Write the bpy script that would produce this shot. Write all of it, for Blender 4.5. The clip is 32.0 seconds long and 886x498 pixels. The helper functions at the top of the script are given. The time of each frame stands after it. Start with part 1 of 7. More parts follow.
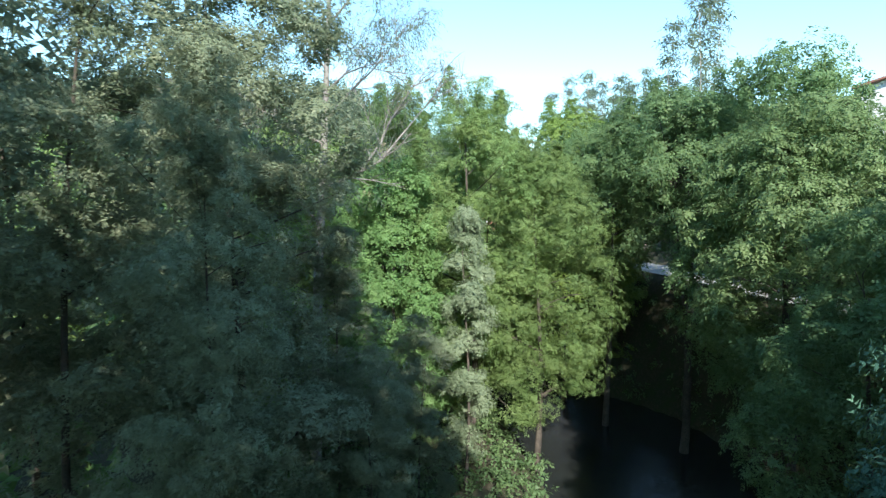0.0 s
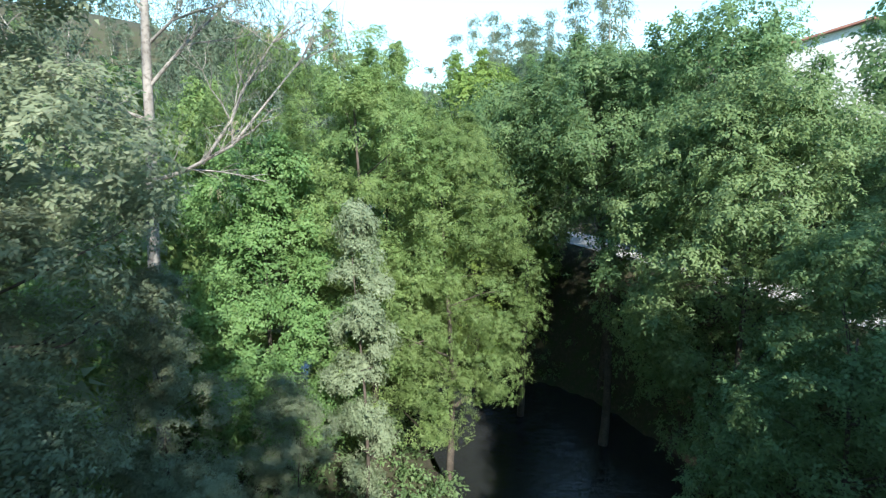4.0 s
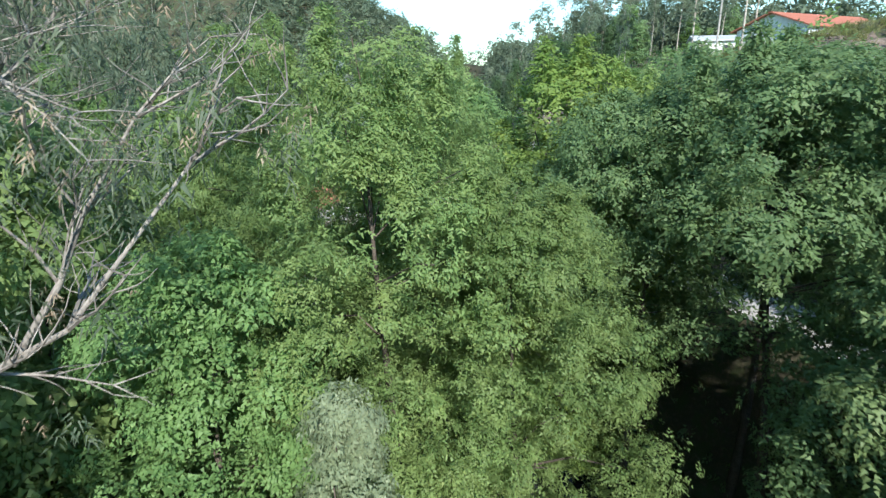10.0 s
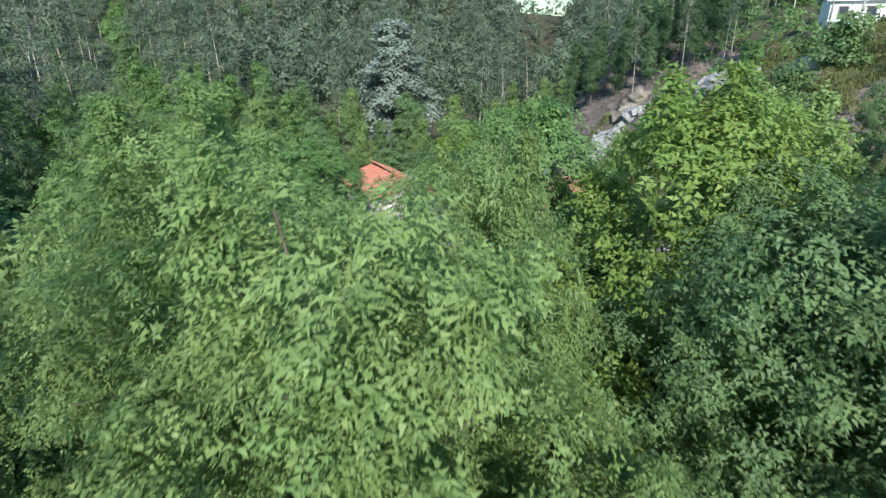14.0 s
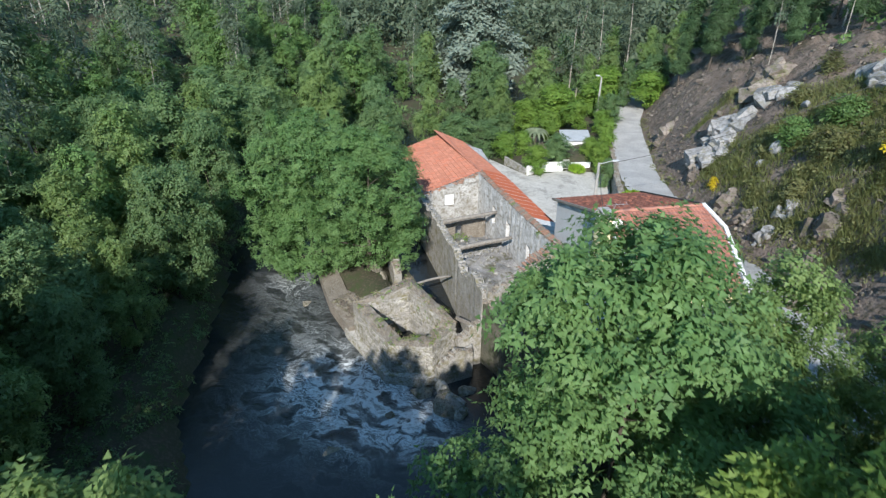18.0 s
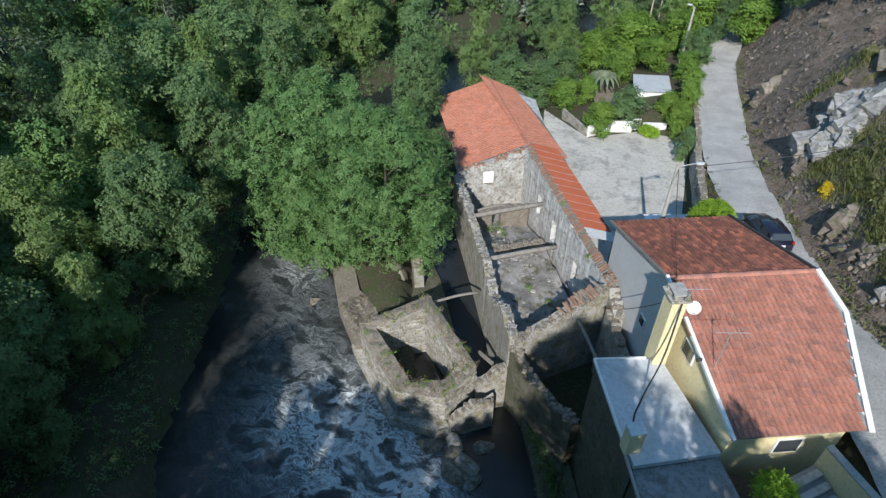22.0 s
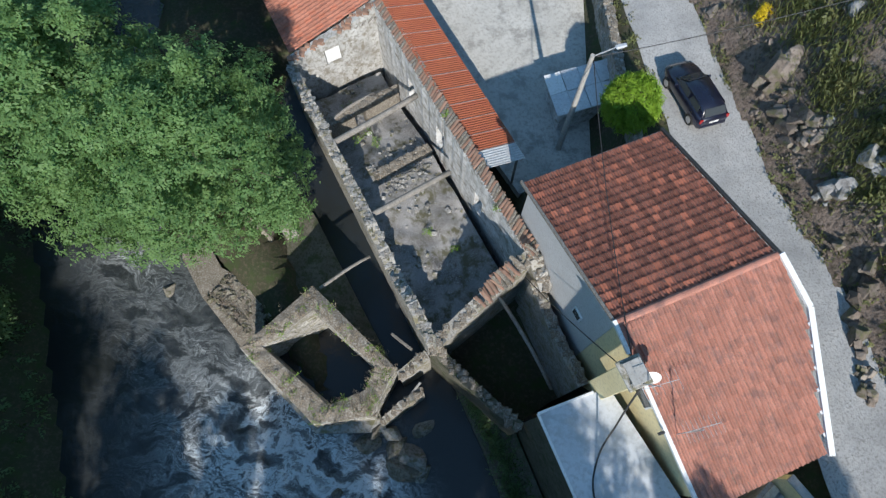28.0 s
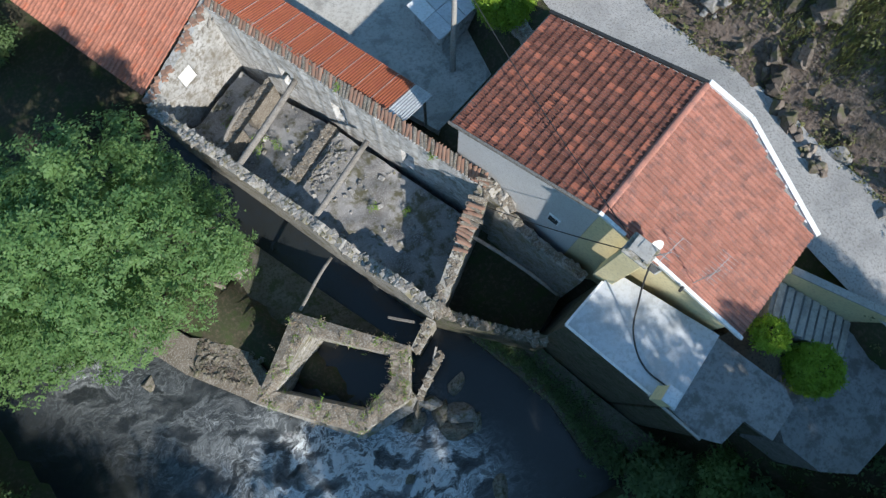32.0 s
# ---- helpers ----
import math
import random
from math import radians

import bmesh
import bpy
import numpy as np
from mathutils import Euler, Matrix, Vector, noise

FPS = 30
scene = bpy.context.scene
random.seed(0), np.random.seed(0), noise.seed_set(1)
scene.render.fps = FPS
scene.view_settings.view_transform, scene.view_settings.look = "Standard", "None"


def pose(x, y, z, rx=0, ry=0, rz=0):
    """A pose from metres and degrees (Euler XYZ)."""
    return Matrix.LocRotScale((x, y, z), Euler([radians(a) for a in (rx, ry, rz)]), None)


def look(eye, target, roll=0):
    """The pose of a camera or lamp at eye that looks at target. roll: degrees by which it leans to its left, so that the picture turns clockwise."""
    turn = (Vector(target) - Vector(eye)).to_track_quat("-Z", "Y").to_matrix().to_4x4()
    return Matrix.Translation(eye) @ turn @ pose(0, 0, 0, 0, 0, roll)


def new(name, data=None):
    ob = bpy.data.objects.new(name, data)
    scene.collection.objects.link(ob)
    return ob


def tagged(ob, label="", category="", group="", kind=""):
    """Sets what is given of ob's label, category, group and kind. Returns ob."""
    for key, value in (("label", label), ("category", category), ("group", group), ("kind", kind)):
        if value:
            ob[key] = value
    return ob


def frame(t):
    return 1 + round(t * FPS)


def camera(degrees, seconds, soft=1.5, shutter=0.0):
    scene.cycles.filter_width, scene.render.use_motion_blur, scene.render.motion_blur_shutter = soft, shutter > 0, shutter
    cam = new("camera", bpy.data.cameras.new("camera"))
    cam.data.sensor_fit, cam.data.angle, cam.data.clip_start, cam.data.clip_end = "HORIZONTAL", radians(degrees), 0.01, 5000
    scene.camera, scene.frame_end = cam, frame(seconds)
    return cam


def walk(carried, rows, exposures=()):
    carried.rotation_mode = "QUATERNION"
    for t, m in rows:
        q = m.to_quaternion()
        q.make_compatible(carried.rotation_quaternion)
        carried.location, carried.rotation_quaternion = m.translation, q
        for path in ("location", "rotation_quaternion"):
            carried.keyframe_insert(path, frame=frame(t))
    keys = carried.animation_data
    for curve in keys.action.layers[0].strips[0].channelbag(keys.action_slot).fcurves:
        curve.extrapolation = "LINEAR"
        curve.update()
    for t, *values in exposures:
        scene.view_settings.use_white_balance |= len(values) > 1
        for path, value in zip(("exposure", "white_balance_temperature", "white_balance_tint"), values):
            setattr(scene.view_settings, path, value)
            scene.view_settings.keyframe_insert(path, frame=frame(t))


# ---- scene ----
cam = camera(76.1, 32.0, soft=1.3, shutter=0.5)
PATH = [
    (0, (-0.00, -0.00, 15.50), (-0.000, 9.955, 14.552), 0.19),
    (0.5, (0.13, 0.64, 15.71), (0.412, 10.582, 14.664), 0.25),
    (1, (0.24, 1.31, 15.95), (0.826, 11.223, 14.779), 0.35),
    (1.5, (0.31, 1.97, 16.15), (1.170, 11.845, 14.868), 0.41),
    (2, (0.42, 2.63, 16.39), (1.495, 12.465, 14.968), 0.42),
    (2.5, (0.50, 3.27, 16.59), (1.752, 13.068, 15.045), 0.39),
    (3, (0.59, 4.00, 16.79), (2.008, 13.752, 15.103), 0.28),
    (3.5, (0.65, 4.73, 16.95), (2.217, 14.439, 15.137), 0.26),
    (5.5, (1.39, 8.14, 17.95), (3.072, 17.728, 15.644), 0.04),
    (6, (1.61, 9.04, 18.14), (3.215, 18.620, 15.771), 0.04),
    (6.5, (1.81, 9.88, 18.37), (3.231, 19.471, 15.932), -0.02),
    (7, (1.98, 10.82, 18.63), (3.204, 20.419, 16.120), -0.05),
    (7.5, (2.16, 11.61, 18.86), (3.184, 21.223, 16.312), -0.11),
    (8, (2.33, 12.47, 19.10), (3.147, 22.090, 16.510), -0.36),
    (8.5, (2.46, 13.23, 19.32), (3.116, 22.856, 16.714), -0.34),
    (9, (2.54, 14.09, 19.65), (3.071, 23.720, 17.001), -0.21),
    (9.5, (2.62, 14.94, 20.00), (3.024, 24.558, 17.285), 0.03),
    (10, (2.69, 15.88, 20.34), (2.909, 25.487, 17.557), 0.09),
    (10.5, (2.78, 16.77, 20.66), (2.767, 26.351, 17.795), 0.07),
    (11, (2.86, 17.78, 21.03), (2.627, 27.315, 18.036), 0.03),
    (11.5, (2.94, 18.88, 21.34), (2.547, 28.376, 18.235), 0.04),
    (12, (3.00, 20.11, 21.67), (2.477, 29.564, 18.462), 0.10),
    (12.5, (3.07, 21.24, 21.98), (2.419, 30.658, 18.680), -0.04),
    (13, (3.03, 22.57, 22.31), (2.284, 31.945, 18.914), -0.06),
    (13.5, (3.04, 23.77, 22.68), (2.200, 33.106, 19.203), -0.14),
    (14, (3.09, 24.91, 23.07), (2.139, 34.204, 19.499), -0.30),
    (14.5, (3.07, 26.04, 23.38), (1.996, 35.274, 19.706), -0.37),
    (15, (3.03, 27.35, 23.66), (1.805, 36.533, 19.884), -0.34),
    (15.5, (2.86, 28.60, 23.99), (1.515, 37.714, 20.113), -0.41),
    (17.5, (2.93, 34.98, 25.30), (0.864, 43.667, 20.789), 0.07),
    (18, (2.78, 36.29, 25.73), (0.568, 44.850, 21.052), 0.12),
    (18.5, (2.62, 37.49, 26.07), (0.255, 45.911, 21.224), 0.18),
    (19, (2.57, 38.76, 26.50), (0.054, 47.035, 21.480), 0.25),
    (19.5, (2.54, 39.98, 26.88), (-0.069, 48.123, 21.700), 0.11),
    (20, (2.48, 41.33, 27.25), (-0.196, 49.330, 21.876), 0.16),
    (20.5, (2.35, 42.68, 27.54), (-0.391, 50.529, 21.985), 0.14),
    (21, (2.14, 44.14, 27.96), (-0.662, 51.789, 22.161), 0.10),
    (21.5, (1.84, 45.56, 28.27), (-1.001, 53.024, 22.263), -0.12),
    (22, (1.44, 47.01, 28.60), (-1.353, 54.275, 22.323), -0.10),
    (22.5, (0.99, 48.32, 29.00), (-1.732, 55.371, 22.451), -0.18),
    (23, (0.58, 49.72, 29.40), (-2.054, 56.532, 22.567), -0.27),
    (23.5, (0.20, 51.08, 29.65), (-2.320, 57.644, 22.539), -0.08),
    (24, (-0.18, 52.51, 29.95), (-2.550, 58.858, 22.597), -0.08),
    (24.5, (-0.52, 53.89, 30.29), (-2.661, 60.115, 22.762), -0.03),
    (25, (-0.80, 55.38, 30.63), (-2.595, 61.465, 22.904), -0.10),
    (25.5, (-1.05, 56.78, 30.82), (-2.491, 62.642, 22.848), 0.02),
    (27.5, (-1.54, 61.95, 31.23), (-1.860, 65.957, 22.078), 0.19),
    (28, (-1.73, 62.85, 31.34), (-1.886, 66.320, 21.960), 0.17),
    (28.5, (-1.96, 63.46, 31.47), (-1.981, 66.470, 21.934), 0.17),
    (29, (-2.17, 63.91, 31.57), (-2.065, 66.601, 21.938), 0.08),
    (29.5, (-2.46, 64.18, 31.57), (-2.221, 66.639, 21.880), 0.01),
    (30, (-2.70, 64.34, 31.50), (-2.331, 66.637, 21.776), -0.11),
    (30.5, (-2.92, 64.42, 31.43), (-2.420, 66.594, 21.677), -0.10),
    (31, (-3.13, 64.44, 31.33), (-2.481, 66.581, 21.586), -0.16),
    (31.5, (-3.32, 64.49, 31.30), (-2.513, 66.633, 21.571), -0.16),
    (32, (-3.48, 64.50, 31.24), (-2.505, 66.633, 21.522), -0.16),
]
walk(cam, [(t, look(eye, target, roll)) for t, eye, target, roll in PATH],
     [(0, 1.3), (5, 1.42), (9, 1.08), (13, 0.85), (15, 0.85), (17, 0.7), (19, 0.52), (21, 0.38), (25, 0.22), (28, 0.36), (32, 0.45)])

# ---- world and sun ----
SUN_AZ, SUN_EL = radians(172.0), radians(34.0)      # azimuth clockwise from +y
world = bpy.data.worlds.new("world")
scene.world = world
world.use_nodes = True
wn = world.node_tree
sky = wn.nodes.new("ShaderNodeTexSky")
sky.sky_type = "NISHITA"
sky.sun_disc = False
sky.sun_elevation, sky.sun_rotation = SUN_EL, SUN_AZ
sky.air_density, sky.dust_density, sky.ozone_density = 1.0, 0.0, 1.4
wn.nodes["Background"].inputs["Strength"].default_value = 0.15
tint = wn.nodes.new("ShaderNodeMix")
tint.data_type, tint.blend_type = "RGBA", "MULTIPLY"
tint.inputs[0].default_value = 1.0
tint.inputs[7].default_value = (0.80, 1.02, 1.0, 1)
wn.links.new(sky.outputs[0], tint.inputs[6])
wn.links.new(tint.outputs[2], wn.nodes["Background"].inputs["Color"])
sun = new("sun", bpy.data.lights.new("sun", "SUN"))
sun.data.energy, sun.data.angle, sun.data.color = 4.3, radians(0.6), (1.0, 0.955, 0.885)
to_sun = Vector((math.sin(SUN_AZ) * math.cos(SUN_EL), math.cos(SUN_AZ) * math.cos(SUN_EL), math.sin(SUN_EL)))
sun.matrix_world = look((0, 0, 200), Vector((0, 0, 200)) - to_sun)


# ---- materials ----
def ramp(nt, fac, stops):
    r = nt.nodes.new("ShaderNodeValToRGB")
    while len(r.color_ramp.elements) < len(stops):
        r.color_ramp.elements.new(0.5)
    for e, (p, c) in zip(r.color_ramp.elements, stops):
        e.position, e.color = p, (*c, 1)
    nt.links.new(fac, r.inputs[0])
    return r.outputs[0]


def tex(nt, kind, scale, detail=4.0, rough=0.55, vec=None, **kw):
    n = nt.nodes.new(kind)
    n.inputs["Scale"].default_value = scale
    if "Detail" in n.inputs:
        n.inputs["Detail"].default_value = detail
    if "Roughness" in n.inputs and kind == "ShaderNodeTexNoise":
        n.inputs["Roughness"].default_value = rough
    if vec is not None:
        nt.links.new(vec, n.inputs["Vector"])
    return n


def mixc(nt, fac, a, b, mode="MIX"):
    m = nt.nodes.new("ShaderNodeMix")
    m.data_type, m.blend_type = "RGBA", mode
    for sock, v in ((m.inputs[0], fac), (m.inputs[6], a), (m.inputs[7], b)):
        if isinstance(v, bpy.types.NodeSocket):
            nt.links.new(v, sock)
        elif isinstance(v, tuple):
            sock.default_value = (*v, 1) if len(v) == 3 else v
        else:
            sock.default_value = v
    return m.outputs[2]


def base_mat(name, rough=0.85, metal=0.0):
    m = bpy.data.materials.new(name)
    m.use_nodes = True
    b = m.node_tree.nodes["Principled BSDF"]
    b.inputs["Roughness"].default_value = rough
    b.inputs["Metallic"].default_value = metal
    return m, m.node_tree, b


def surface(name, c1, c2, c3=None, scale=0.6, fine=9.0, rough=0.85, bump=0.3, dist=0.02, metal=0.0, vary=0.0, stain=None):
    """Two-scale mottled surface; c1 to c2 at a large scale, c3 as small flecks; vary: change from piece to piece."""
    m, nt, b = base_mat(name, rough, metal)
    co = nt.nodes.new("ShaderNodeTexCoord").outputs["Object"] if vary < 0 else nt.nodes.new("ShaderNodeNewGeometry").outputs["Position"]
    big = tex(nt, "ShaderNodeTexNoise", scale, 5, 0.6, co)
    small = tex(nt, "ShaderNodeTexNoise", fine, 6, 0.65, co)
    col = ramp(nt, big.outputs[0], [(0.32, c1), (0.68, c2)])
    if c3:
        col = mixc(nt, ramp(nt, small.outputs[0], [(0.48, (0, 0, 0)), (0.66, (1, 1, 1))]), col, c3)
    if stain:
        st = tex(nt, "ShaderNodeTexNoise", scale * 2.3, 8, 0.7, co)
        col = mixc(nt, ramp(nt, st.outputs[0], [(0.5, (0, 0, 0)), (0.62, (1, 1, 1))]), col, stain)
    if vary:
        oi = nt.nodes.new("ShaderNodeObjectInfo")
        hsv = nt.nodes.new("ShaderNodeHueSaturation")
        mr = nt.nodes.new("ShaderNodeMapRange")
        mr.inputs["To Min"].default_value, mr.inputs["To Max"].default_value = 1 - abs(vary), 1 + abs(vary)
        isl = nt.nodes.new("ShaderNodeNewGeometry").outputs["Random Per Island"]
        mean = nt.nodes.new("ShaderNodeMath")
        mean.operation = "ADD"
        nt.links.new(oi.outputs["Random"], mean.inputs[0])
        nt.links.new(isl, mean.inputs[1])
        frac = nt.nodes.new("ShaderNodeMath")
        frac.operation = "FRACT"
        nt.links.new(mean.outputs[0], frac.inputs[0])
        nt.links.new(frac.outputs[0], mr.inputs[0])
        nt.links.new(mr.outputs[0], hsv.inputs["Value"])
        nt.links.new(col, hsv.inputs["Color"])
        col = hsv.outputs[0]
    nt.links.new(col, b.inputs["Base Color"])
    if bump:
        bp = nt.nodes.new("ShaderNodeBump")
        bp.inputs["Strength"].default_value, bp.inputs["Distance"].default_value = bump, dist
        nt.links.new(small.outputs[0], bp.inputs["Height"])
        nt.links.new(bp.outputs[0], b.inputs["Normal"])
    return m


def leaf_mat(name, dark, light, tip, trans=0.30, rough=0.55):
    """Leaves: colour varies leaf by leaf, over the crown, and from tree to tree."""
    m, nt, b = base_mat(name, rough)
    geo = nt.nodes.new("ShaderNodeNewGeometry")
    col = ramp(nt, geo.outputs["Random Per Island"], [(0.0, tuple(0.55 * p + 0.45 * q for p, q in zip(dark, light))), (0.5, light), (0.93, light), (1.0, tip)])
    big = tex(nt, "ShaderNodeTexNoise", 0.45, 3, 0.5, geo.outputs["Position"])
    col = mixc(nt, ramp(nt, big.outputs[0], [(0.38, (0, 0, 0)), (0.66, (0.75, 0.75, 0.75))]), col, mixc(nt, 0.5, light, tip))
    small = tex(nt, "ShaderNodeTexNoise", 2.6, 2, 0.5, geo.outputs["Position"])
    col = mixc(nt, ramp(nt, small.outputs[0], [(0.38, (0.4, 0.4, 0.4)), (0.56, (0, 0, 0))]), col, dark)
    oi = nt.nodes.new("ShaderNodeObjectInfo")
    mr = nt.nodes.new("ShaderNodeMapRange")
    mr.inputs["To Min"].default_value, mr.inputs["To Max"].default_value = 0.9, 1.15
    nt.links.new(oi.outputs["Random"], mr.inputs[0])
    hsv = nt.nodes.new("ShaderNodeHueSaturation")
    nt.links.new(mr.outputs[0], hsv.inputs["Value"])
    nt.links.new(col, hsv.inputs["Color"])
    col = hsv.outputs[0]
    nt.links.new(col, b.inputs["Base Color"])
    b.inputs["Specular IOR Level"].default_value = 0.3
    tr = nt.nodes.new("ShaderNodeBsdfTranslucent")
    bright = mixc(nt, 0.5, col, tip)
    nt.links.new(bright, tr.inputs["Color"])
    mx = nt.nodes.new("ShaderNodeMixShader")
    mx.inputs[0].default_value = trans
    nt.links.new(b.outputs[0], mx.inputs[1])
    nt.links.new(tr.outputs[0], mx.inputs[2])
    nt.links.new(mx.outputs[0], nt.nodes["Material Output"].inputs["Surface"])
    return m


M_ALDER = leaf_mat("alder_leaf", (0.082, 0.148, 0.052), (0.190, 0.302, 0.104), (0.32, 0.395, 0.15), 0.46)
M_ASH = leaf_mat("ash_leaf", (0.066, 0.122, 0.058), (0.142, 0.240, 0.102), (0.24, 0.34, 0.14), 0.46)
M_ACACIA = leaf_mat("acacia_leaf", (0.078, 0.112, 0.066), (0.20, 0.252, 0.155), (0.41, 0.44, 0.29), 0.40)
M_YELLOWISH = leaf_mat("yellowish_leaf", (0.080, 0.145, 0.034), (0.178, 0.285, 0.070), (0.31, 0.39, 0.10), 0.44)
M_TEAL = leaf_mat("blue_green_needle", (0.035, 0.090, 0.062), (0.085, 0.190, 0.130), (0.15, 0.27, 0.18), 0.2)
M_SILVER = leaf_mat("silver_leaf", (0.11, 0.155, 0.09), (0.215, 0.28, 0.165), (0.36, 0.42, 0.28), 0.35)
M_OLIVE = leaf_mat("olive_willow_leaf", (0.078, 0.128, 0.050), (0.170, 0.260, 0.104), (0.27, 0.36, 0.16), 0.42)
M_ASH_FRESH = leaf_mat("fresh_ash_leaf", (0.070, 0.138, 0.052), (0.155, 0.285, 0.100), (0.26, 0.39, 0.15), 0.46)
M_WILLOW = leaf_mat("willow_leaf", (0.060, 0.122, 0.040), (0.122, 0.225, 0.072), (0.22, 0.32, 0.10), 0.34)
M_EUC = leaf_mat("eucalyptus_leaf", (0.050, 0.080, 0.050), (0.096, 0.138, 0.086), (0.17, 0.20, 0.13), 0.25)
M_CEDAR = leaf_mat("blue_cedar_needle", (0.10, 0.14, 0.11), (0.19, 0.24, 0.19), (0.28, 0.32, 0.27), 0.2)
M_PINE = leaf_mat("pine_needle", (0.030, 0.062, 0.028), (0.062, 0.118, 0.048), (0.10, 0.17, 0.07), 0.2)
M_CITRUS = leaf_mat("garden_leaf", (0.07, 0.13, 0.025), (0.15, 0.27, 0.05), (0.27, 0.38, 0.07))
M_HEDGE = leaf_mat("hedge_leaf", (0.12, 0.24, 0.02), (0.24, 0.40, 0.04), (0.38, 0.52, 0.06))
M_GORSE = leaf_mat("gorse_leaf", (0.25, 0.20, 0.02), (0.65, 0.50, 0.02), (0.8, 0.62, 0.04))
M_SCRUB = leaf_mat("scrub_leaf", (0.065, 0.085, 0.03), (0.135, 0.155, 0.06), (0.26, 0.24, 0.11))
M_DRY = leaf_mat("dry_leaf", (0.20, 0.15, 0.10), (0.34, 0.27, 0.19), (0.46, 0.40, 0.3))
M_LITTER = leaf_mat("litter_leaf", (0.125, 0.096, 0.078), (0.205, 0.163, 0.134), (0.29, 0.25, 0.21), 0.1)
M_BARK = surface("bark", (0.055, 0.045, 0.035), (0.12, 0.10, 0.08), (0.03, 0.028, 0.022), 2.0, 14, 0.9, 0.6)
M_GUM = surface("grey_gum_bark", (0.19, 0.178, 0.16), (0.33, 0.31, 0.28), (0.11, 0.095, 0.08), 1.4, 8, 0.8, 0.4)
M_PALE = surface("pale_bark", (0.34, 0.31, 0.27), (0.48, 0.44, 0.39), (0.20, 0.17, 0.13), 1.2, 7, 0.75, 0.4)
M_GROUND = surface("forest_floor", (0.055, 0.044, 0.030), (0.042, 0.054, 0.022), (0.095, 0.078, 0.055), 0.35, 5, 0.95, 0.7, 0.06, stain=(0.04, 0.06, 0.018))
M_SLOPE = surface("bare_slope", (0.160, 0.120, 0.097), (0.250, 0.198, 0.165), (0.09, 0.068, 0.056), 0.5, 4.5, 0.95, 1.0, 0.16, stain=(0.075, 0.068, 0.045))
M_ROAD = surface("gravel_track", (0.33, 0.33, 0.33), (0.50, 0.495, 0.49), (0.25, 0.245, 0.235), 0.55, 11, 0.95, 0.8, 0.03)
M_YARD = surface("worn_concrete", (0.44, 0.43, 0.40), (0.55, 0.54, 0.51), (0.36, 0.34, 0.31), 0.45, 6, 0.9, 0.3, 0.01, stain=(0.30, 0.29, 0.27))
M_ROCK = surface("grey_rock", (0.20, 0.20, 0.205), (0.36, 0.355, 0.35), (0.11, 0.105, 0.10), 0.8, 4, 0.9, 0.8, 0.08, stain=(0.16, 0.14, 0.10))
M_STONE = surface("mill_stone", (0.28, 0.270, 0.250), (0.45, 0.435, 0.41), (0.15, 0.14, 0.11), 1.0, 7, 0.9, 0.7, 0.04, vary=0.22, stain=(0.17, 0.16, 0.09))
M_MORTAR = surface("lime_mortar", (0.27, 0.26, 0.240), (0.43, 0.415, 0.39), (0.16, 0.15, 0.13), 0.8, 9, 0.95, 0.7, 0.03, stain=(0.20, 0.18, 0.11))
# Mossy stone, its colour also darkened for shade around race, terrace and south room.
M_MOSS_SHADE = surface("shade_dark_mossy_stone", (0.085, 0.080, 0.062), (0.15, 0.142, 0.115), (0.055, 0.062, 0.030), 0.9, 7, 0.8, 0.9, 0.06, stain=(0.05, 0.065, 0.025))
M_CAP = surface("mossy_wall_top", (0.13, 0.108, 0.080), (0.21, 0.180, 0.145), (0.36, 0.34, 0.31), 1.6, 13, 0.95, 0.8, 0.04)
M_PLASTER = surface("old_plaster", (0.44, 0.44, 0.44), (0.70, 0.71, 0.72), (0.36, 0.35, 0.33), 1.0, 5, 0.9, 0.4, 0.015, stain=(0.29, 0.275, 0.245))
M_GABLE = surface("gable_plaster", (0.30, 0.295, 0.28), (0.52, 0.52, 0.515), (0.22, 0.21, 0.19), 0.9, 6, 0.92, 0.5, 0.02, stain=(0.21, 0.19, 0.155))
M_RENDER = surface("grey_render", (0.52, 0.53, 0.54), (0.60, 0.61, 0.62), (0.46, 0.46, 0.46), 0.5, 12, 0.9, 0.15, 0.005)
M_YELLOW = surface("cream_paint", (0.72, 0.62, 0.36), (0.80, 0.71, 0.45), (0.62, 0.54, 0.33), 0.6, 8, 0.85, 0.15, 0.005)
M_WHITE = surface("white_paint", (0.72, 0.73, 0.74), (0.80, 0.81, 0.82), (0.62, 0.62, 0.60), 0.9, 9, 0.7, 0.1, 0.004)
M_TERRACE = surface("painted_terrace", (0.50, 0.53, 0.57), (0.58, 0.61, 0.65), (0.44, 0.46, 0.48), 0.5, 6, 0.75, 0.15, 0.005, stain=(0.42, 0.44, 0.46))
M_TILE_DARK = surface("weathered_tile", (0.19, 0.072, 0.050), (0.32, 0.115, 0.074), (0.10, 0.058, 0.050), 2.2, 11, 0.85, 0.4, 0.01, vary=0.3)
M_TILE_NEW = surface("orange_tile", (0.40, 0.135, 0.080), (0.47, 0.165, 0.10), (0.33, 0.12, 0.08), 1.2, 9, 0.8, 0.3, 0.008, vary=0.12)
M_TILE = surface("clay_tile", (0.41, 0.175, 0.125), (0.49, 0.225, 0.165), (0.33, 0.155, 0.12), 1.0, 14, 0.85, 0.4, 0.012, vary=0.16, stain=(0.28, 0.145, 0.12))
M_TILE_FAR = surface("barn_tile", (0.36, 0.145, 0.095), (0.45, 0.19, 0.13), (0.28, 0.12, 0.085), 1.0, 7, 0.85, 0.3, 0.008, vary=0.12)
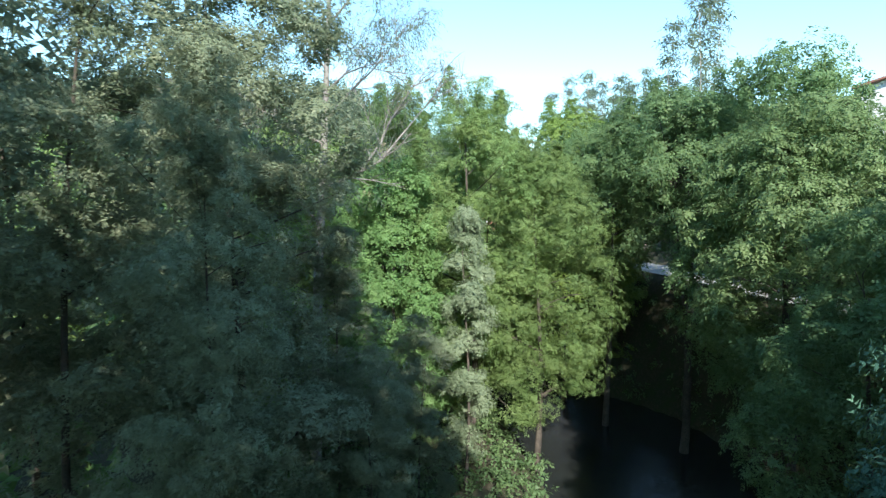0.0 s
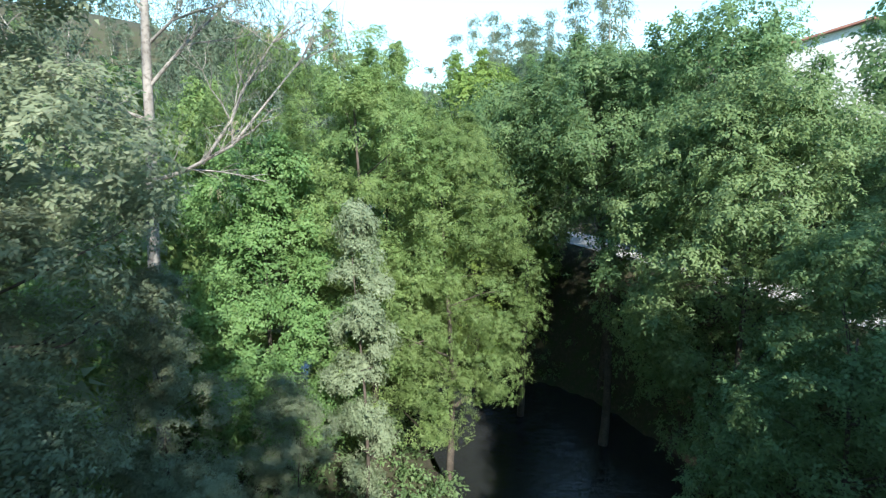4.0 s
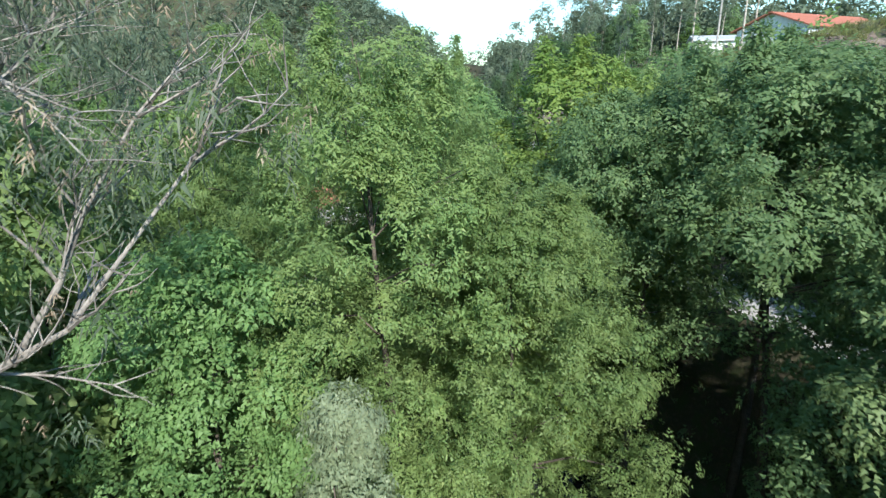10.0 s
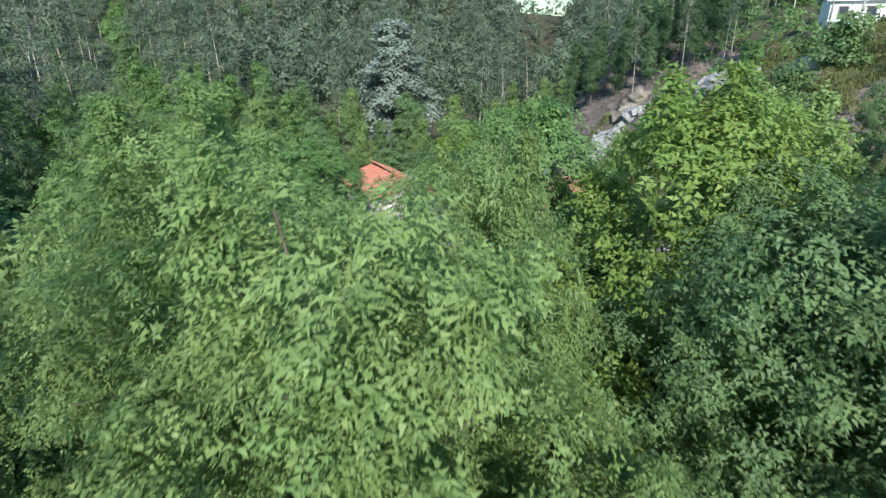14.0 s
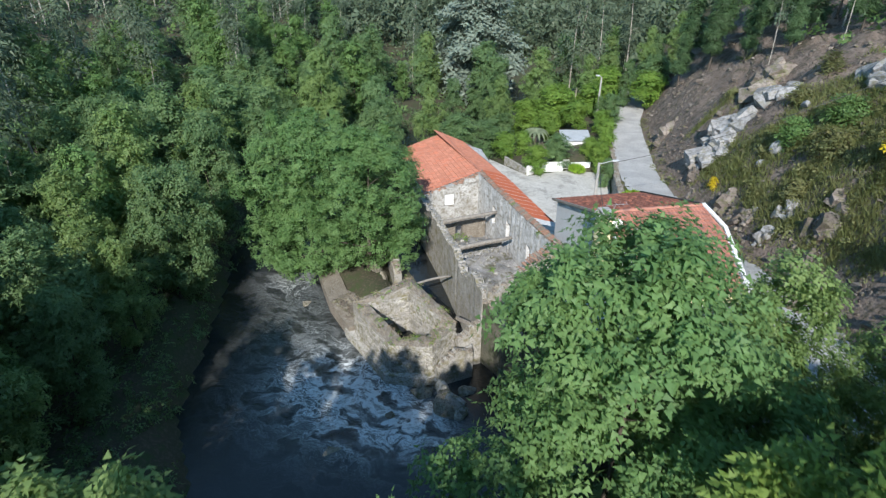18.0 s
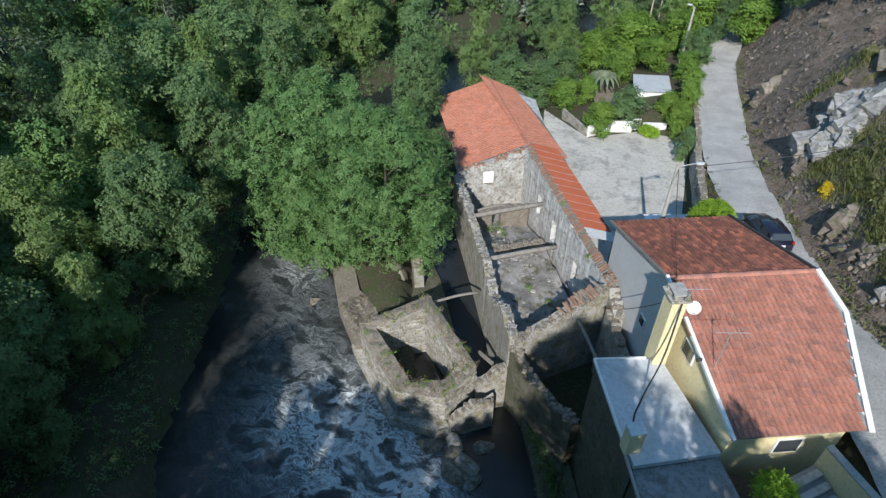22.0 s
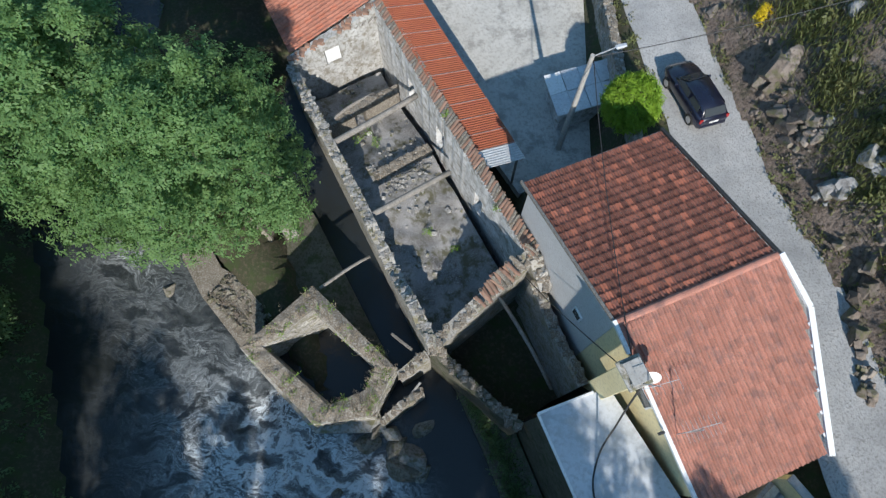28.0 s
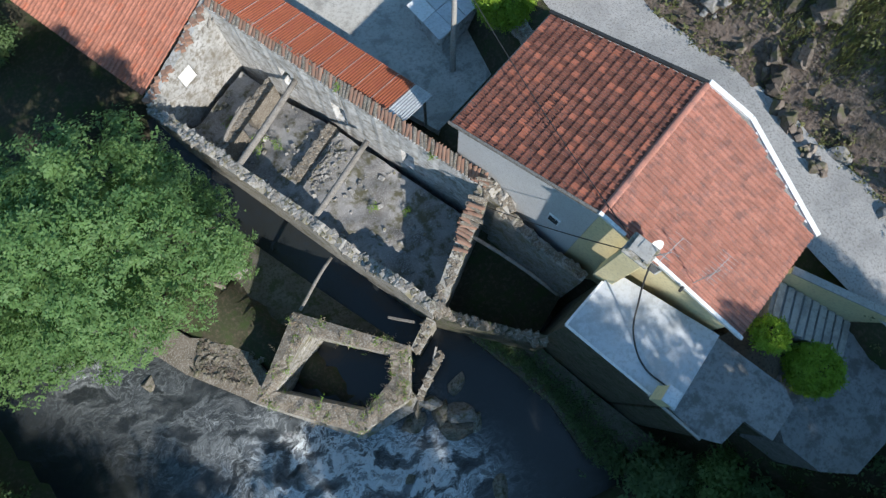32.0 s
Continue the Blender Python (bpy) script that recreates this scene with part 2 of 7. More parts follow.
M_RUST = surface("painted_iron_sheet", (0.33, 0.092, 0.042), (0.39, 0.115, 0.055), (0.27, 0.080, 0.042), 0.9, 6, 0.55, 0.2, 0.004, stain=(0.33, 0.09, 0.05))
M_ZINC = surface("bare_zinc", (0.55, 0.57, 0.60), (0.66, 0.68, 0.70), (0.45, 0.46, 0.48), 1.5, 9, 0.45, 0.1, 0.003, metal=0.35)
M_WOOD = surface("grey_timber", (0.20, 0.185, 0.165), (0.31, 0.29, 0.265), (0.12, 0.105, 0.09), 3.0, 18, 0.9, 0.6, 0.01)
M_RUBBLE = surface("rubble", (0.19, 0.18, 0.165), (0.46, 0.45, 0.44), (0.12, 0.11, 0.095), 1.4, 9, 0.95, 0.9, 0.05, stain=(0.12, 0.115, 0.06))
M_FLOOR = surface("mill_floor", (0.095, 0.086, 0.078), (0.34, 0.33, 0.325), (0.42, 0.415, 0.41), 0.55, 26, 0.95, 0.7, 0.03, stain=(0.105, 0.098, 0.062))
M_BRICKRED = surface("broken_brick", (0.25, 0.135, 0.095), (0.33, 0.20, 0.145), (0.19, 0.15, 0.115), 3.0, 12, 0.9, 0.4, 0.01, vary=0.2)
M_METAL = surface("galvanised", (0.42, 0.43, 0.44), (0.52, 0.53, 0.54), None, 2.0, 10, 0.5, 0.0, metal=0.6)
M_DARK = surface("dark_metal", (0.03, 0.03, 0.03), (0.05, 0.05, 0.05), None, 2.0, 10, 0.6, 0.0)
M_CONCRETE = surface("post_concrete", (0.34, 0.33, 0.31), (0.42, 0.41, 0.39), (0.28, 0.27, 0.25), 1.5, 10, 0.9, 0.3, 0.01)


def water_mat():
    """Dark river; the mesh's "foam" gives where the rapids break into white threads."""
    m, nt, b = base_mat("river_water", 0.08)
    geo = nt.nodes.new("ShaderNodeNewGeometry").outputs["Position"]
    att = nt.nodes.new("ShaderNodeAttribute")
    att.attribute_name = "foam"

    def calc(op, x, y, z=None):
        n = nt.nodes.new("ShaderNodeMath")
        n.operation = op
        for i, v in enumerate((x, y, z)):
            if v is None:
                continue
            if isinstance(v, (int, float)):
                n.inputs[i].default_value = v
            else:
                nt.links.new(v, n.inputs[i])
        return n.outputs[0]

    warp = tex(nt, "ShaderNodeTexNoise", 0.42, 5, 0.55, geo)
    add = nt.nodes.new("ShaderNodeVectorMath")
    add.operation = "MULTIPLY_ADD"
    nt.links.new(warp.outputs["Color"], add.inputs[0])
    add.inputs[1].default_value = (2.6, 2.6, 0)
    nt.links.new(geo, add.inputs[2])
    mp = nt.nodes.new("ShaderNodeMapping")
    mp.inputs["Rotation"].default_value = (0, 0, radians(48))
    mp.inputs["Scale"].default_value = (0.6, 1.1, 1.0)
    nt.links.new(add.outputs[0], mp.inputs["Vector"])
    big = tex(nt, "ShaderNodeTexNoise", 0.55, 3, 0.55, mp.outputs[0])
    threads = None
    for scale, width in ((0.55, 0.046), (1.4, 0.034), (3.2, 0.024)):
        n = tex(nt, "ShaderNodeTexNoise", scale, 6, 0.62, mp.outputs[0])
        ridge = calc("ABSOLUTE", calc("SUBTRACT", n.outputs[0], 0.5), 0)
        ridge = ramp(nt, ridge, [(0.0, (1, 1, 1)), (width * 0.4, (0.5, 0.5, 0.5)), (width, (0, 0, 0))])
        threads = ridge if threads is None else calc("MULTIPLY_ADD", ridge, 0.6, threads)
    fine = tex(nt, "ShaderNodeTexNoise", 6.0, 4, 0.7, mp.outputs[0])
    zone = calc("MULTIPLY", att.outputs["Fac"], ramp(nt, big.outputs[0], [(0.36, (0.02, 0.02, 0.02)), (0.68, (1, 1, 1))]))
    grain = ramp(nt, fine.outputs[0], [(0.36, (0.45, 0.45, 0.45)), (0.62, (1, 1, 1))])
    zone = calc("MULTIPLY", zone, calc("MULTIPLY_ADD", zone, 0.9, 0.25))
    white = calc("MULTIPLY", calc("MULTIPLY", zone, calc("MULTIPLY", threads, 2.6)), grain)
    soft = tex(nt, "ShaderNodeTexNoise", 1.1, 5, 0.6, mp.outputs[0])
    veil = ramp(nt, soft.outputs[0], [(0.38, (0.06, 0.06, 0.06)), (0.52, (0.4, 0.4, 0.4)), (0.70, (1, 1, 1))])
    haze = calc("MULTIPLY", calc("MULTIPLY", att.outputs["Fac"], 0.34), veil)
    foam = calc("MINIMUM", calc("ADD", white, haze), 1.0)
    col = mixc(nt, foam, (0.020, 0.023, 0.024), (0.78, 0.84, 0.88))
    nt.links.new(col, b.inputs["Base Color"])
    rr = nt.nodes.new("ShaderNodeMapRange")
    rr.inputs["To Min"].default_value, rr.inputs["To Max"].default_value = 0.07, 0.75
    nt.links.new(foam, rr.inputs[0])
    nt.links.new(rr.outputs[0], b.inputs["Roughness"])
    bp = nt.nodes.new("ShaderNodeBump")
    bp.inputs["Distance"].default_value = 0.12
    nt.links.new(calc("MULTIPLY_ADD", att.outputs["Fac"], 0.36, 0.10), bp.inputs["Strength"])
    nt.links.new(calc("MULTIPLY_ADD", fine.outputs[0], 0.4, threads), bp.inputs["Height"])
    nt.links.new(bp.outputs[0], b.inputs["Normal"])
    return m


M_WATER = water_mat()


# ---- helpers for things ----
def obj(name, verts, faces, mat, parent=None, label="", smooth=False):
    me = bpy.data.meshes.new(name)
    me.from_pydata([tuple(v) for v in verts], [], [tuple(f) for f in faces])
    me.materials.append(mat)
    if smooth:
        me.shade_smooth()
    o = new(name, me)
    o.parent = parent
    if label:
        o["label"] = label
    return o


def part(name, bm, material, parent=None, label="", smooth=False):
    me = bpy.data.meshes.new(name)
    bm.to_mesh(me)
    bm.free()
    me.materials.append(material)
    if smooth:
        me.shade_smooth()
    o = new(name, me)
    o.parent = parent
    if label:
        o["label"] = label
    return o


def thing(name, label, category, at=(0, 0, 0), group="", kind=""):
    e = new(name)
    e.matrix_basis = pose(*at)
    e.empty_display_size = 0.3
    return tagged(e, label, category, group, kind)


def box_bm(sx, sy, sz, m=Matrix(), bevel=0.0, bm=None):
    own = bmesh.new()
    bmesh.ops.create_cube(own, size=1.0, matrix=Matrix.Diagonal((sx, sy, sz, 1)))
    if bevel:
        bmesh.ops.bevel(own, geom=own.edges[:], offset=bevel, segments=1, affect="EDGES")
    own.transform(m)
    if bm is None:
        return own
    me = bpy.data.meshes.new("tmp")
    own.to_mesh(me)
    own.free()
    bm.from_mesh(me)
    bpy.data.meshes.remove(me)
    return bm


def cyl_bm(r1, r2, depth, seg=10, m=Matrix(), bm=None):
    bm = bm or bmesh.new()
    bmesh.ops.create_cone(bm, cap_ends=True, segments=seg, radius1=r1, radius2=r2, depth=depth, matrix=m)
    return bm


def at(x, y, z, rz=0.0, rx=0.0, ry=0.0):
    return pose(x, y, z, rx, ry, rz)


def between(a, b):
    """A pose at the middle of a and b whose z runs along them, and the length."""
    a, b = Vector(a), Vector(b)
    d = b - a
    return Matrix.Translation((a + b) / 2) @ d.to_track_quat("Z", "Y").to_matrix().to_4x4(), d.length


def rod_bm(a, b, r1, r2=None, seg=8, bm=None):
    m, length = between(a, b)
    return cyl_bm(r1, r2 if r2 is not None else r1, length, seg, m, bm)


def tube(points, radii, seg=7):
    """Verts and faces of a bent, tapered tube."""
    vs, fs = [], []
    pts = [Vector(p) for p in points]
    for i, (p, r) in enumerate(zip(pts, radii)):
        d = (pts[min(i + 1, len(pts) - 1)] - pts[max(i - 1, 0)]).normalized()
        q = d.to_track_quat("Z", "Y")
        for k in range(seg):
            a = 2 * math.pi * k / seg
            vs.append(p + q @ Vector((r * math.cos(a), r * math.sin(a), 0)))
    for i in range(len(pts) - 1):
        for k in range(seg):
            a, b = i * seg + k, i * seg + (k + 1) % seg
            fs.append((a, b, b + seg, a + seg))
    fs.append(tuple(range((len(pts) - 1) * seg, len(pts) * seg)))
    return vs, fs


def polyline(pts, x, y):
    """Distance to a polyline, the signed side (left is positive), and the values carried along it."""
    best = np.full(np.shape(x), 1e9)
    side = np.zeros(np.shape(x))
    vals = [np.zeros(np.shape(x)) for _ in pts[0][2:]]
    for p, q in zip(pts, pts[1:]):
        dx, dy = q[0] - p[0], q[1] - p[1]
        t = np.clip(((x - p[0]) * dx + (y - p[1]) * dy) / (dx * dx + dy * dy), 0, 1)
        ex, ey = x - p[0] - t * dx, y - p[1] - t * dy
        d = np.hypot(ex, ey)
        near = d < best
        best = np.where(near, d, best)
        side = np.where(near, np.sign(dx * ey - dy * ex), side)
        for k in range(len(vals)):
            vals[k] = np.where(near, p[2 + k] + t * (q[2 + k] - p[2 + k]), vals[k])
    return best, side, vals


# ---- ground ----
# river: x, y, half width; upstream is +y
RIVER = [(8, -120, 5), (7.6, -30, 5), (8.0, 6, 5), (10.0, 18, 5.4), (12.2, 28, 6.7), (10.6, 36, 6.2), (6.0, 42.6, 5.0), (-3.4, 49.8, 4.9), (-9.5, 56.5, 7), (-14, 61.5, 7), (-18.5, 68, 5.2),
         (-22, 74, 4.2), (-26.5, 84, 4), (-27, 98, 4), (-21, 116, 4), (-13, 135, 4), (-5, 160, 6), (10, 200, 6), (20, 320, 6)]
# road: x, y, level
ROAD = [(28, -120, 11), (26.5, 0, 9.6), (24.6, 25, 9.2), (21.8, 38, 9.1), (19.3, 46, 9.2), (17.2, 52, 9.3), (15.6, 57, 9.3), (14.6, 62, 8.9), (13.6, 69, 8.0), (11.8, 75, 7.0),
        (10.5, 82, 6.3), (9.2, 89, 5.8), (8.3, 96, 5.4), (8.0, 104, 5.2), (7.6, 115, 5.4), (9, 130, 6.4), (15, 150, 8.5), (30, 190, 14), (60, 320, 30)]


def step(a, b, x):
    t = np.clip((x - a) / (b - a), 0, 1)
    return t * t * (3 - 2 * t)


def wave(x, y):
    return (np.sin(x * 0.31 + 1.3 * np.sin(y * 0.17)) * np.cos(y * 0.27 + np.sin(x * 0.21)) * 0.5
            + 0.3 * np.sin(x * 0.83 + y * 0.55) * np.cos(y * 0.77 - x * 0.35) + 0.15 * np.sin(x * 2.1 - y * 1.3) * np.cos(1.9 * y + x))


def ground_z(x, y):
    x, y = np.asarray(x, float), np.asarray(y, float)
    d, side, (hw,) = polyline(RIVER, x, y)
    out = d - hw                                   # from the water's edge
    west = side > 0
    rd, rside, (rz,) = polyline(ROAD, x, y)
    roff = np.where(rside > 0, -rd, rd)            # east of the road is positive
    bank = 0.3 + 1.6 * step(-0.6, 2.2, out)
    # west side: gentle bank, then a wooded hill
    hill = 0.26 * np.maximum(0, out - 12) * (0.5 + 0.5 * step(50, 110, y))
    hill = 42 * (1 - np.exp(-hill / 42))
    zw = bank + 0.04 * np.minimum(np.maximum(out, 0), 60) + hill
    # east side: rises to the road, then the rocky hillside
    fr = np.clip(out / np.maximum(out + np.maximum(-roff - 2.2, 0.01), 0.1), 0, 1)
    ze = bank + (rz - 0.05 - bank) * (0.16 * step(0.1, 0.5, fr) + 0.84 * step(0.4, 1.0, fr))
    amp = 8 + 11 * step(42, 66, y) * (1 - 0.5 * step(120, 200, y))
    s = np.maximum(roff - 2.3, 0)
    cut = amp * (1 - np.exp(-s / 12.0)) + (0.9 * wave(x * 1.7, y * 1.7) + 0.5 * wave(x * 3.3 + 5, y * 3.7)) * step(1.0, 6, s)
    ze = np.where(roff > -2.2, rz + np.where(roff > 2.3, cut, -0.05), ze)
    z = np.where(west, zw, ze)
    # the mill's yard and the ground below the house
    yard = step(-8.4, -7.0, x - 0.02 * y) * step(6.9, 6.2, x) * step(74, 76.5, y) * step(103, 99, y)
    z = np.where(~west, z * (1 - yard) + 3.30 * yard, z)
    mill = step(-14.6, -13.4, x + (y - 80) * 0.45) * step(1.8, 1.0, x - (76 - y) * 0.3) * step(54.8, 56.5, y) * step(87, 85, y)
    z = np.where(~west, z * (1 - mill) + np.minimum(z, -0.5) * mill, z)
    cellar = step(-1.9, -2.5, roff) * step(53, 54.5, y) * step(67, 65.5, y) * step(3, 5, x)
    z = np.where(~west, z * (1 - cellar) + np.minimum(z, 6.0) * cellar, z)
    # far up the valley both sides close into one low hill
    closing = step(190, 300, y) * step(0, 12, out)
    z = z * (1 - closing) + closing * (8 + 22 * step(180, 330, y) + 7 * np.sin(x * 0.012 + 2.6) + 22 * step(40, 200, np.abs(x - 20)) + 24 * step(-5, 60, 5 - x))
    z = np.where(out < 0, -0.9 + 0.9 * step(-1.2, 0, out) - 0.3, z)
    return z + wave(x, y) * 0.22 * step(0.5, 4, out) * (1 - yard) * step(2.2, 4, rd)


def gz(x, y):
    return float(ground_z(np.array([x]), np.array([y]))[0])


def axis(lo, a, b, hi, fine, grow=1.25):
    mid = list(np.arange(a, b + 0.01, fine))
    up, dn, h = [], [], fine
    v = mid[-1]
    while v < hi:
        h *= grow
        v += h
        up.append(v)
    v, h = mid[0], fine
    while v > lo:
        h *= grow
        v -= h
        dn.append(v)
    return np.array(dn[::-1] + mid + up)


def make_ground():
    xs, ys = axis(-1800, -40, 42, 1800, 0.75), axis(-1500, -6, 150, 2400, 0.75)
    X, Y = np.meshgrid(xs, ys)
    Z = ground_z(X, Y)
    far = np.hypot(X, Y - 80)
    Z = np.where(far > 700, Z * 0.6 + 12, Z)
    n, m = len(xs), len(ys)
    verts = np.stack([X, Y, Z], -1).reshape(-1, 3)
    i = np.arange(n * m).reshape(m, n)
    faces = np.stack([i[:-1, :-1], i[:-1, 1:], i[1:, 1:], i[1:, :-1]], -1).reshape(-1, 4)
    g = obj("ground", verts, faces.tolist(), M_GROUND, smooth=True)
    g.data.materials.append(M_SLOPE)
    c = verts[faces].mean(1)
    rd, rside, _ = polyline(ROAD, c[:, 0], c[:, 1])
    bare = (rside < 0) & (rd > 1.8) & (rd < 24 + 5 * wave(c[:, 0], c[:, 1])) & (c[:, 1] > 54 + 5 * wave(c[:, 1], c[:, 0])) & (c[:, 1] < 135)
    g.data.polygons.foreach_set("material_index", bare.astype(np.int32))
    tagged(g, "leaf-littered valley floor rising to a bare rocky cutting", "ground", kind="structure")


def ribbon(name, line, half, lift, mat, label, category, seg=1.0, thick=0.06):
    """A road-like strip that follows a line of x, y, level."""
    pts = []
    for p, q in zip(line, line[1:]):
        n = max(1, int(math.hypot(q[0] - p[0], q[1] - p[1]) / seg))
        pts += [tuple(p[k] + (q[k] - p[k]) * i / n for k in range(3)) for i in range(n)]
    pts.append(tuple(line[-1][:3]))
    vs, fs, cols = [], [], (-1.0, -0.5, 0.0, 0.5, 1.0)
    for i, p in enumerate(pts):
        a, b = pts[max(i - 2, 0)], pts[min(i + 2, len(pts) - 1)]
        dx, dy = b[0] - a[0], b[1] - a[1]
        n = math.hypot(dx, dy) or 1
        for k in cols:
            w = half * (1 + (0.10 * noise.noise((p[0] * 0.6, p[1] * 0.6, k * 9)) if abs(k) == 1 else 0))
            rut = -0.03 if abs(k) == 0.5 else 0.0
            vs.append((p[0] + k * w * dy / n, p[1] - k * w * dx / n, p[2] + lift + rut - (thick if abs(k) == 1 else 0)))
    for i in range(len(pts) - 1):
        for k in range(len(cols) - 1):
            a = i * len(cols) + k
            fs.append((a, a + 1, a + len(cols) + 1, a + len(cols)))
    return tagged(obj(name, vs, fs, mat, smooth=True), label, category, kind="structure")


def make_water():
    xs, ys = np.arange(-34, 26, 0.35), np.arange(-40, 175, 0.35)
    X, Y = np.meshgrid(xs, ys)
    d, side, (hw,) = polyline(RIVER, X, Y)
    keep = (d < hw + 1.0) | ((X > -13) & (X < 3.5) & (Y > 56) & (Y < 86))
    # rapids below the weir beside the mill
    rap = 1.5 * np.exp(-(((X + 10.5) / 5.2) ** 2 + ((Y - 62.6) / 4.2) ** 2)) + 0.3 * np.exp(-(((X + 17) / 3.2) ** 2 + ((Y - 69) / 3.5) ** 2)) \
        + 0.55 * np.exp(-(((X + 20.5) / 2.5) ** 2 + ((Y - 74) / 3.0) ** 2)) + 0.5 * np.exp(-(((X + 6) / 3.5) ** 2 + ((Y - 60.5) / 2.0) ** 2))
    rap = rap + 0.6 * np.exp(-(((X + 6.0) / 4.0) ** 2 + ((Y - 60.0) / 2.6) ** 2))
    rap = rap * step(44, 56, Y) * step(84, 76, Y) * step(-1.0, -4.5, X + 0.5 * (Y - 62))
    foam = np.clip(rap, 0, 1.5) + 0.05 * np.exp(-(((X - 9.5) / 5) ** 2 + ((Y - 38) / 5) ** 2))
    Z = 0.02 + 0.13 * np.clip(rap, 0, 1) * (wave(1.5 * X + 0.7 * Y, 1.3 * Y - 0.8 * X) + 0.6 * wave(2.6 * X - 1.7 * Y, 2.3 * Y + 1.9 * X + 3))
    Z = Z + 0.55 * step(70, 78, Y)
    idx = -np.ones(X.shape, int)
    grid = keep[:-1, :-1] & keep[1:, :-1] & keep[:-1, 1:] & keep[1:, 1:]
    used = np.zeros(X.shape, bool)
    for a in (slice(0, -1), slice(1, None)):
        for b in (slice(0, -1), slice(1, None)):
            used[a, b] |= grid
    idx[used] = np.arange(used.sum())
    verts = np.stack([X[used], Y[used], Z[used]], -1)
    faces = np.stack([idx[:-1, :-1][grid], idx[:-1, 1:][grid], idx[1:, 1:][grid], idx[1:, :-1][grid]], -1)
    w = obj("water", verts, faces.tolist(), M_WATER, smooth=True)
    a = w.data.attributes.new("foam", "FLOAT", "POINT")
    a.data.foreach_set("value", foam[used].astype(np.float32))
    tagged(w, "dark river with white rapids beside the ruined mill", "river", kind="structure")


make_ground()
make_water()
GARDEN_PATH = [(-1.2, 101.2), (-1.6, 104), (-2.6, 107.5), (-3.8, 112)]
ribbon("road", [p for p in ROAD if p[1] < 135], 2.0, 0.06, M_ROAD, "pale compacted gravel track along the hillside", "road")
M_EARTH = surface("garden_earth", (0.22, 0.175, 0.14), (0.31, 0.26, 0.215), (0.15, 0.12, 0.095), 0.8, 8, 0.95, 0.5, 0.03)
ribbon("garden_path", [(x, y, gz(x, y) + 0.05) for x, y in GARDEN_PATH], 2.1, 0.04, M_EARTH, "bare brown earth path in the garden", "path")


# ---- trees ----
def leaf_cloud(puffs, per, size, rng, flat=0.6, droop=0.0, aspect=0.5, up=0.55, spray=9):
    """Verts and faces of leaves: puffs of (x, y, z, radius), each of them sprays of leaves on a common stalk that share its tilt;
    three more numbers give the way out of the bough that a puff sits on."""
    puffs = np.asarray(puffs, float)
    sprays = max(1, per // spray)
    n = len(puffs) * sprays
    c = np.repeat(puffs[:, :3], sprays, 0)
    r = np.repeat(puffs[:, 3], sprays)
    v = rng.normal(size=(n, 3))
    v /= np.linalg.norm(v, axis=1)[:, None] + 1e-9
    p = c + v * (r * rng.uniform(0.3, 1.0, n) ** 0.55)[:, None] * np.array([1, 1, flat])
    nrm = v * np.array([1, 1, 0.8]) + rng.normal(size=(n, 3)) * 0.36 + np.array([0, 0, up])
    if puffs.shape[1] > 4:
        nrm = nrm + 0.8 * np.repeat(puffs[:, 4:7], sprays, 0)
    nrm /= np.linalg.norm(nrm, axis=1)[:, None]
    a = rng.normal(size=(n, 3)) + v * 0.6
    a[:, 2] -= droop
    a -= nrm * (a * nrm).sum(1)[:, None]
    a /= np.linalg.norm(a, axis=1)[:, None] + 1e-9
    b = np.cross(nrm, a)
    length = size * rng.uniform(0.75, 1.25, n)
    out = []
    for k in range(spray):
        along = (k // 2) / max(1, spray // 2) * 2.0
        turn = 0.0 if k == spray - 1 else (1 if k % 2 else -1) * rng.uniform(0.6, 1.2, n)
        way = a * np.cos(turn).reshape(-1, 1) + b * np.sin(turn).reshape(-1, 1) + nrm * rng.normal(size=(n, 1)) * 0.25
        way[:, 2] -= 0.12 + 0.25 * droop
        q = p + a * (length * along)[:, None] + rng.normal(size=(n, 3)) * (size * 0.22)
        L = (length * rng.uniform(0.75, 1.25, n))[:, None]
        w = np.cross(nrm + rng.normal(size=(n, 3)) * 0.25, way)
        w *= L * aspect * 0.5 / (np.linalg.norm(w, axis=1)[:, None] + 1e-9)
        out.append(np.stack([q + way * L * 0.25 - w, q + way * L * 0.25 + w, q + way * L], 1))
    q = np.concatenate(out).reshape(-1, 3)
    return q, np.arange(len(q)).reshape(-1, 3)


def quick_mesh(name, verts, faces, mat):
    me = bpy.data.meshes.new(name)
    me.vertices.add(len(verts))
    me.vertices.foreach_set("co", np.asarray(verts, np.float32).ravel())
    me.loops.add(faces.size)
    me.loops.foreach_set("vertex_index", faces.ravel().astype(np.int32))
    me.polygons.add(len(faces))
    me.polygons.foreach_set("loop_start", np.arange(0, faces.size, 3, dtype=np.int32))
    me.polygons.foreach_set("loop_total", np.full(len(faces), 3, np.int32))
    me.materials.append(mat)
    me.update(calc_edges=True)
    return me


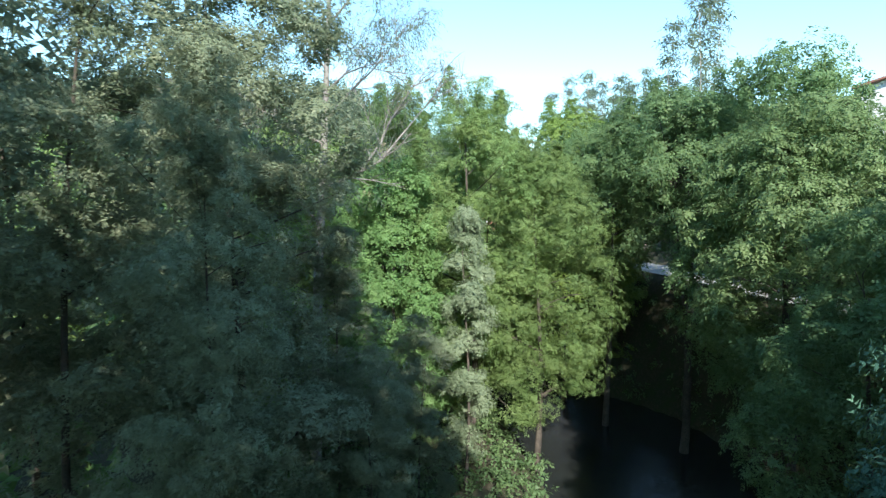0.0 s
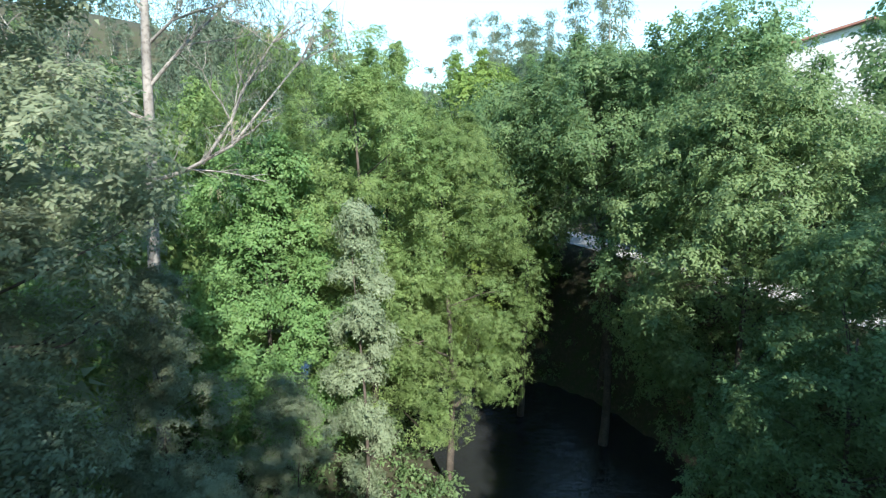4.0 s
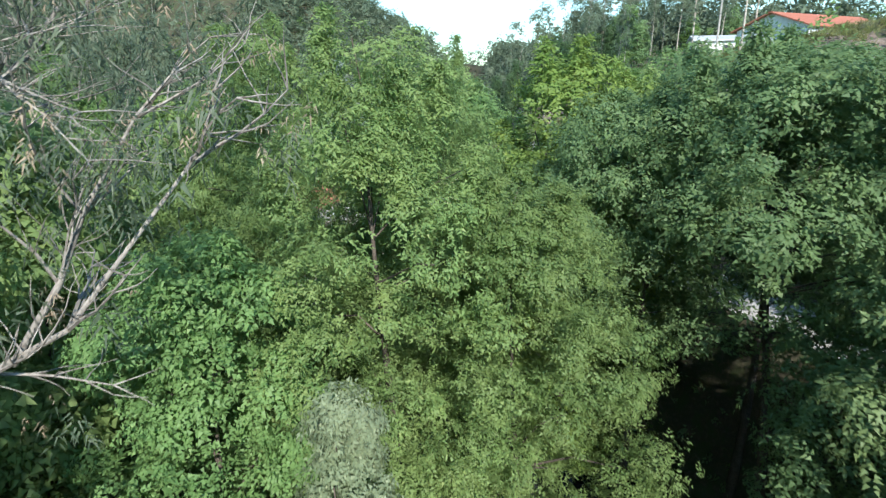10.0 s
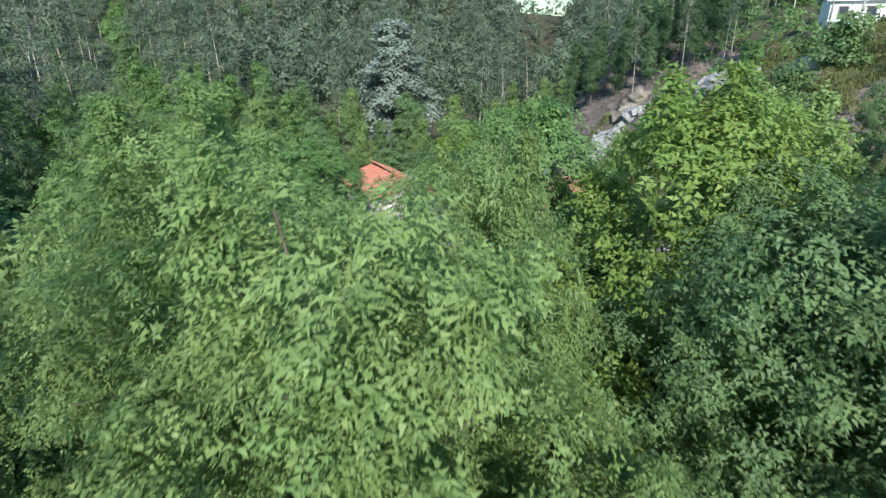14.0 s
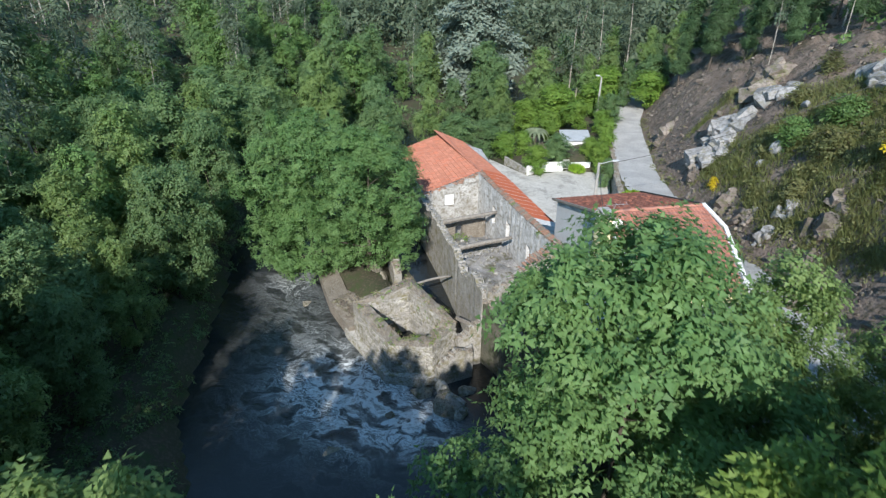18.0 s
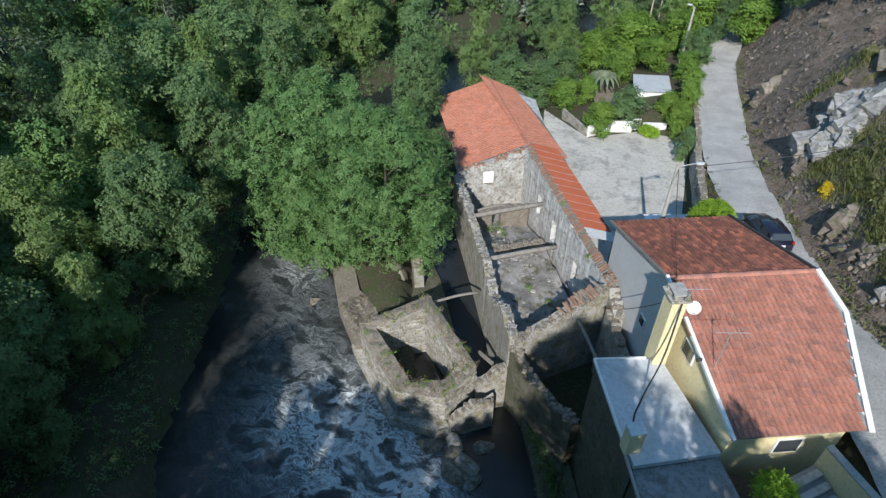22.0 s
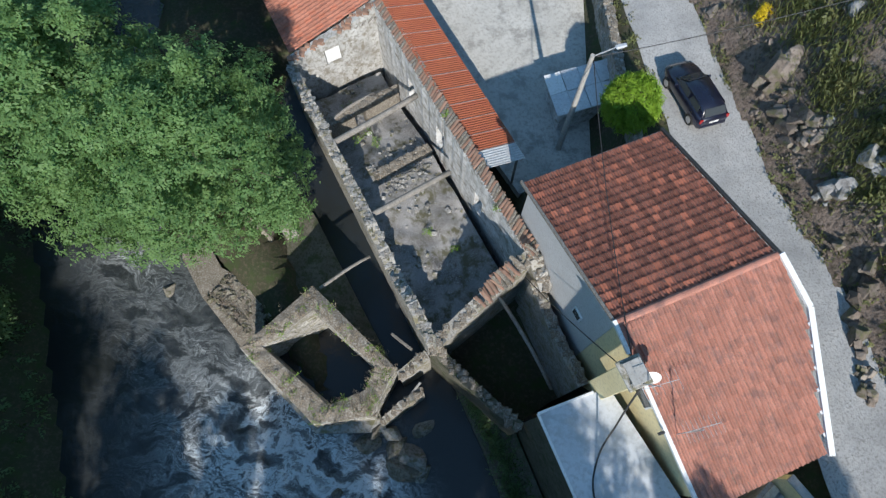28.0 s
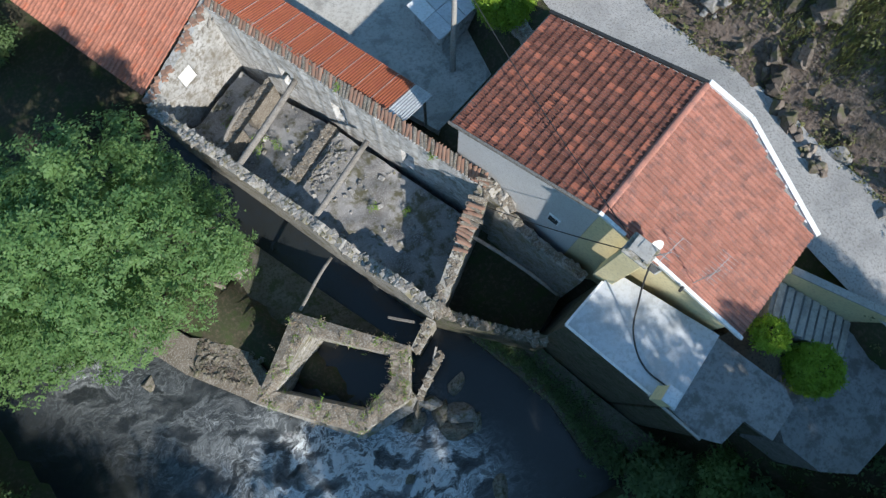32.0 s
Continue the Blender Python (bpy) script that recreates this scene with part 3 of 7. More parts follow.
def trunk_mesh(height, r, ends, rng, mat, lean=0.05, seg=7):
    """A bent trunk from 0 to height, and the limbs that run from it to the given ends."""
    off = rng.normal(size=2) * lean * height
    line = [Vector((off[0] * t * t + 0.12 * math.sin(4 * t + off[0]), off[1] * t * t + 0.12 * math.sin(5 * t), height * t)) for t in np.linspace(0, 1, 8)]
    stem = tube([(line[0].x, line[0].y, -0.6)] + line, [r * 1.35] + [r * (1.1 - 0.95 * t) for t in np.linspace(0, 1, 8)], seg)
    vs, fs = [], []
    for e in ends:
        e = Vector(e)
        t = min(max((e.z - 0.45 * math.hypot(e.x, e.y)) / height, 0.18), 0.9)
        s = line[min(int(t * 7), 6)].lerp(line[min(int(t * 7) + 1, 7)], t * 7 - int(t * 7))
        mid = s.lerp(e, 0.5) + Vector((rng.normal() * 0.25, rng.normal() * 0.25, 0.25))
        k = r * (1.1 - 0.95 * t) * 0.55
        v, f = tube([s, mid, e], [k, k * 0.62, 0.015], 5)
        fs.extend([tuple(i + len(vs) for i in q) for q in f])
        vs.extend(v)
    meshes = []
    for name, v, f in (("trunk", *stem), ("branchwork", vs, fs)):
        me = bpy.data.meshes.new(name)
        me.from_pydata([tuple(p) for p in v], [], f)
        me.materials.append(mat)
        me.shade_smooth()
        meshes.append(me)
    return meshes


SHAPES = {}


def crown_width(profile, u):
    """The crown's relative radius at the height u, from 0 at its foot to 1 at its top."""
    if profile == "cone":
        return (1 - u) ** 0.8 + 0.04
    if profile == "tall":
        return 0.55 + 0.45 * math.sin(math.pi * min(u * 1.05, 1)) if u < 0.8 else math.sqrt(max(0.02, 1 - ((u - 0.8) / 0.2) ** 2)) * 0.8
    return math.sqrt(max(0.03, 1 - (2 * u - 0.86) ** 2 / 1.32))


def tree_kind(key, seed, mat, bark, height, radius, base, puffs, per, size, pr, tr, flat=0.6, droop=0.0, aspect=0.5, limbs=14, profile="round", lobe=0.40, up=0.55, shoots=0):
    """Meshes of one tree: height, crown radius, crown's lowest level, number and size of its leaf puffs, which cover rounded boughs, and young shoots that stand out at the top."""
    rng = np.random.default_rng(seed)
    boughs, count = [], max(7, puffs // 13)
    for i in range(count):
        u = min(max((i + rng.uniform(0.1, 0.9)) / count, 0.03), 0.96)
        lim = crown_width(profile, u)
        a = i * 2.4 + rng.uniform(-0.5, 0.5)
        r = lobe * radius * rng.uniform(0.7, 1.25) * (0.5 + 0.5 * lim)
        q = max(lim * radius * rng.uniform(0.88, 1.08) - r - pr * 0.7, 0) * (1 if rng.random() < 0.85 else 0.4)
        c = np.array([q * math.cos(a), q * math.sin(a), min(base + u * (height - base), height - 0.75 * r)])
        out = np.array([math.cos(a), math.sin(a), 1.3 * (2 * u - 1) + 0.35])
        boughs.append((c, r, out / np.linalg.norm(out)))
    for u in (0.3, 0.45, 0.6, 0.74, 0.86):                     # the boughs round the stem
        boughs.append((np.array([0, 0, base + u * (height - base)]), lobe * radius * 0.9 * crown_width(profile, u), np.array([0, 0, 1.0])))
    weight = np.array([b[1] ** 2 for b in boughs])
    ps = []
    while len(ps) < puffs:
        c, r, out = boughs[rng.choice(len(boughs), p=weight / weight.sum())]
        d = rng.normal(size=3)
        d /= np.linalg.norm(d)
        if d @ out < -0.25:
            continue
        p = c + d * r * rng.uniform(0.8, 1.08) * np.array([1, 1, 0.85])
        ps.append((p[0], p[1], max(p[2], base * 0.88), pr * rng.uniform(0.6, 1.25), *d))
    high = sorted(ps, key=lambda q: -q[2])[:max(1, puffs // 4)]
    for _ in range(shoots):
        x, y, z, r, *_ = high[rng.integers(len(high))]
        tall = rng.uniform(0.4, 0.9)
        ps.extend((x + rng.normal() * 0.06, y + rng.normal() * 0.06, min(z + 0.4 * r + tall * k / 2, height * 1.03), r * (0.5 - 0.12 * k), 0, 0, 0.5) for k in range(3))
    v, f = leaf_cloud(ps, per, size, rng, flat, droop, aspect, up)
    ends = [ps[i][:3] for i in rng.choice(len(ps), min(limbs, len(ps)), replace=False)]
    SHAPES[key] = (quick_mesh("crown", v, f, mat), *trunk_mesh(height * 0.84, tr, ends, rng, bark), height)


def plant(name, key, x, y, top, label, category="tree", wide=1.0, turn=None, group="", z0=None, tilt=0.0):
    """A tree of that kind on the ground at x, y, whose top is at the level given."""
    crown, trunk, limbs, height = SHAPES[key]
    g = gz(x, y) if z0 is None else z0
    k = (top - g) / height
    e = thing(name, label, category, group=group)
    turn = random.uniform(0, 360) if turn is None else turn
    e.matrix_basis = pose(x, y, g - 0.05, tilt, 0, turn) @ Matrix.Diagonal((k * wide, k * wide, k, 1))
    for n, me in (("trunk", trunk), ("branchwork", limbs), ("crown", crown)):
        o = new(n, me)
        o.parent = e
        if n == "branchwork":
            o["kind"] = "stuff"
    return e


# near kinds
tree_kind("alder_a", 1, M_ALDER, M_BARK, 18, 4.5, 1.6, 470, 380, 0.100, 0.56, 0.17, aspect=0.42, flat=0.8, shoots=14)
tree_kind("alder_b", 2, M_ALDER, M_BARK, 18, 4.2, 4.6, 450, 430, 0.088, 0.56, 0.16, aspect=0.42, flat=0.8, shoots=12)
tree_kind("alder_c", 3, M_ALDER, M_BARK, 18, 4.6, 3.0, 430, 190, 0.15, 0.60, 0.18, aspect=0.60, flat=0.8, shoots=12)
tree_kind("alder_d", 9, M_ALDER, M_BARK, 18, 4.2, 2.5, 280, 130, 0.19, 0.66, 0.16, aspect=0.66, flat=0.85, shoots=8)
tree_kind("fresh_a", 41, M_ASH_FRESH, M_BARK, 18, 4.6, 3.0, 480, 230, 0.155, 0.58, 0.16, aspect=0.58, flat=0.75, shoots=8)
tree_kind("yellow_a", 42, M_YELLOWISH, M_BARK, 18, 4.4, 4.0, 430, 210, 0.14, 0.60, 0.16, aspect=0.56, flat=0.8, shoots=10)
tree_kind("ash_a", 4, M_ASH, M_BARK, 18, 4.6, 4.6, 380, 260, 0.13, 0.60, 0.18, aspect=0.52, flat=0.8, shoots=6)
tree_kind("ash_high", 44, M_ASH, M_BARK, 18, 5.2, 12.0, 340, 260, 0.13, 0.60, 0.20, aspect=0.52, flat=0.8, limbs=22, shoots=6)
tree_kind("ash_b", 34, M_ASH, M_BARK, 18, 4.6, 3.6, 200, 100, 0.29, 0.8, 0.18, aspect=0.60, flat=0.9)
tree_kind("willow_a", 5, M_OLIVE, M_BARK, 18, 4.7, 8.5, 440, 230, 0.125, 0.54, 0.16, droop=0.3, aspect=0.52, lobe=0.46)
tree_kind("acacia_a", 6, M_ACACIA, M_BARK, 22, 3.5, 1.5, 440, 400, 0.10, 0.52, 0.12, aspect=0.42, profile="tall", flat=0.6, lobe=0.36)
tree_kind("acacia_b", 7, M_ACACIA, M_BARK, 22, 3.2, 1.5, 430, 400, 0.10, 0.52, 0.11, aspect=0.42, profile="tall", flat=0.6, lobe=0.38)
tree_kind("silver_a", 8, M_SILVER, M_BARK, 14, 1.8, 1.6, 220, 220, 0.115, 0.40, 0.10, aspect=0.5, profile="tall", lobe=0.42)
tree_kind("teal_conifer", 45, M_TEAL, M_BARK, 12, 2.6, 1.5, 150, 140, 0.15, 0.5, 0.12, aspect=0.4, profile="cone", flat=0.35)
# middle and far kinds
tree_kind("mid_a", 11, M_ALDER, M_BARK, 14, 4.2, 1.5, 170, 108, 0.28, 0.80, 0.15, aspect=0.62, flat=0.8)
tree_kind("mid_b", 12, M_ASH, M_BARK, 14, 4.2, 1.5, 170, 108, 0.28, 0.80, 0.15, aspect=0.62, flat=0.8)
tree_kind("big_ash", 25, M_ASH_FRESH, M_BARK, 14, 5.2, 1.5, 460, 216, 0.15, 0.62, 0.2, aspect=0.62, flat=0.78, shoots=8)
tree_kind("far_a", 14, M_ASH, M_BARK, 14, 3.8, 1.0, 90, 36, 0.62, 1.1, 0.14, aspect=0.6)
tree_kind("far_b", 15, M_WILLOW, M_BARK, 14, 3.6, 1.0, 90, 36, 0.62, 1.05, 0.14, aspect=0.6)
tree_kind("gum_a", 16, M_EUC, M_PALE, 26, 3.4, 6.5, 62, 34, 0.72, 1.15, 0.14, droop=0.7, aspect=0.3, profile="tall", limbs=7)
tree_kind("gum_b", 17, M_EUC, M_PALE, 26, 2.9, 8.5, 56, 34, 0.72, 1.05, 0.12, droop=0.7, aspect=0.3, profile="tall", limbs=7)
tree_kind("wattle_far", 26, M_ACACIA, M_BARK, 22, 3.3, 2.0, 90, 60, 0.5, 1.0, 0.15, aspect=0.5, profile="tall")
tree_kind("cedar", 18, M_CEDAR, M_BARK, 18, 6.0, 1.0, 260, 108, 0.42, 0.9, 0.25, flat=0.45, aspect=0.6, profile="cone", lobe=0.28)
tree_kind("fruit_a", 19, M_CITRUS, M_BARK, 5, 1.7, 0.8, 70, 120, 0.2, 0.5, 0.08)
tree_kind("fruit_b", 20, M_ASH, M_BARK, 5, 1.7, 0.7, 70, 120, 0.2, 0.5, 0.08)
tree_kind("bush_a", 21, M_WILLOW, M_BARK, 2.4, 1.3, 0.1, 36, 80, 0.2, 0.42, 0.04)
tree_kind("bush_b", 22, M_SCRUB, M_BARK, 1.8, 1.2, 0.05, 30, 70, 0.18, 0.4, 0.03)
tree_kind("gorse", 23, M_GORSE, M_BARK, 2.2, 1.1, 0.1, 30, 80, 0.14, 0.4, 0.04)
tree_kind("bush_c", 24, M_ASH, M_BARK, 2.6, 1.5, 0.1, 38, 80, 0.22, 0.45, 0.04)

tree_kind("canopy_a", 47, M_ASH, M_BARK, 14, 4.4, 2.0, 110, 81, 0.36, 0.9, 0.15, aspect=0.62, flat=0.8)
tree_kind("canopy_b", 48, M_WILLOW, M_BARK, 14, 4.4, 2.0, 110, 81, 0.36, 0.9, 0.15, aspect=0.62, flat=0.8)
tree_kind("pine", 46, M_PINE, M_BARK, 9, 1.9, 2.2, 130, 90, 0.26, 0.5, 0.10, aspect=0.3, profile="cone", flat=0.5)
ALDER = "bright green alder with a full leafy crown on the bank"
ASH = "dark green broad-crowned ash tree beside the river"
WATTLE = "tall blue-grey feathery wattle in deep shade"
WEST = "green alder leaning over the far river bank"
GUM = "tall slender eucalyptus with a pale bare trunk"
YOUNG = "fresh green young ash with a round crown by the water"
for k, x, y, top, w in [("alder_a", 1.6, 30.4, 21.4, 1.12), ("alder_b", 5.2, 29.8, 17.8, 1.2), ("alder_b", -2.6, 34.2, 21.7, 1.05), ("alder_a", 2.6, 35.8, 21.2, 0.8),
                        ("alder_d", -6.0, 36.5, 19.5, 0.9), ("alder_d", -4.6, 40.4, 17.8, 1.0), ("alder_d", 13.6, 46.4, 20.6, 1.0),
                        ("alder_c", 8.4, 51.2, 18.6, 0.9), ("alder_c", 12.4, 50.6, 18.4, 0.95), ("mid_a", -8.5, 31.0, 19.5, 0.9),
                        ("mid_a", -9.5, 38.5, 18.0, 0.9), ("mid_a", -7.8, 27.5, 17.0, 0.8), ("alder_d", 13.8, 49.0, 19.4, 0.9)]:
    plant("alder_tree", k, x, y, top, ALDER, wide=w, group="river alders")
for k, x, y, top, w in [("fresh_a", -2.6, 27.8, 17.0, 1.1), ("fresh_a", 4.4, 48.2, 20.2, 1.1), ("fresh_a", 0.2, 41.0, 17.2, 0.85)]:
    plant("young_ash", k, x, y, top, YOUNG, wide=w, group="young ashes")
plant("yellowish_alder", "yellow_a", 9.2, 41.6, 21.5, "yellow-green alder with a sunlit round crown", wide=1.15)
for k, x, y, top, w in [("ash_high", 11.0, 37.0, 19.8, 0.95), ("ash_high", 14.6, 33.0, 21.2, 1.05), ("ash_high", 17.0, 38.4, 21.6, 1.0), ("willow_a", 15.6, 23.8, 19.3, 1.1), ("ash_a", 16.6, 27.0, 22.4, 1.0),
                        ("ash_b", 23.8, 35.5, 22.8, 1.1), ("ash_a", 13.2, 16.6, 15.2, 1.05), ("willow_a", 19.5, 19.5, 18.0, 1.1), ("ash_a", 15.4, 11.5, 13.8, 1.0), ("ash_b", 24.5, 43.5, 22.0, 1.1),
                        # The three ash_b with y below 4 are unseen, added to shade the right bank.
                        ("ash_b", 22.5, 50.5, 21.5, 1.0), ("ash_b", 22.5, 57, 20.5, 0.9), ("ash_b", 22.5, 11.0, 15.0, 1.1), ("ash_b", 15.5, 1.0, 25.5, 1.2), ("ash_b", 20.5, 3.5, 27.5, 1.2), ("ash_b", 13.8, -6.0, 25.0, 1.1), ("ash_b", 26.0, 28.5, 23.5, 1.1)]:
    plant("ash_tree" if k != "willow_a" else "willow_tree", k, x, y, top, ASH if k != "willow_a" else "olive green willow with a broad soft crown over the river", wide=w, group="ash trees" if k != "willow_a" else "")
plant("conifer", "teal_conifer", 9.6, 10.8, 12.9, "small blue-green conifer on the river bank", wide=1.0)
for k, x, y, top, w in [("acacia_a", -5.4, 14.6, 24.0, 1.3), ("acacia_b", -9.0, 12.5, 25.0, 1.1), ("wattle_far", -8.0, 18.5, 22.0, 1.0), ("acacia_b", -3.4, 17.4, 14.6, 1.25),
                        ("acacia_a", -0.9, 18.9, 11.5, 1.1), ("wattle_far", -12.5, 16.5, 23.0, 1.0), ("wattle_far", -14.0, 10.5, 24.5, 1.0), ("acacia_b", -4.6, 10.8, 18.5, 0.9),
                        ("acacia_a", -1.8, 14.8, 11.5, 1.1), ("wattle_far", -12, 23, 20, 1.0), ("wattle_far", -17, 20, 22, 1.0),
                        # Next two rows: unseen wattles behind the camera's start, added to cast shade.
                        ("wattle_far", -6.5, -3.0, 28, 1.0), ("wattle_far", -3.0, -7.0, 28, 1.4), ("wattle_far", -0.6, -10.0, 31.5, 1.35),
                        ("wattle_far", -9.5, 3.0, 30, 0.9), ("wattle_far", -15.5, 3.0, 31, 1.0), ("wattle_far", -12.0, -4.0, 30, 1.0), ("wattle_far", 1.6, -7.5, 30.5, 1.3), ("wattle_far", 5.6, -9.0, 27, 1.0),
                        ("wattle_far", -17, 14, 24, 1.0)]:
    plant("wattle_tree", k, x, y, top, WATTLE, wide=w, group="shaded wattles")
plant("silver_wattle", "silver_a", 1.1, 25.2, 15.2, "silvery green wattle lit by the sun at the water's edge", wide=0.95)
for k, x, y, top, w in [("big_ash", -13.8, 75.3, 13.6, 1.36), ("big_ash", -20.0, 77.6, 13.6, 1.25), ("mid_b", -25.5, 68.5, 12.2, 0.95), ("mid_a", -24.6, 61.0, 10.0, 0.95), ("mid_b", -22.8, 54.8, 10.5, 0.9), ("mid_b", -18.5, 92.0, 12.0, 1.0),
                        # First five of this row stand out of view, added to shade the west bank.
                        ("mid_b", -20, 38, 21, 1.1), ("mid_a", -26, 41, 21, 1.1), ("mid_b", -14.5, 39.5, 19, 1.0), ("mid_a", -31, 47, 21, 1.1), ("mid_b", -22, 45.5, 18, 1.0), ("mid_a", -22, 49.5, 12.0, 0.9), ("mid_b", -26, 57.0, 12.4, 1.1), ("mid_a", -21, 42.5, 12.5, 1.0), ("mid_a", -30, 63.5, 13.0, 1.0), ("mid_b", -26.0, 66.8, 12.4, 0.95),
                        ("mid_a", -32, 71.5, 15.2, 1.0), ("mid_b", -29.5, 77.5, 13.5, 0.95), ("mid_a", -34, 83.5, 14.5, 1.0), ("mid_b", -24, 50, 11, 1.1), ("mid_a", -33, 55, 14, 1.1),
                        ("mid_b", -16.5, 41, 13, 1.0), ("mid_a", -13, 44.0, 12.0, 0.9), ("mid_b", -38, 64, 15, 1.1), ("mid_a", -32, 93, 13, 1.0), ("mid_b", -37, 75, 15, 1.0),
                        ("mid_b", -23, 103, 12, 0.9), ("mid_a", -17, 106, 11, 0.9), ("mid_b", -16, 114, 10, 0.8), ("mid_a", -27, 46, 13, 1.1), ("mid_b", -36, 46, 15, 1.1),
                        ("mid_a", -9, 112, 11, 0.9), ("mid_b", -11, 119, 12.5, 1.0), ("mid_a", -5, 124, 13, 1.0), ("mid_a", 2, 123, 12.5, 0.9), ("mid_b", -2, 134, 14, 1.0), ("mid_b", 7.5, 121, 12.5, 0.8), ("mid_a", 10.5, 127, 13.5, 0.8), ("mid_b", 4, 113.5, 9, 0.7),
                        ("mid_a", 5, 131, 14, 0.9), ("mid_a", 11, 137, 15, 0.9), ("mid_b", 12, 132.5, 14.5, 0.8), ("mid_a", 15.5, 140, 17, 0.9), ("mid_b", -14, 128, 13, 1.0), ("mid_b", -20, 146, 13, 1), ("mid_a", -26, 136, 13, 1), ("mid_b", -33, 124, 14, 1), ("mid_a", -33, 108, 14, 1), ("mid_b", -31, 90, 13, 0.9)]:
    plant("bank_tree", k, x, y, top, WEST, wide=w, group="bank trees")
for x, y, h, w in [(13.5, 116.5, 8, 1.1), (16, 112.5, 9, 1.1), (18.6, 107, 7.5, 1.0), (21.2, 101.5, 7, 1.0), (17.4, 117, 10, 1.1), (20.5, 112, 9, 1.1), (23.4, 105, 9, 1.1), (25.5, 98, 8, 1.0), (15, 123, 10, 1.2), (26.5, 108, 10, 1.1), (28.5, 101, 9, 1.1), (22.6, 117, 10, 1.1)]:
    plant("pine_tree", "pine", x, y, gz(x, y) + h, "dark green young pine above the cut slope", wide=w, group="slope pines")
plant("blue_cedar", "cedar", -17.8, 138, 25.0, "pale blue-green conifer standing out of the wood", wide=1.6)

# the woods on both hillsides
def wooded(x, y):
    """1 or 2 where the woods of the west or the east hillside stand: clear of the river, the road, the mill and its garden."""
    d, side, (hw,) = polyline(RIVER, x, y)
    rd, rside, _ = polyline(ROAD, x, y)
    free = (d - hw > 5) & (rd > 5)
    west = (side > 0) & ~((x > -37) & (y < 100))
    east = (side <= 0) & np.where(rside < 0, (rd > np.where(y < 118, 15, 7)) & (y > 48), y > 128)
    return np.where(free & west, 1, np.where(free & east, 2, 0))


def wood_spots(n, seed, which, spread=1.0):
    rng = np.random.default_rng(seed)
    y = 42 + 225 * rng.random(n * 12) ** 1.3
    x = -30 - y * 0.58 * spread + rng.random(n * 12) * (42 + y * 0.95)
    w = wooded(x, y)
    keep = (w == which) if which else (w > 0)
    return list(zip(x[keep].tolist(), y[keep].tolist(), w[keep].tolist()))[:n]


rb = random.Random(15)
for i in range(7):
    for j in range(12):
        x, y = -63 + 6.2 * i + rb.uniform(-1.6, 1.6), 46 + 7.4 * j + rb.uniform(-2, 2)
        d, side, (hw,) = polyline(RIVER, np.array([x]), np.array([y]))
        if side[0] > 0 and d[0] - hw[0] > 5.5:
            plant("bank_tree", rb.choice(["canopy_a", "canopy_a", "canopy_b"]), x, y, gz(x, y) + rb.uniform(8, 13), "olive green tree in the wood behind the river bank", wide=rb.uniform(0.9, 1.25), group="bank trees")
rw = random.Random(5)
for x, y, where in wood_spots(300, 5, 0):
    if where == 2 and y < 130 and rw.random() < 0.6:
        continue
    gum = rw.random() < 0.66
    k = rw.choice(["gum_a", "gum_b"]) if gum else rw.choice(["far_a", "far_b"])
    plant("eucalyptus" if gum else "forest_tree", k, x, y, gz(x, y) + (rw.uniform(15, 24) if gum else rw.uniform(6, 12)), GUM if gum else "olive green tree in the hillside wood",
          wide=rw.uniform(0.85, 1.3), group="hillside wood")
for x, y, top in [(38, 147, 43), (41, 150, 41), (50, 143, 45), (54, 147, 43), (35.5, 152, 40), (60, 150, 46), (19.5, 101, 28), (24, 97, 30), (27.5, 94, 32), (30, 99, 33)]:
    plant("eucalyptus", "gum_b", x, y, top, GUM, wide=0.8, group="hillside wood")


def undergrowth(name, label, spots, per, size, radius, mat, seed, flat=0.7):
    """Low growth that nobody could count: puffs of leaves over the ground at the given spots."""
    rng = np.random.default_rng(seed)
    xy = np.array(spots)
    r = radius * rng.uniform(0.5, 1.4, len(xy))
    z = ground_z(xy[:, 0], xy[:, 1]) + r * flat * 0.55
    v, f = leaf_cloud(np.column_stack([xy, z, r]), per, size, rng, flat, aspect=0.55)
    return tagged(new(name, quick_mesh(name, v, f, mat)), label, "undergrowth", kind="stuff")


for which_, mat_, n_, r_, per_, s_ in [(1, M_WILLOW, 1700, 1.7, 26, 0.7), (1, M_EUC, 2600, 2.0, 26, 0.75), (2, M_WILLOW, 900, 1.6, 26, 0.6)]:
    undergrowth("undergrowth", "dense brambles and saplings under the hillside wood", [q[:2] for q in wood_spots(n_, n_, which_)], per_, s_, r_, mat_, n_)
# brambles and bushes along both river banks
rng = np.random.default_rng(8)
x, y = rng.uniform(-45, 24, 16000), rng.uniform(-8, 125, 16000)
d, side, (hw,) = polyline(RIVER, x, y)
rd, rside, _ = polyline(ROAD, x, y)
out = d - hw
free = (out > 0.2) & (rd > 2.8) & (out < 14) & ~((side <= 0) & (rside < 0))
on_w = free & (side > 0)
on_e = free & (side <= 0) & ((y < 57) | ((y > 103) & (x < 5)) | ((out < 2.5) & (y > 88)))
spots_w, spots_e = list(zip(x[on_w], y[on_w]))[:2600], list(zip(x[on_e], y[on_e]))[:1500]
undergrowth("bank_growth", "shaded green brambles on the river bank", spots_w, 54, 0.22, 0.9, M_ASH, 3)
undergrowth("bank_growth", "shaded green brambles on the river bank", spots_e[::2], 54, 0.18, 0.6, M_ASH, 4)

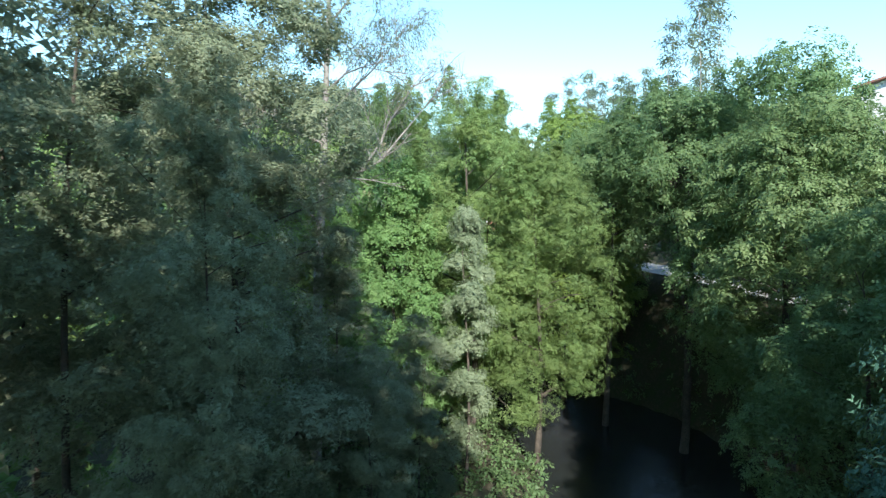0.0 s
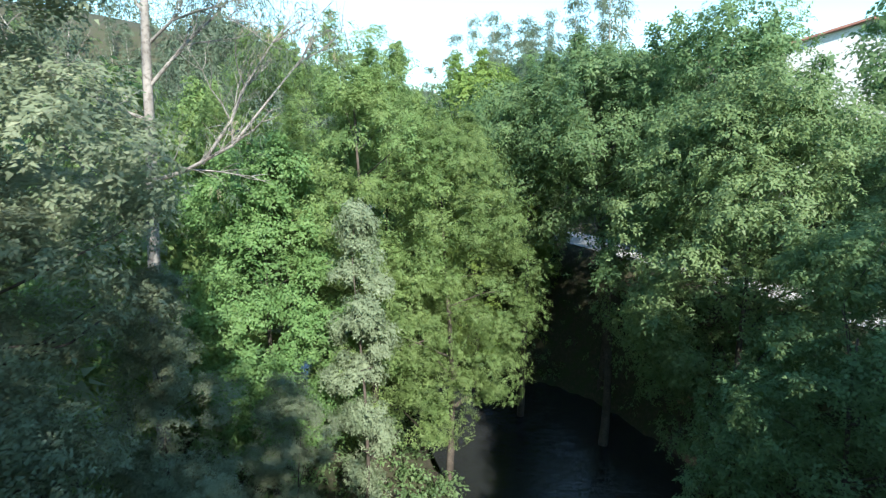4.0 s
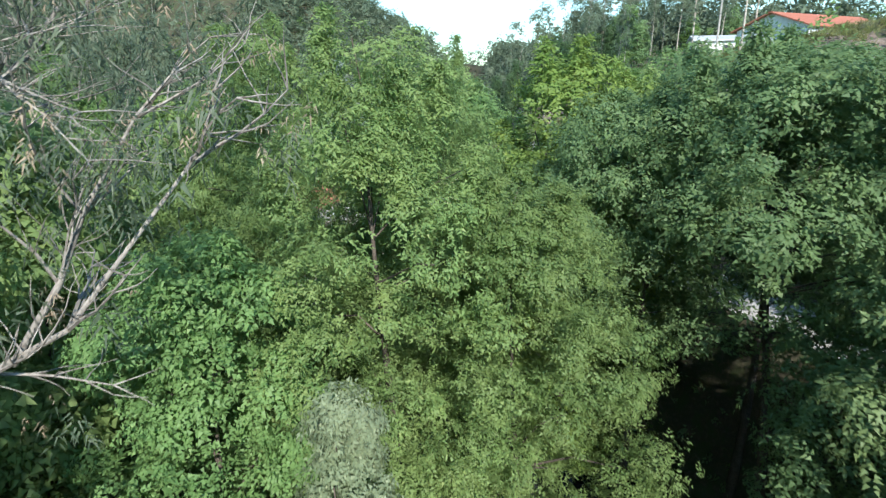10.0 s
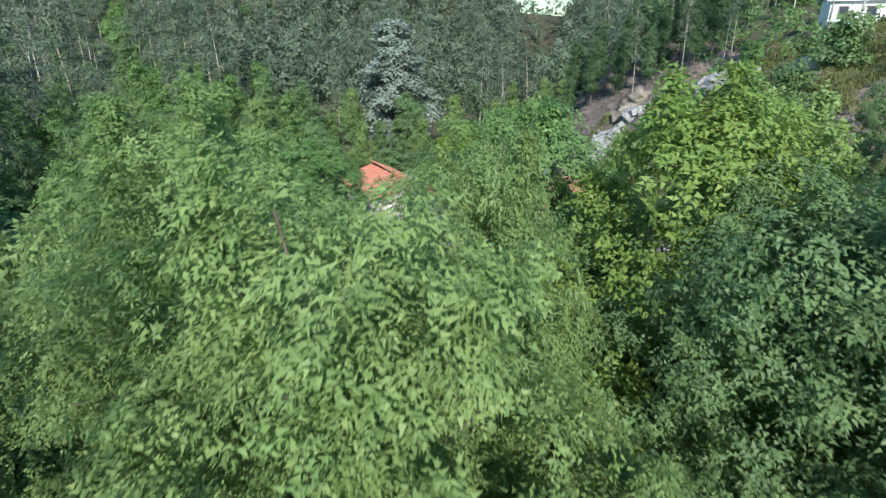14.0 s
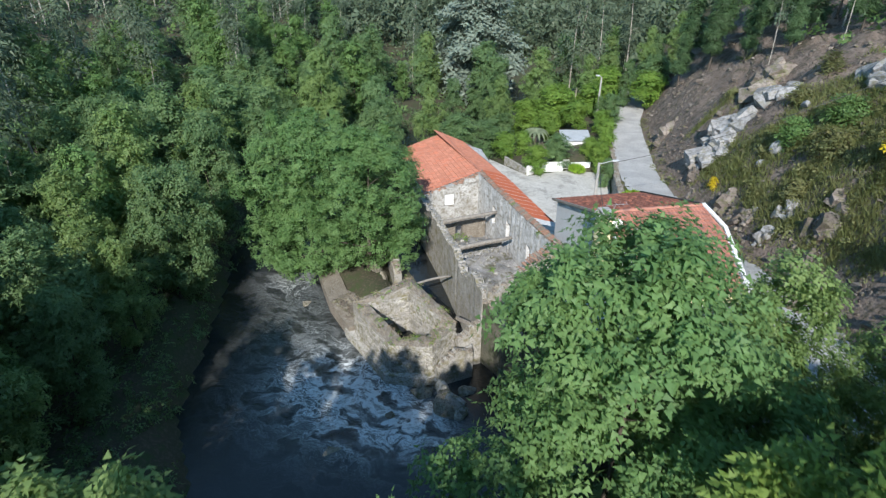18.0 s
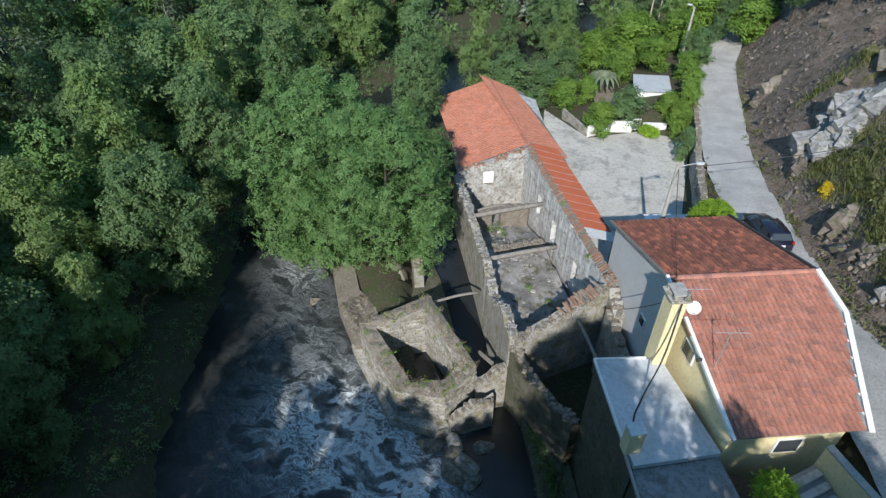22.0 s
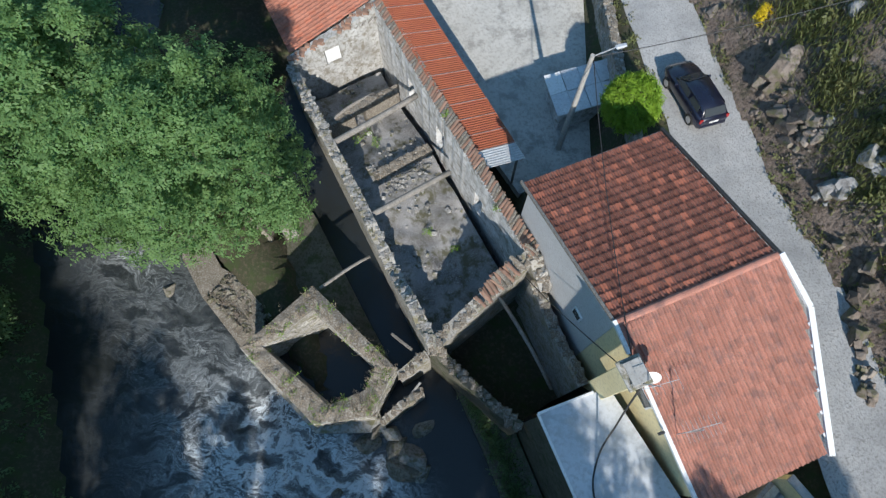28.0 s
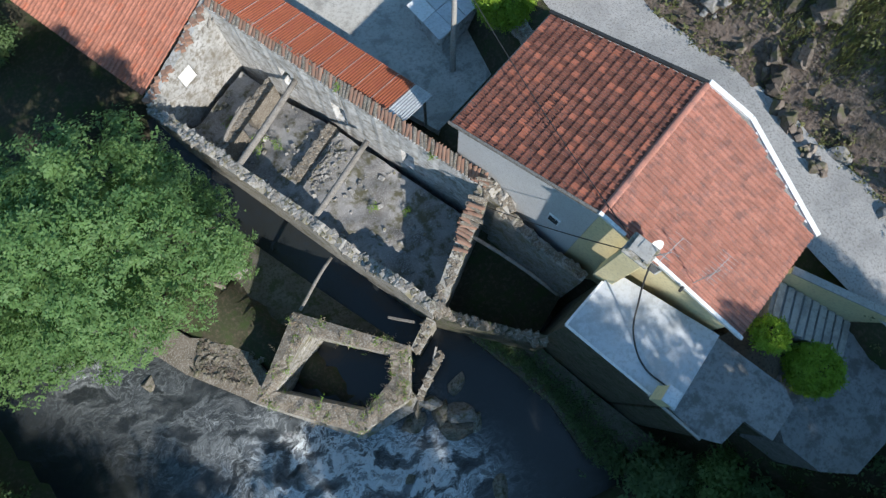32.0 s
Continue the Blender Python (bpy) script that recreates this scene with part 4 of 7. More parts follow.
# saplings and brambles on the slopes behind the first trees
rng = np.random.default_rng(61)
x, y = rng.uniform(-75, 75, 9000), rng.uniform(-45, 62, 9000)
d, side, (hw,) = polyline(RIVER, x, y)
rd, rside, _ = polyline(ROAD, x, y)
back = (d - hw > 9) & (rd > 3.5) & ((side > 0) | (rside < 0)) & ~((np.hypot(x - 33.5, y - 36.5) < 9.5))
undergrowth("undergrowth", "dense brambles and saplings on the slopes", list(zip(x[back], y[back]))[:3600], 24, 0.8, 2.0, M_WILLOW, 62)


def far_wood():
    rng = np.random.default_rng(21)
    n = 3000
    y = rng.uniform(190, 620, n)
    x = rng.uniform(-0.9, 0.8, n) * y + 10
    g = ground_z(x, y)
    tall = rng.uniform(8, 17, n)
    rows = [np.column_stack([x + rng.normal(size=n) * 0.8, y + rng.normal(size=n) * 0.8, g + tall * k, rng.uniform(1.3, 2.6, n) * w]) for k, w in ((0.35, 1.3), (0.62, 1.1), (0.88, 0.7))]
    x, y = rng.uniform(-70, 110, 4200), rng.uniform(150, 335, 4200)
    keep = (wooded(x, y) > 0) | (y > 190)
    x, y = x[keep], y[keep]
    tall = rng.uniform(7, 15, len(x))
    rows += [np.column_stack([x, y + rng.normal(size=len(x)) * 0.6, ground_z(x, y) + tall * k, rng.uniform(1.2, 2.4, len(x)) * w]) for k, w in ((0.25, 1.3), (0.55, 1.1), (0.85, 0.7))]
    v, f = leaf_cloud(np.concatenate(rows), 18, 1.25, rng, 1.5, aspect=0.5, droop=0.5)
    tagged(new("far_woods", quick_mesh("far_woods", v, f, M_EUC)), "hazy olive eucalyptus woods on the hills up the valley", "woods", kind="stuff")


far_wood()


# ---- the half-bare eucalyptus ----
def bare_gum():
    e = thing("half_bare_eucalyptus", "half-bare eucalyptus with a pale trunk and dead limbs", "tree")
    rng = random.Random(31)
    base = Vector((-5.6, 24.0, gz(-5.6, 24.0) - 0.5))
    line = [base, Vector((-5.5, 24.0, 7)), Vector((-5.32, 23.95, 12)), Vector((-5.18, 23.95, 14.3)), Vector((-5.03, 24.05, 16.9)), Vector((-4.9, 24.0, 19.5)), Vector((-4.7, 24.2, 24.0)), Vector((-4.3, 24.2, 27.5))]
    v, f = tube(line, [0.24, 0.22, 0.20, 0.185, 0.16, 0.13, 0.085, 0.03], 9)
    obj("trunk", v, f, M_GUM, e, smooth=True)
    tips, tw_v, tw_f = [], [], []

    def twig(a, d, length, r, depth):
        pts, p, n = [a], a, 4
        for i in range(n):
            d = (d + Vector((rng.uniform(-0.28, 0.28), rng.uniform(-0.28, 0.28), rng.uniform(-0.2, 0.22)))).normalized()
            p = p + d * length / n
            pts.append(p)
        vs, fs = tube(pts, [r * (1 - 0.75 * i / n) for i in range(n + 1)], 4)
        k = len(tw_v)
        tw_v.extend(vs)
        tw_f.extend([tuple(i + k for i in q) for q in fs])
        tips.append(p)
        if depth:
            for i in range(1, n + 1):
                for _ in range(2):
                    side = Vector((rng.uniform(-1, 1), rng.uniform(-1, 1), rng.uniform(-0.5, 0.8)))
                    twig(pts[i], (d * 0.7 + side * 0.8).normalized(), length * rng.uniform(0.35, 0.6), r * 0.42, depth - 1)

    limbs = [((-5.05, 24.0, 15.8), (-3.9, 23.6, 16.2), (-2.6, 23.6, 16.9), (-0.7, 23.8, 19.2), 0.13), ((-3.5, 23.6, 16.35), (-2.6, 23.6, 17.6), (-2.15, 23.7, 18.6), (-1.3, 23.8, 19.9), 0.10),
             ((-4.95, 24.0, 17.6), (-5.9, 23.9, 18.0), (-7.0, 23.8, 18.6), (-8.4, 23.8, 19.6), 0.11), ((-4.9, 24.0, 18.6), (-3.9, 24.2, 19.8), (-2.9, 24.4, 20.8), (-2.0, 24.6, 22.0), 0.10),
             ((-4.8, 24.1, 20.5), (-5.7, 24.2, 22.0), (-6.6, 24.0, 23.5), (-7.1, 23.8, 25.0), 0.09), ((-4.75, 24.2, 22.5), (-3.9, 24.0, 23.4), (-3.0, 23.8, 24.2), (-2.2, 23.6, 25.0), 0.08),
             ((-5.2, 24.0, 14.2), (-5.9, 23.5, 15.2), (-6.7, 23.2, 16.4), (-7.9, 22.9, 17.4), 0.09), ((-4.85, 24.1, 19.8), (-4.0, 23.6, 20.4), (-3.2, 23.2, 20.6), (-2.4, 23.0, 20.4), 0.08)]
    for *pts, r in limbs:
        v, f = tube(pts, [r * 0.62, r * 0.5, r * 0.36, r * 0.18], 6)
        obj("limb", v, f, M_GUM, e, smooth=True)
        for i in (1, 2, 3):
            for _ in range(3):
                twig(Vector(pts[i]), (Vector(pts[i]) - Vector(pts[i - 1])).normalized() * 0.8 + Vector((rng.uniform(-0.9, 0.9), rng.uniform(-0.9, 0.9), rng.uniform(-0.3, 0.7))), rng.uniform(1.2, 2.2), r * 0.26, 1)
    obj("dead_twig_mass", tw_v, tw_f, M_GUM, e)["kind"] = "stuff"
    nr = np.random.default_rng(4)
    some = [t for t in tips if rng.random() < (0.95 if t.z > 21.3 or t.x < -5.8 else 0.22)]
    v, f = leaf_cloud([(t.x, t.y, t.z - 0.25, 0.55) for t in some], 45, 0.19, nr, 1.0, droop=1.6, aspect=0.16)
    o = new("foliage", quick_mesh("foliage", v, f, M_EUC))
    o.parent = e
    dry = [t for t in tips if rng.random() < 0.14]
    v, f = leaf_cloud([(t.x, t.y, t.z - 0.1, 0.28) for t in dry], 30, 0.10, nr, 1.0, droop=1.4, aspect=0.2)
    o = new("dry_foliage", quick_mesh("dry_foliage", v, f, M_DRY))
    o.parent = e


bare_gum()


# ---- building helpers ----
def prism(name, plan, z0, tops, mat, parent=None, label=""):
    """A solid over a plan, with its own top level at each corner."""
    n = len(plan)
    low = [z0] * n if isinstance(z0, (int, float)) else z0
    vs = [(p[0], p[1], z) for p, z in zip(plan, low)] + [(p[0], p[1], t) for p, t in zip(plan, tops)]
    fs = [tuple(reversed(range(n))), tuple(range(n, 2 * n))] + [(i, (i + 1) % n, n + (i + 1) % n, n + i) for i in range(n)]
    return solid(name, vs, fs, mat, parent, label)


def solid(name, vs, fs, mat, parent=None, label=""):
    o = obj(name, vs, fs, mat, parent, label)
    bm = bmesh.new()
    bm.from_mesh(o.data)
    bmesh.ops.recalc_face_normals(bm, faces=bm.faces[:])
    bm.to_mesh(o.data)
    bm.free()
    return o


def sheet(name, corners, thick, mat, parent, label=""):
    """A slab from four or more upper corners."""
    vs = [tuple(c) for c in corners] + [(c[0], c[1], c[2] - thick) for c in corners]
    n = len(corners)
    fs = [tuple(range(n)), tuple(reversed(range(n, 2 * n)))] + [(i, n + i, n + (i + 1) % n, (i + 1) % n) for i in range(n)]
    return solid(name, vs, fs, mat, parent, label)


def bar(name, a, b, w, h, mat, parent=None, label="", bevel=0.01):
    """A squared bar between two points."""
    m, length = between(a, b)
    return part(name, box_bm(w, h, length, m, bevel), mat, parent, label)


def tile_mesh(name, w, d, mat, roll=0.05, lip=0.06):
    """An interlocking roof tile: x across, y down the slope, from its upper edge."""
    prof = [(-0.475, -0.012), (-0.36, roll * 0.9), (-0.2, roll), (-0.06, roll * 0.3), (0.2, 0.0), (0.36, roll * 0.5), (0.475, -0.012)]
    vs = [(x * w, 0.0, z) for x, z in prof] + [(x * w, d * 1.06, z + lip) for x, z in prof] + [(x * w, d * 1.06, z + lip - 0.055) for x, z in prof]
    n = len(prof)
    fs = [(i, i + 1, n + i + 1, n + i) for i in range(n - 1)] + [(n + i, n + i + 1, 2 * n + i + 1, 2 * n + i) for i in range(n - 1)]
    me = bpy.data.meshes.new(name)
    me.from_pydata(vs, [], [tuple(reversed(f)) for f in fs])
    me.materials.append(mat)
    return me


def inside(plan, x, y):
    hit = False
    for (x1, y1), (x2, y2) in zip(plan, plan[1:] + plan[:1]):
        if (y1 > y) != (y2 > y) and x < (x2 - x1) * (y - y1) / (y2 - y1) + x1:
            hit = not hit
    return hit


def tiled_slope(slope, origin, across, down, plan, w, d, meshes, odds, singles, rng, name="roof_tile"):
    """Lays tiles on a slope: plan in metres across and down from the origin. The first ones are parts, the rest one joined part."""
    across, down = across.normalized(), down.normalized()
    up = across.cross(down)
    if up.z < 0:
        up = -up
    frame_m = Matrix((across, down, up)).transposed().to_4x4()
    umax, vmax = max(p[0] for p in plan), max(p[1] for p in plan)
    umin = min(p[0] for p in plan)
    rest_v, rest_f, rest_m, count = [], [], [], 0
    for r in range(int(vmax / d + 0.5)):
        for c in range(int((umax - umin) / w + 0.999)):
            u, v = umin + (c + 0.5) * w, r * d
            if not inside(plan, u, min(v + d * 0.5, vmax - 0.02)):
                continue
            me = rng.choices(meshes, odds)[0]
            m = Matrix.Translation(origin + across * u + down * v + up * 0.012) @ frame_m @ pose(0, 0, 0, rng.uniform(-0.6, 0.6), rng.uniform(-0.8, 0.8), rng.uniform(-0.9, 0.9))
            if count < singles:
                o = new(name, me)
                o.parent = slope
                o.matrix_basis = m
            else:
                k = len(rest_v)
                rest_v.extend([m @ q.co for q in me.vertices])
                rest_f.extend([tuple(i + k for i in q.vertices) for q in me.polygons])
                rest_m.extend([meshes.index(me)] * len(me.polygons))
            count += 1
    if rest_v:
        o = obj("lower_tiles", rest_v, rest_f, meshes[0].materials[0], slope)
        for me in meshes[1:]:
            o.data.materials.append(me.materials[0])
        o.data.polygons.foreach_set("material_index", rest_m)
        o["kind"] = "stuff"


def jagged_wall(name, a, b, thick, z0, tops, mat, parent, seed, rough=0.18, cap=None, holes=(), label="", cell=0.3):
    """An old wall from a to b with a broken top; tops: levels spread evenly along it. holes: (from, to, low, high) in metres along it and level."""
    rng = random.Random(seed)
    a, b = Vector((a[0], a[1], 0)), Vector((b[0], b[1], 0))
    length = (b - a).length
    d = (b - a).normalized()
    n = d.cross(Vector((0, 0, 1)))
    cuts = sorted({0.0, length, *[h[k] for h in holes for k in (0, 1)], *[length * i / max(1, int(length / cell)) for i in range(int(length / cell) + 1)]})
    cuts = [c for i, c in enumerate(cuts) if i == 0 or c - cuts[i - 1] > 0.04]
    tp = [float(np.interp(c, np.linspace(0, length, len(tops)), tops)) + rng.uniform(-rough, rough) for c in cuts]
    vs, fs, caps = [], [], []

    def block(c0, c1, lo, h0, h1):
        k = len(vs)
        for c, h in ((c0, h0), (c1, h1)):
            for s in (-0.5, 0.5):
                w = thick * s
                vs.append(a + d * c + n * w * 1.04 + Vector((0, 0, lo)))
                vs.append(a + d * c + n * (w + 0.05 * noise.noise((c * 5.0, s * 9.0, seed))) + Vector((0, 0, h)))
        fs.extend([(k, k + 1, k + 5, k + 4), (k + 2, k + 6, k + 7, k + 3), (k + 1, k + 3, k + 7, k + 5), (k, k + 4, k + 6, k + 2), (k, k + 2, k + 3, k + 1), (k + 4, k + 5, k + 7, k + 6)])

    for i in range(len(cuts) - 1):
        c0, c1 = cuts[i], cuts[i + 1]
        hole = [h for h in holes if c0 >= h[0] - 0.03 and c1 <= h[1] + 0.03]
        if hole:
            lo, hi = hole[0][2:4]
            if lo > z0 + 0.05:
                block(c0, c1, z0, lo, lo)
            if hi < min(tp[i], tp[i + 1]):
                block(c0, c1, hi, tp[i], tp[i + 1])
        else:
            block(c0, c1, z0, tp[i], tp[i + 1])
            caps.append((a + d * (c0 + c1) / 2, (tp[i] + tp[i + 1]) / 2))
    bm = bmesh.new()
    me = bpy.data.meshes.new("tmp")
    me.from_pydata([tuple(q) for q in vs], [], fs)
    bm.from_mesh(me)
    bpy.data.meshes.remove(me)
    bmesh.ops.remove_doubles(bm, verts=bm.verts[:], dist=0.002)
    w = part(name, bm, mat, parent, label)
    if cap:
        cv, cf = [], []
        for p, h in caps:
            for _ in range(3):
                q = p + n * rng.uniform(-0.4, 0.4) * thick + d * rng.uniform(-0.14, 0.14)
                r = rng.uniform(0.08, 0.19)
                k = len(cv)
                for s in ((-1, -1, -1), (1, -1, -1), (1, 1, -1), (-1, 1, -1), (-0.7, -0.7, 0.6), (0.7, -0.8, 0.5), (0.8, 0.7, 0.6), (-0.7, 0.7, 0.4)):
                    cv.append(Vector((q.x + s[0] * r * rng.uniform(0.7, 1.2), q.y + s[1] * r * rng.uniform(0.7, 1.2), h + 0.02 + s[2] * r * 0.5)))
                cf.extend([tuple(i + k for i in f) for f in ((4, 5, 6, 7), (0, 1, 5, 4), (1, 2, 6, 5), (2, 3, 7, 6), (3, 0, 4, 7))])
        top = obj("broken_top", cv, cf, cap, w)
        top["kind"] = "stuff"
    return w


def stone_meshes(mat, seed, n=5):
    """A few rough wall stones, 1 x 1 x 1, to be scaled; y looks out of the wall."""
    rng = random.Random(seed)
    out = []
    for _ in range(n):
        bm = bmesh.new()
        bmesh.ops.create_cube(bm, size=1.0)
        bmesh.ops.bevel(bm, geom=bm.edges[:], offset=0.12, segments=1, affect="EDGES")
        for v in bm.verts:
            v.co += Vector((rng.uniform(-0.06, 0.06), rng.uniform(-0.12, 0.12), rng.uniform(-0.07, 0.07)))
        me = bpy.data.meshes.new("stone")
        bm.to_mesh(me)
        bm.free()
        me.materials.append(mat)
        out.append(me)
    return out


def face_stones(parent, a, b, z0, z1, meshes, rng, size=(0.5, 0.26), depth=0.14, odds=0.93, outward=1):
    """Courses of stones, each an object, proud of the face of a wall that runs from a to b."""
    a, b = Vector((a[0], a[1], 0)), Vector((b[0], b[1], 0))
    d = (b - a).normalized()
    length = (b - a).length
    n = d.cross(Vector((0, 0, 1))) * outward
    z = z0
    while z < z1 - 0.08:
        h = size[1] * rng.uniform(0.8, 1.2)
        c = -rng.uniform(0, 0.2)
        while c < length - 0.1:
            w = size[0] * rng.uniform(0.6, 1.4)
            w = min(w, length - c)
            if rng.random() < odds and w > 0.12:
                o = new("stone", rng.choice(meshes))
                o.parent = parent
                p = a + d * (c + w / 2) + n * rng.uniform(-0.01, 0.035)
                o.matrix_basis = Matrix.Translation((p.x, p.y, z + h / 2)) @ Matrix((d, n, Vector((0, 0, 1)))).transposed().to_4x4() @ pose(0, 0, 0, rng.uniform(-3, 3), rng.uniform(-4, 4), rng.uniform(-3, 3)) @ Matrix.Diagonal((w * 0.97, depth, h * 0.95, 1))
            c += w
        z += h


# ---- the house ----
HU, HV = Vector((0.907, 0.422, 0)), Vector((0.422, -0.907, 0))       # along the ridge, and down the south slope
HO = Vector((4.0, 67.5, 0))                                          # the ridge's west end


def hp(u, v, z):
    return HO + HU * u + HV * v + Vector((0, 0, z))


def make_house():
    rng = random.Random(11)
    house = thing("house", "cream and grey house with a two-tone tiled roof", "house")
    north = sheet("north_slope", [hp(0, 0, 12.26), hp(6.5, 0, 12.26), hp(6.5, -6.9, 10.28), hp(0, -6.9, 10.28)], 0.10, M_WOOD, house, "weathered dark red tiles with some newer orange ones")
    plan_s = [(0, 0), (0.27, 6.9), (5.2, 6.85), (6.7, 2.05), (6.5, 0)]
    south = sheet("south_slope", [hp(0, 0, 12.26), hp(0.27, 6.65, 10.44), hp(5.2, 6.6, 10.44), hp(6.7, 2.0, 11.72), hp(6.5, 0, 12.26)], 0.10, M_WOOD, house, "clean orange-red clay tiles")
    w, d = 0.241, 0.371
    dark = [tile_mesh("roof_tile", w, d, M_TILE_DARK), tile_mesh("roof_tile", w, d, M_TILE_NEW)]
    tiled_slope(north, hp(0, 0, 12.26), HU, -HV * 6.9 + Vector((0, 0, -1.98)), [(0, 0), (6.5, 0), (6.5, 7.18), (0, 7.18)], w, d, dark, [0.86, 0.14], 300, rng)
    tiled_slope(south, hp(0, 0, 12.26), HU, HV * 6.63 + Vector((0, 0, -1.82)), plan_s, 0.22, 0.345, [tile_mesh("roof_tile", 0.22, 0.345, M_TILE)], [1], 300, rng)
    # ridge
    for i in range(18):
        bm = bmesh.new()
        for k in range(7):
            a = math.pi * k / 6
            bm.verts.new((0.0, 0.13 * math.cos(a), 0.09 * math.sin(a)))
        for k in range(7):
            a = math.pi * k / 6
            bm.verts.new((0.39, 0.145 * math.cos(a), 0.105 * math.sin(a)))
        bm.verts.ensure_lookup_table()
        for k in range(6):
            bm.faces.new([bm.verts[q] for q in (k, k + 1, k + 8, k + 7)])
        o = part("ridge_tile", bm, M_TILE, house)
        o.matrix_basis = Matrix.Translation(hp(i * 0.361, 0, 12.30)) @ pose(0, 0, 0, 0, 0, 24.95)
    # walls
    prism("north_wall", [hp(0.2, -6.6, 0), hp(6.3, -6.6, 0), hp(6.3, 0, 0), hp(0.2, 0, 0)], -0.8, [10.22, 10.22, 12.1, 12.1], M_RENDER, house, "smooth pale grey rendered wall")
    prism("south_wall", [hp(0.22, 0.01, 0), hp(6.28, 0.01, 0), hp(6.4, 2.0, 0), hp(5.0, 6.3, 0), hp(0.5, 6.3, 0)], -0.8, [12.1, 12.1, 11.55, 10.34, 10.34], M_YELLOW, house, "cream painted wall")
    # verges and gutters
    bar("verge_board", hp(-0.06, -6.95, 10.30), hp(-0.06, -0.1, 12.30), 0.10, 0.16, M_WOOD, house, "weathered grey timber verge")
    bar("verge_board", hp(6.58, -6.95, 10.36), hp(6.58, 0, 12.36), 0.14, 0.12, M_DARK, house, "dark metal verge flashing")
    bar("verge_board", hp(-0.06, -0.1, 12.36), hp(-0.02, 1.1, 12.06), 0.14, 0.16, M_WHITE, house, "white verge trim")
    bar("verge_board", hp(0.08, 1.9, 11.82), hp(0.24, 6.75, 10.46), 0.14, 0.16, M_WHITE, house, "white verge trim")
    bar("gutter", hp(6.62, 0, 12.38), hp(6.84, 2.05, 11.80), 0.22, 0.12, M_WHITE, house, "white gutter")
    bar("gutter", hp(6.84, 2.05, 11.80), hp(5.34, 6.8, 10.52), 0.22, 0.12, M_WHITE, house, "white gutter")
    for k in range(6):
        t = 0.1 + 0.15 * k
        p = hp(6.66 - 1.5 * t, 2.1 + 4.7 * t, 11.77 - 1.3 * t)
        bar("gutter_bracket", p, p + HU * 0.24 + Vector((0, 0, 0.02)), 0.12, 0.03, M_WHITE, house)
    # chimney
    ch = part("chimney", box_bm(0.62, 0.80, 4.3, at(4.28, 65.72, 10.85, 25), 0.02), M_YELLOW, house, "tall cream chimney with an open cap")
    for sx in (-0.26, 0.26):
        for sy in (-0.34, 0.34):
            part("cap_post", box_bm(0.12, 0.12, 0.22, at(4.28, 65.72, 13.10, 25) @ Matrix.Translation((sx, sy, 0))), M_STONE, ch)
    part("chimney_collar", box_bm(0.86, 1.02, 0.12, at(4.28, 65.72, 12.98, 25), 0.03), M_STONE, ch)
    part("cap_slab", box_bm(0.62, 0.78, 0.07, at(4.28, 65.72, 13.25, 25), 0.015), M_CONCRETE, ch)
    # windows of the cream wall over the terrace, the grey wall and the south end
    for name, u, v, z, wv, hv, out in (("window", 0.30, 2.6, 10.5, 0.9, 0.8, -1), ("window", 0.17, -1.3, 8.3, 0.6, 0.6, -1)):
        win = bar(name, hp(u, v - wv / 2, z), hp(u, v + wv / 2, z), 0.08, hv, M_WHITE, house, "small window with a grey pane")
        bar("pane", hp(u - 0.03, v - wv / 2 + 0.07, z), hp(u - 0.03, v + wv / 2 - 0.07, z), 0.06, hv - 0.14, M_GLASS, win)
    win = bar("window", hp(2.4, 6.31, 9.2), hp(3.5, 6.31, 9.2), 0.08, 0.9, M_WHITE, house, "dark window under the eave")
    bar("pane", hp(2.5, 6.34, 9.2), hp(3.4, 6.34, 9.2), 0.06, 0.76, M_GLASS, win)
    # dish and aerials
    dish = new("satellite_dish")
    dish.parent = house
    bm = bmesh.new()
    bmesh.ops.create_uvsphere(bm, u_segments=18, v_segments=10, radius=0.9)
    bmesh.ops.delete(bm, geom=[v for v in bm.verts if v.co.z > -0.80], context="VERTS")
    bmesh.ops.translate(bm, vec=(0, 0, 0.80), verts=bm.verts[:])
    o = part("reflector", bm, M_WHITE, dish, smooth=True)
    o.matrix_basis = pose(5.0, 65.6, 12.6, 55, 0, -8)
    part("feed_arm", rod_bm((5.0, 65.55, 12.35), (5.05, 65.1, 12.75), 0.015), M_METAL, dish)
    part("bracket", rod_bm((4.6, 65.75, 12.4), (5.02, 65.75, 12.4), 0.025), M_METAL, dish)
    for name, foot, top, n in (("aerial", (6.15, 64.0, 11.0), (6.2, 64.05, 13.2), 9), ("aerial", (4.5, 65.4, 12.9), (4.75, 65.2, 13.9), 5)):
        mast = part(name, rod_bm(foot, top, 0.02), M_METAL, house, "thin metal television aerial")
        boom_a, boom_b = Vector(top) + Vector((-0.5, -0.1, -0.1)), Vector(top) + Vector((0.6, 0.25, -0.05))
        part("boom", rod_bm(boom_a, boom_b, 0.012, seg=5), M_METAL, mast)
        for i in range(n):
            p = boom_a.lerp(boom_b, i / max(1, n - 1))
            part("element", rod_bm(p + Vector((0.12, -0.3, 0)), p - Vector((0.12, -0.3, 0)), 0.006, seg=4), M_METAL, mast)
    part("floodlight", box_bm(0.22, 0.10, 0.16, at(5.55, 64.0, 11.45, 25), 0.02), M_DARK, house, "black floodlight under the verge")
    return house


def glass_mat():
    m, nt, b = base_mat("window_glass", 0.05)
    b.inputs["Base Color"].default_value = (0.05, 0.06, 0.07, 1)
    b.inputs["Specular IOR Level"].default_value = 0.8
    return m


M_GLASS = glass_mat()
make_house()


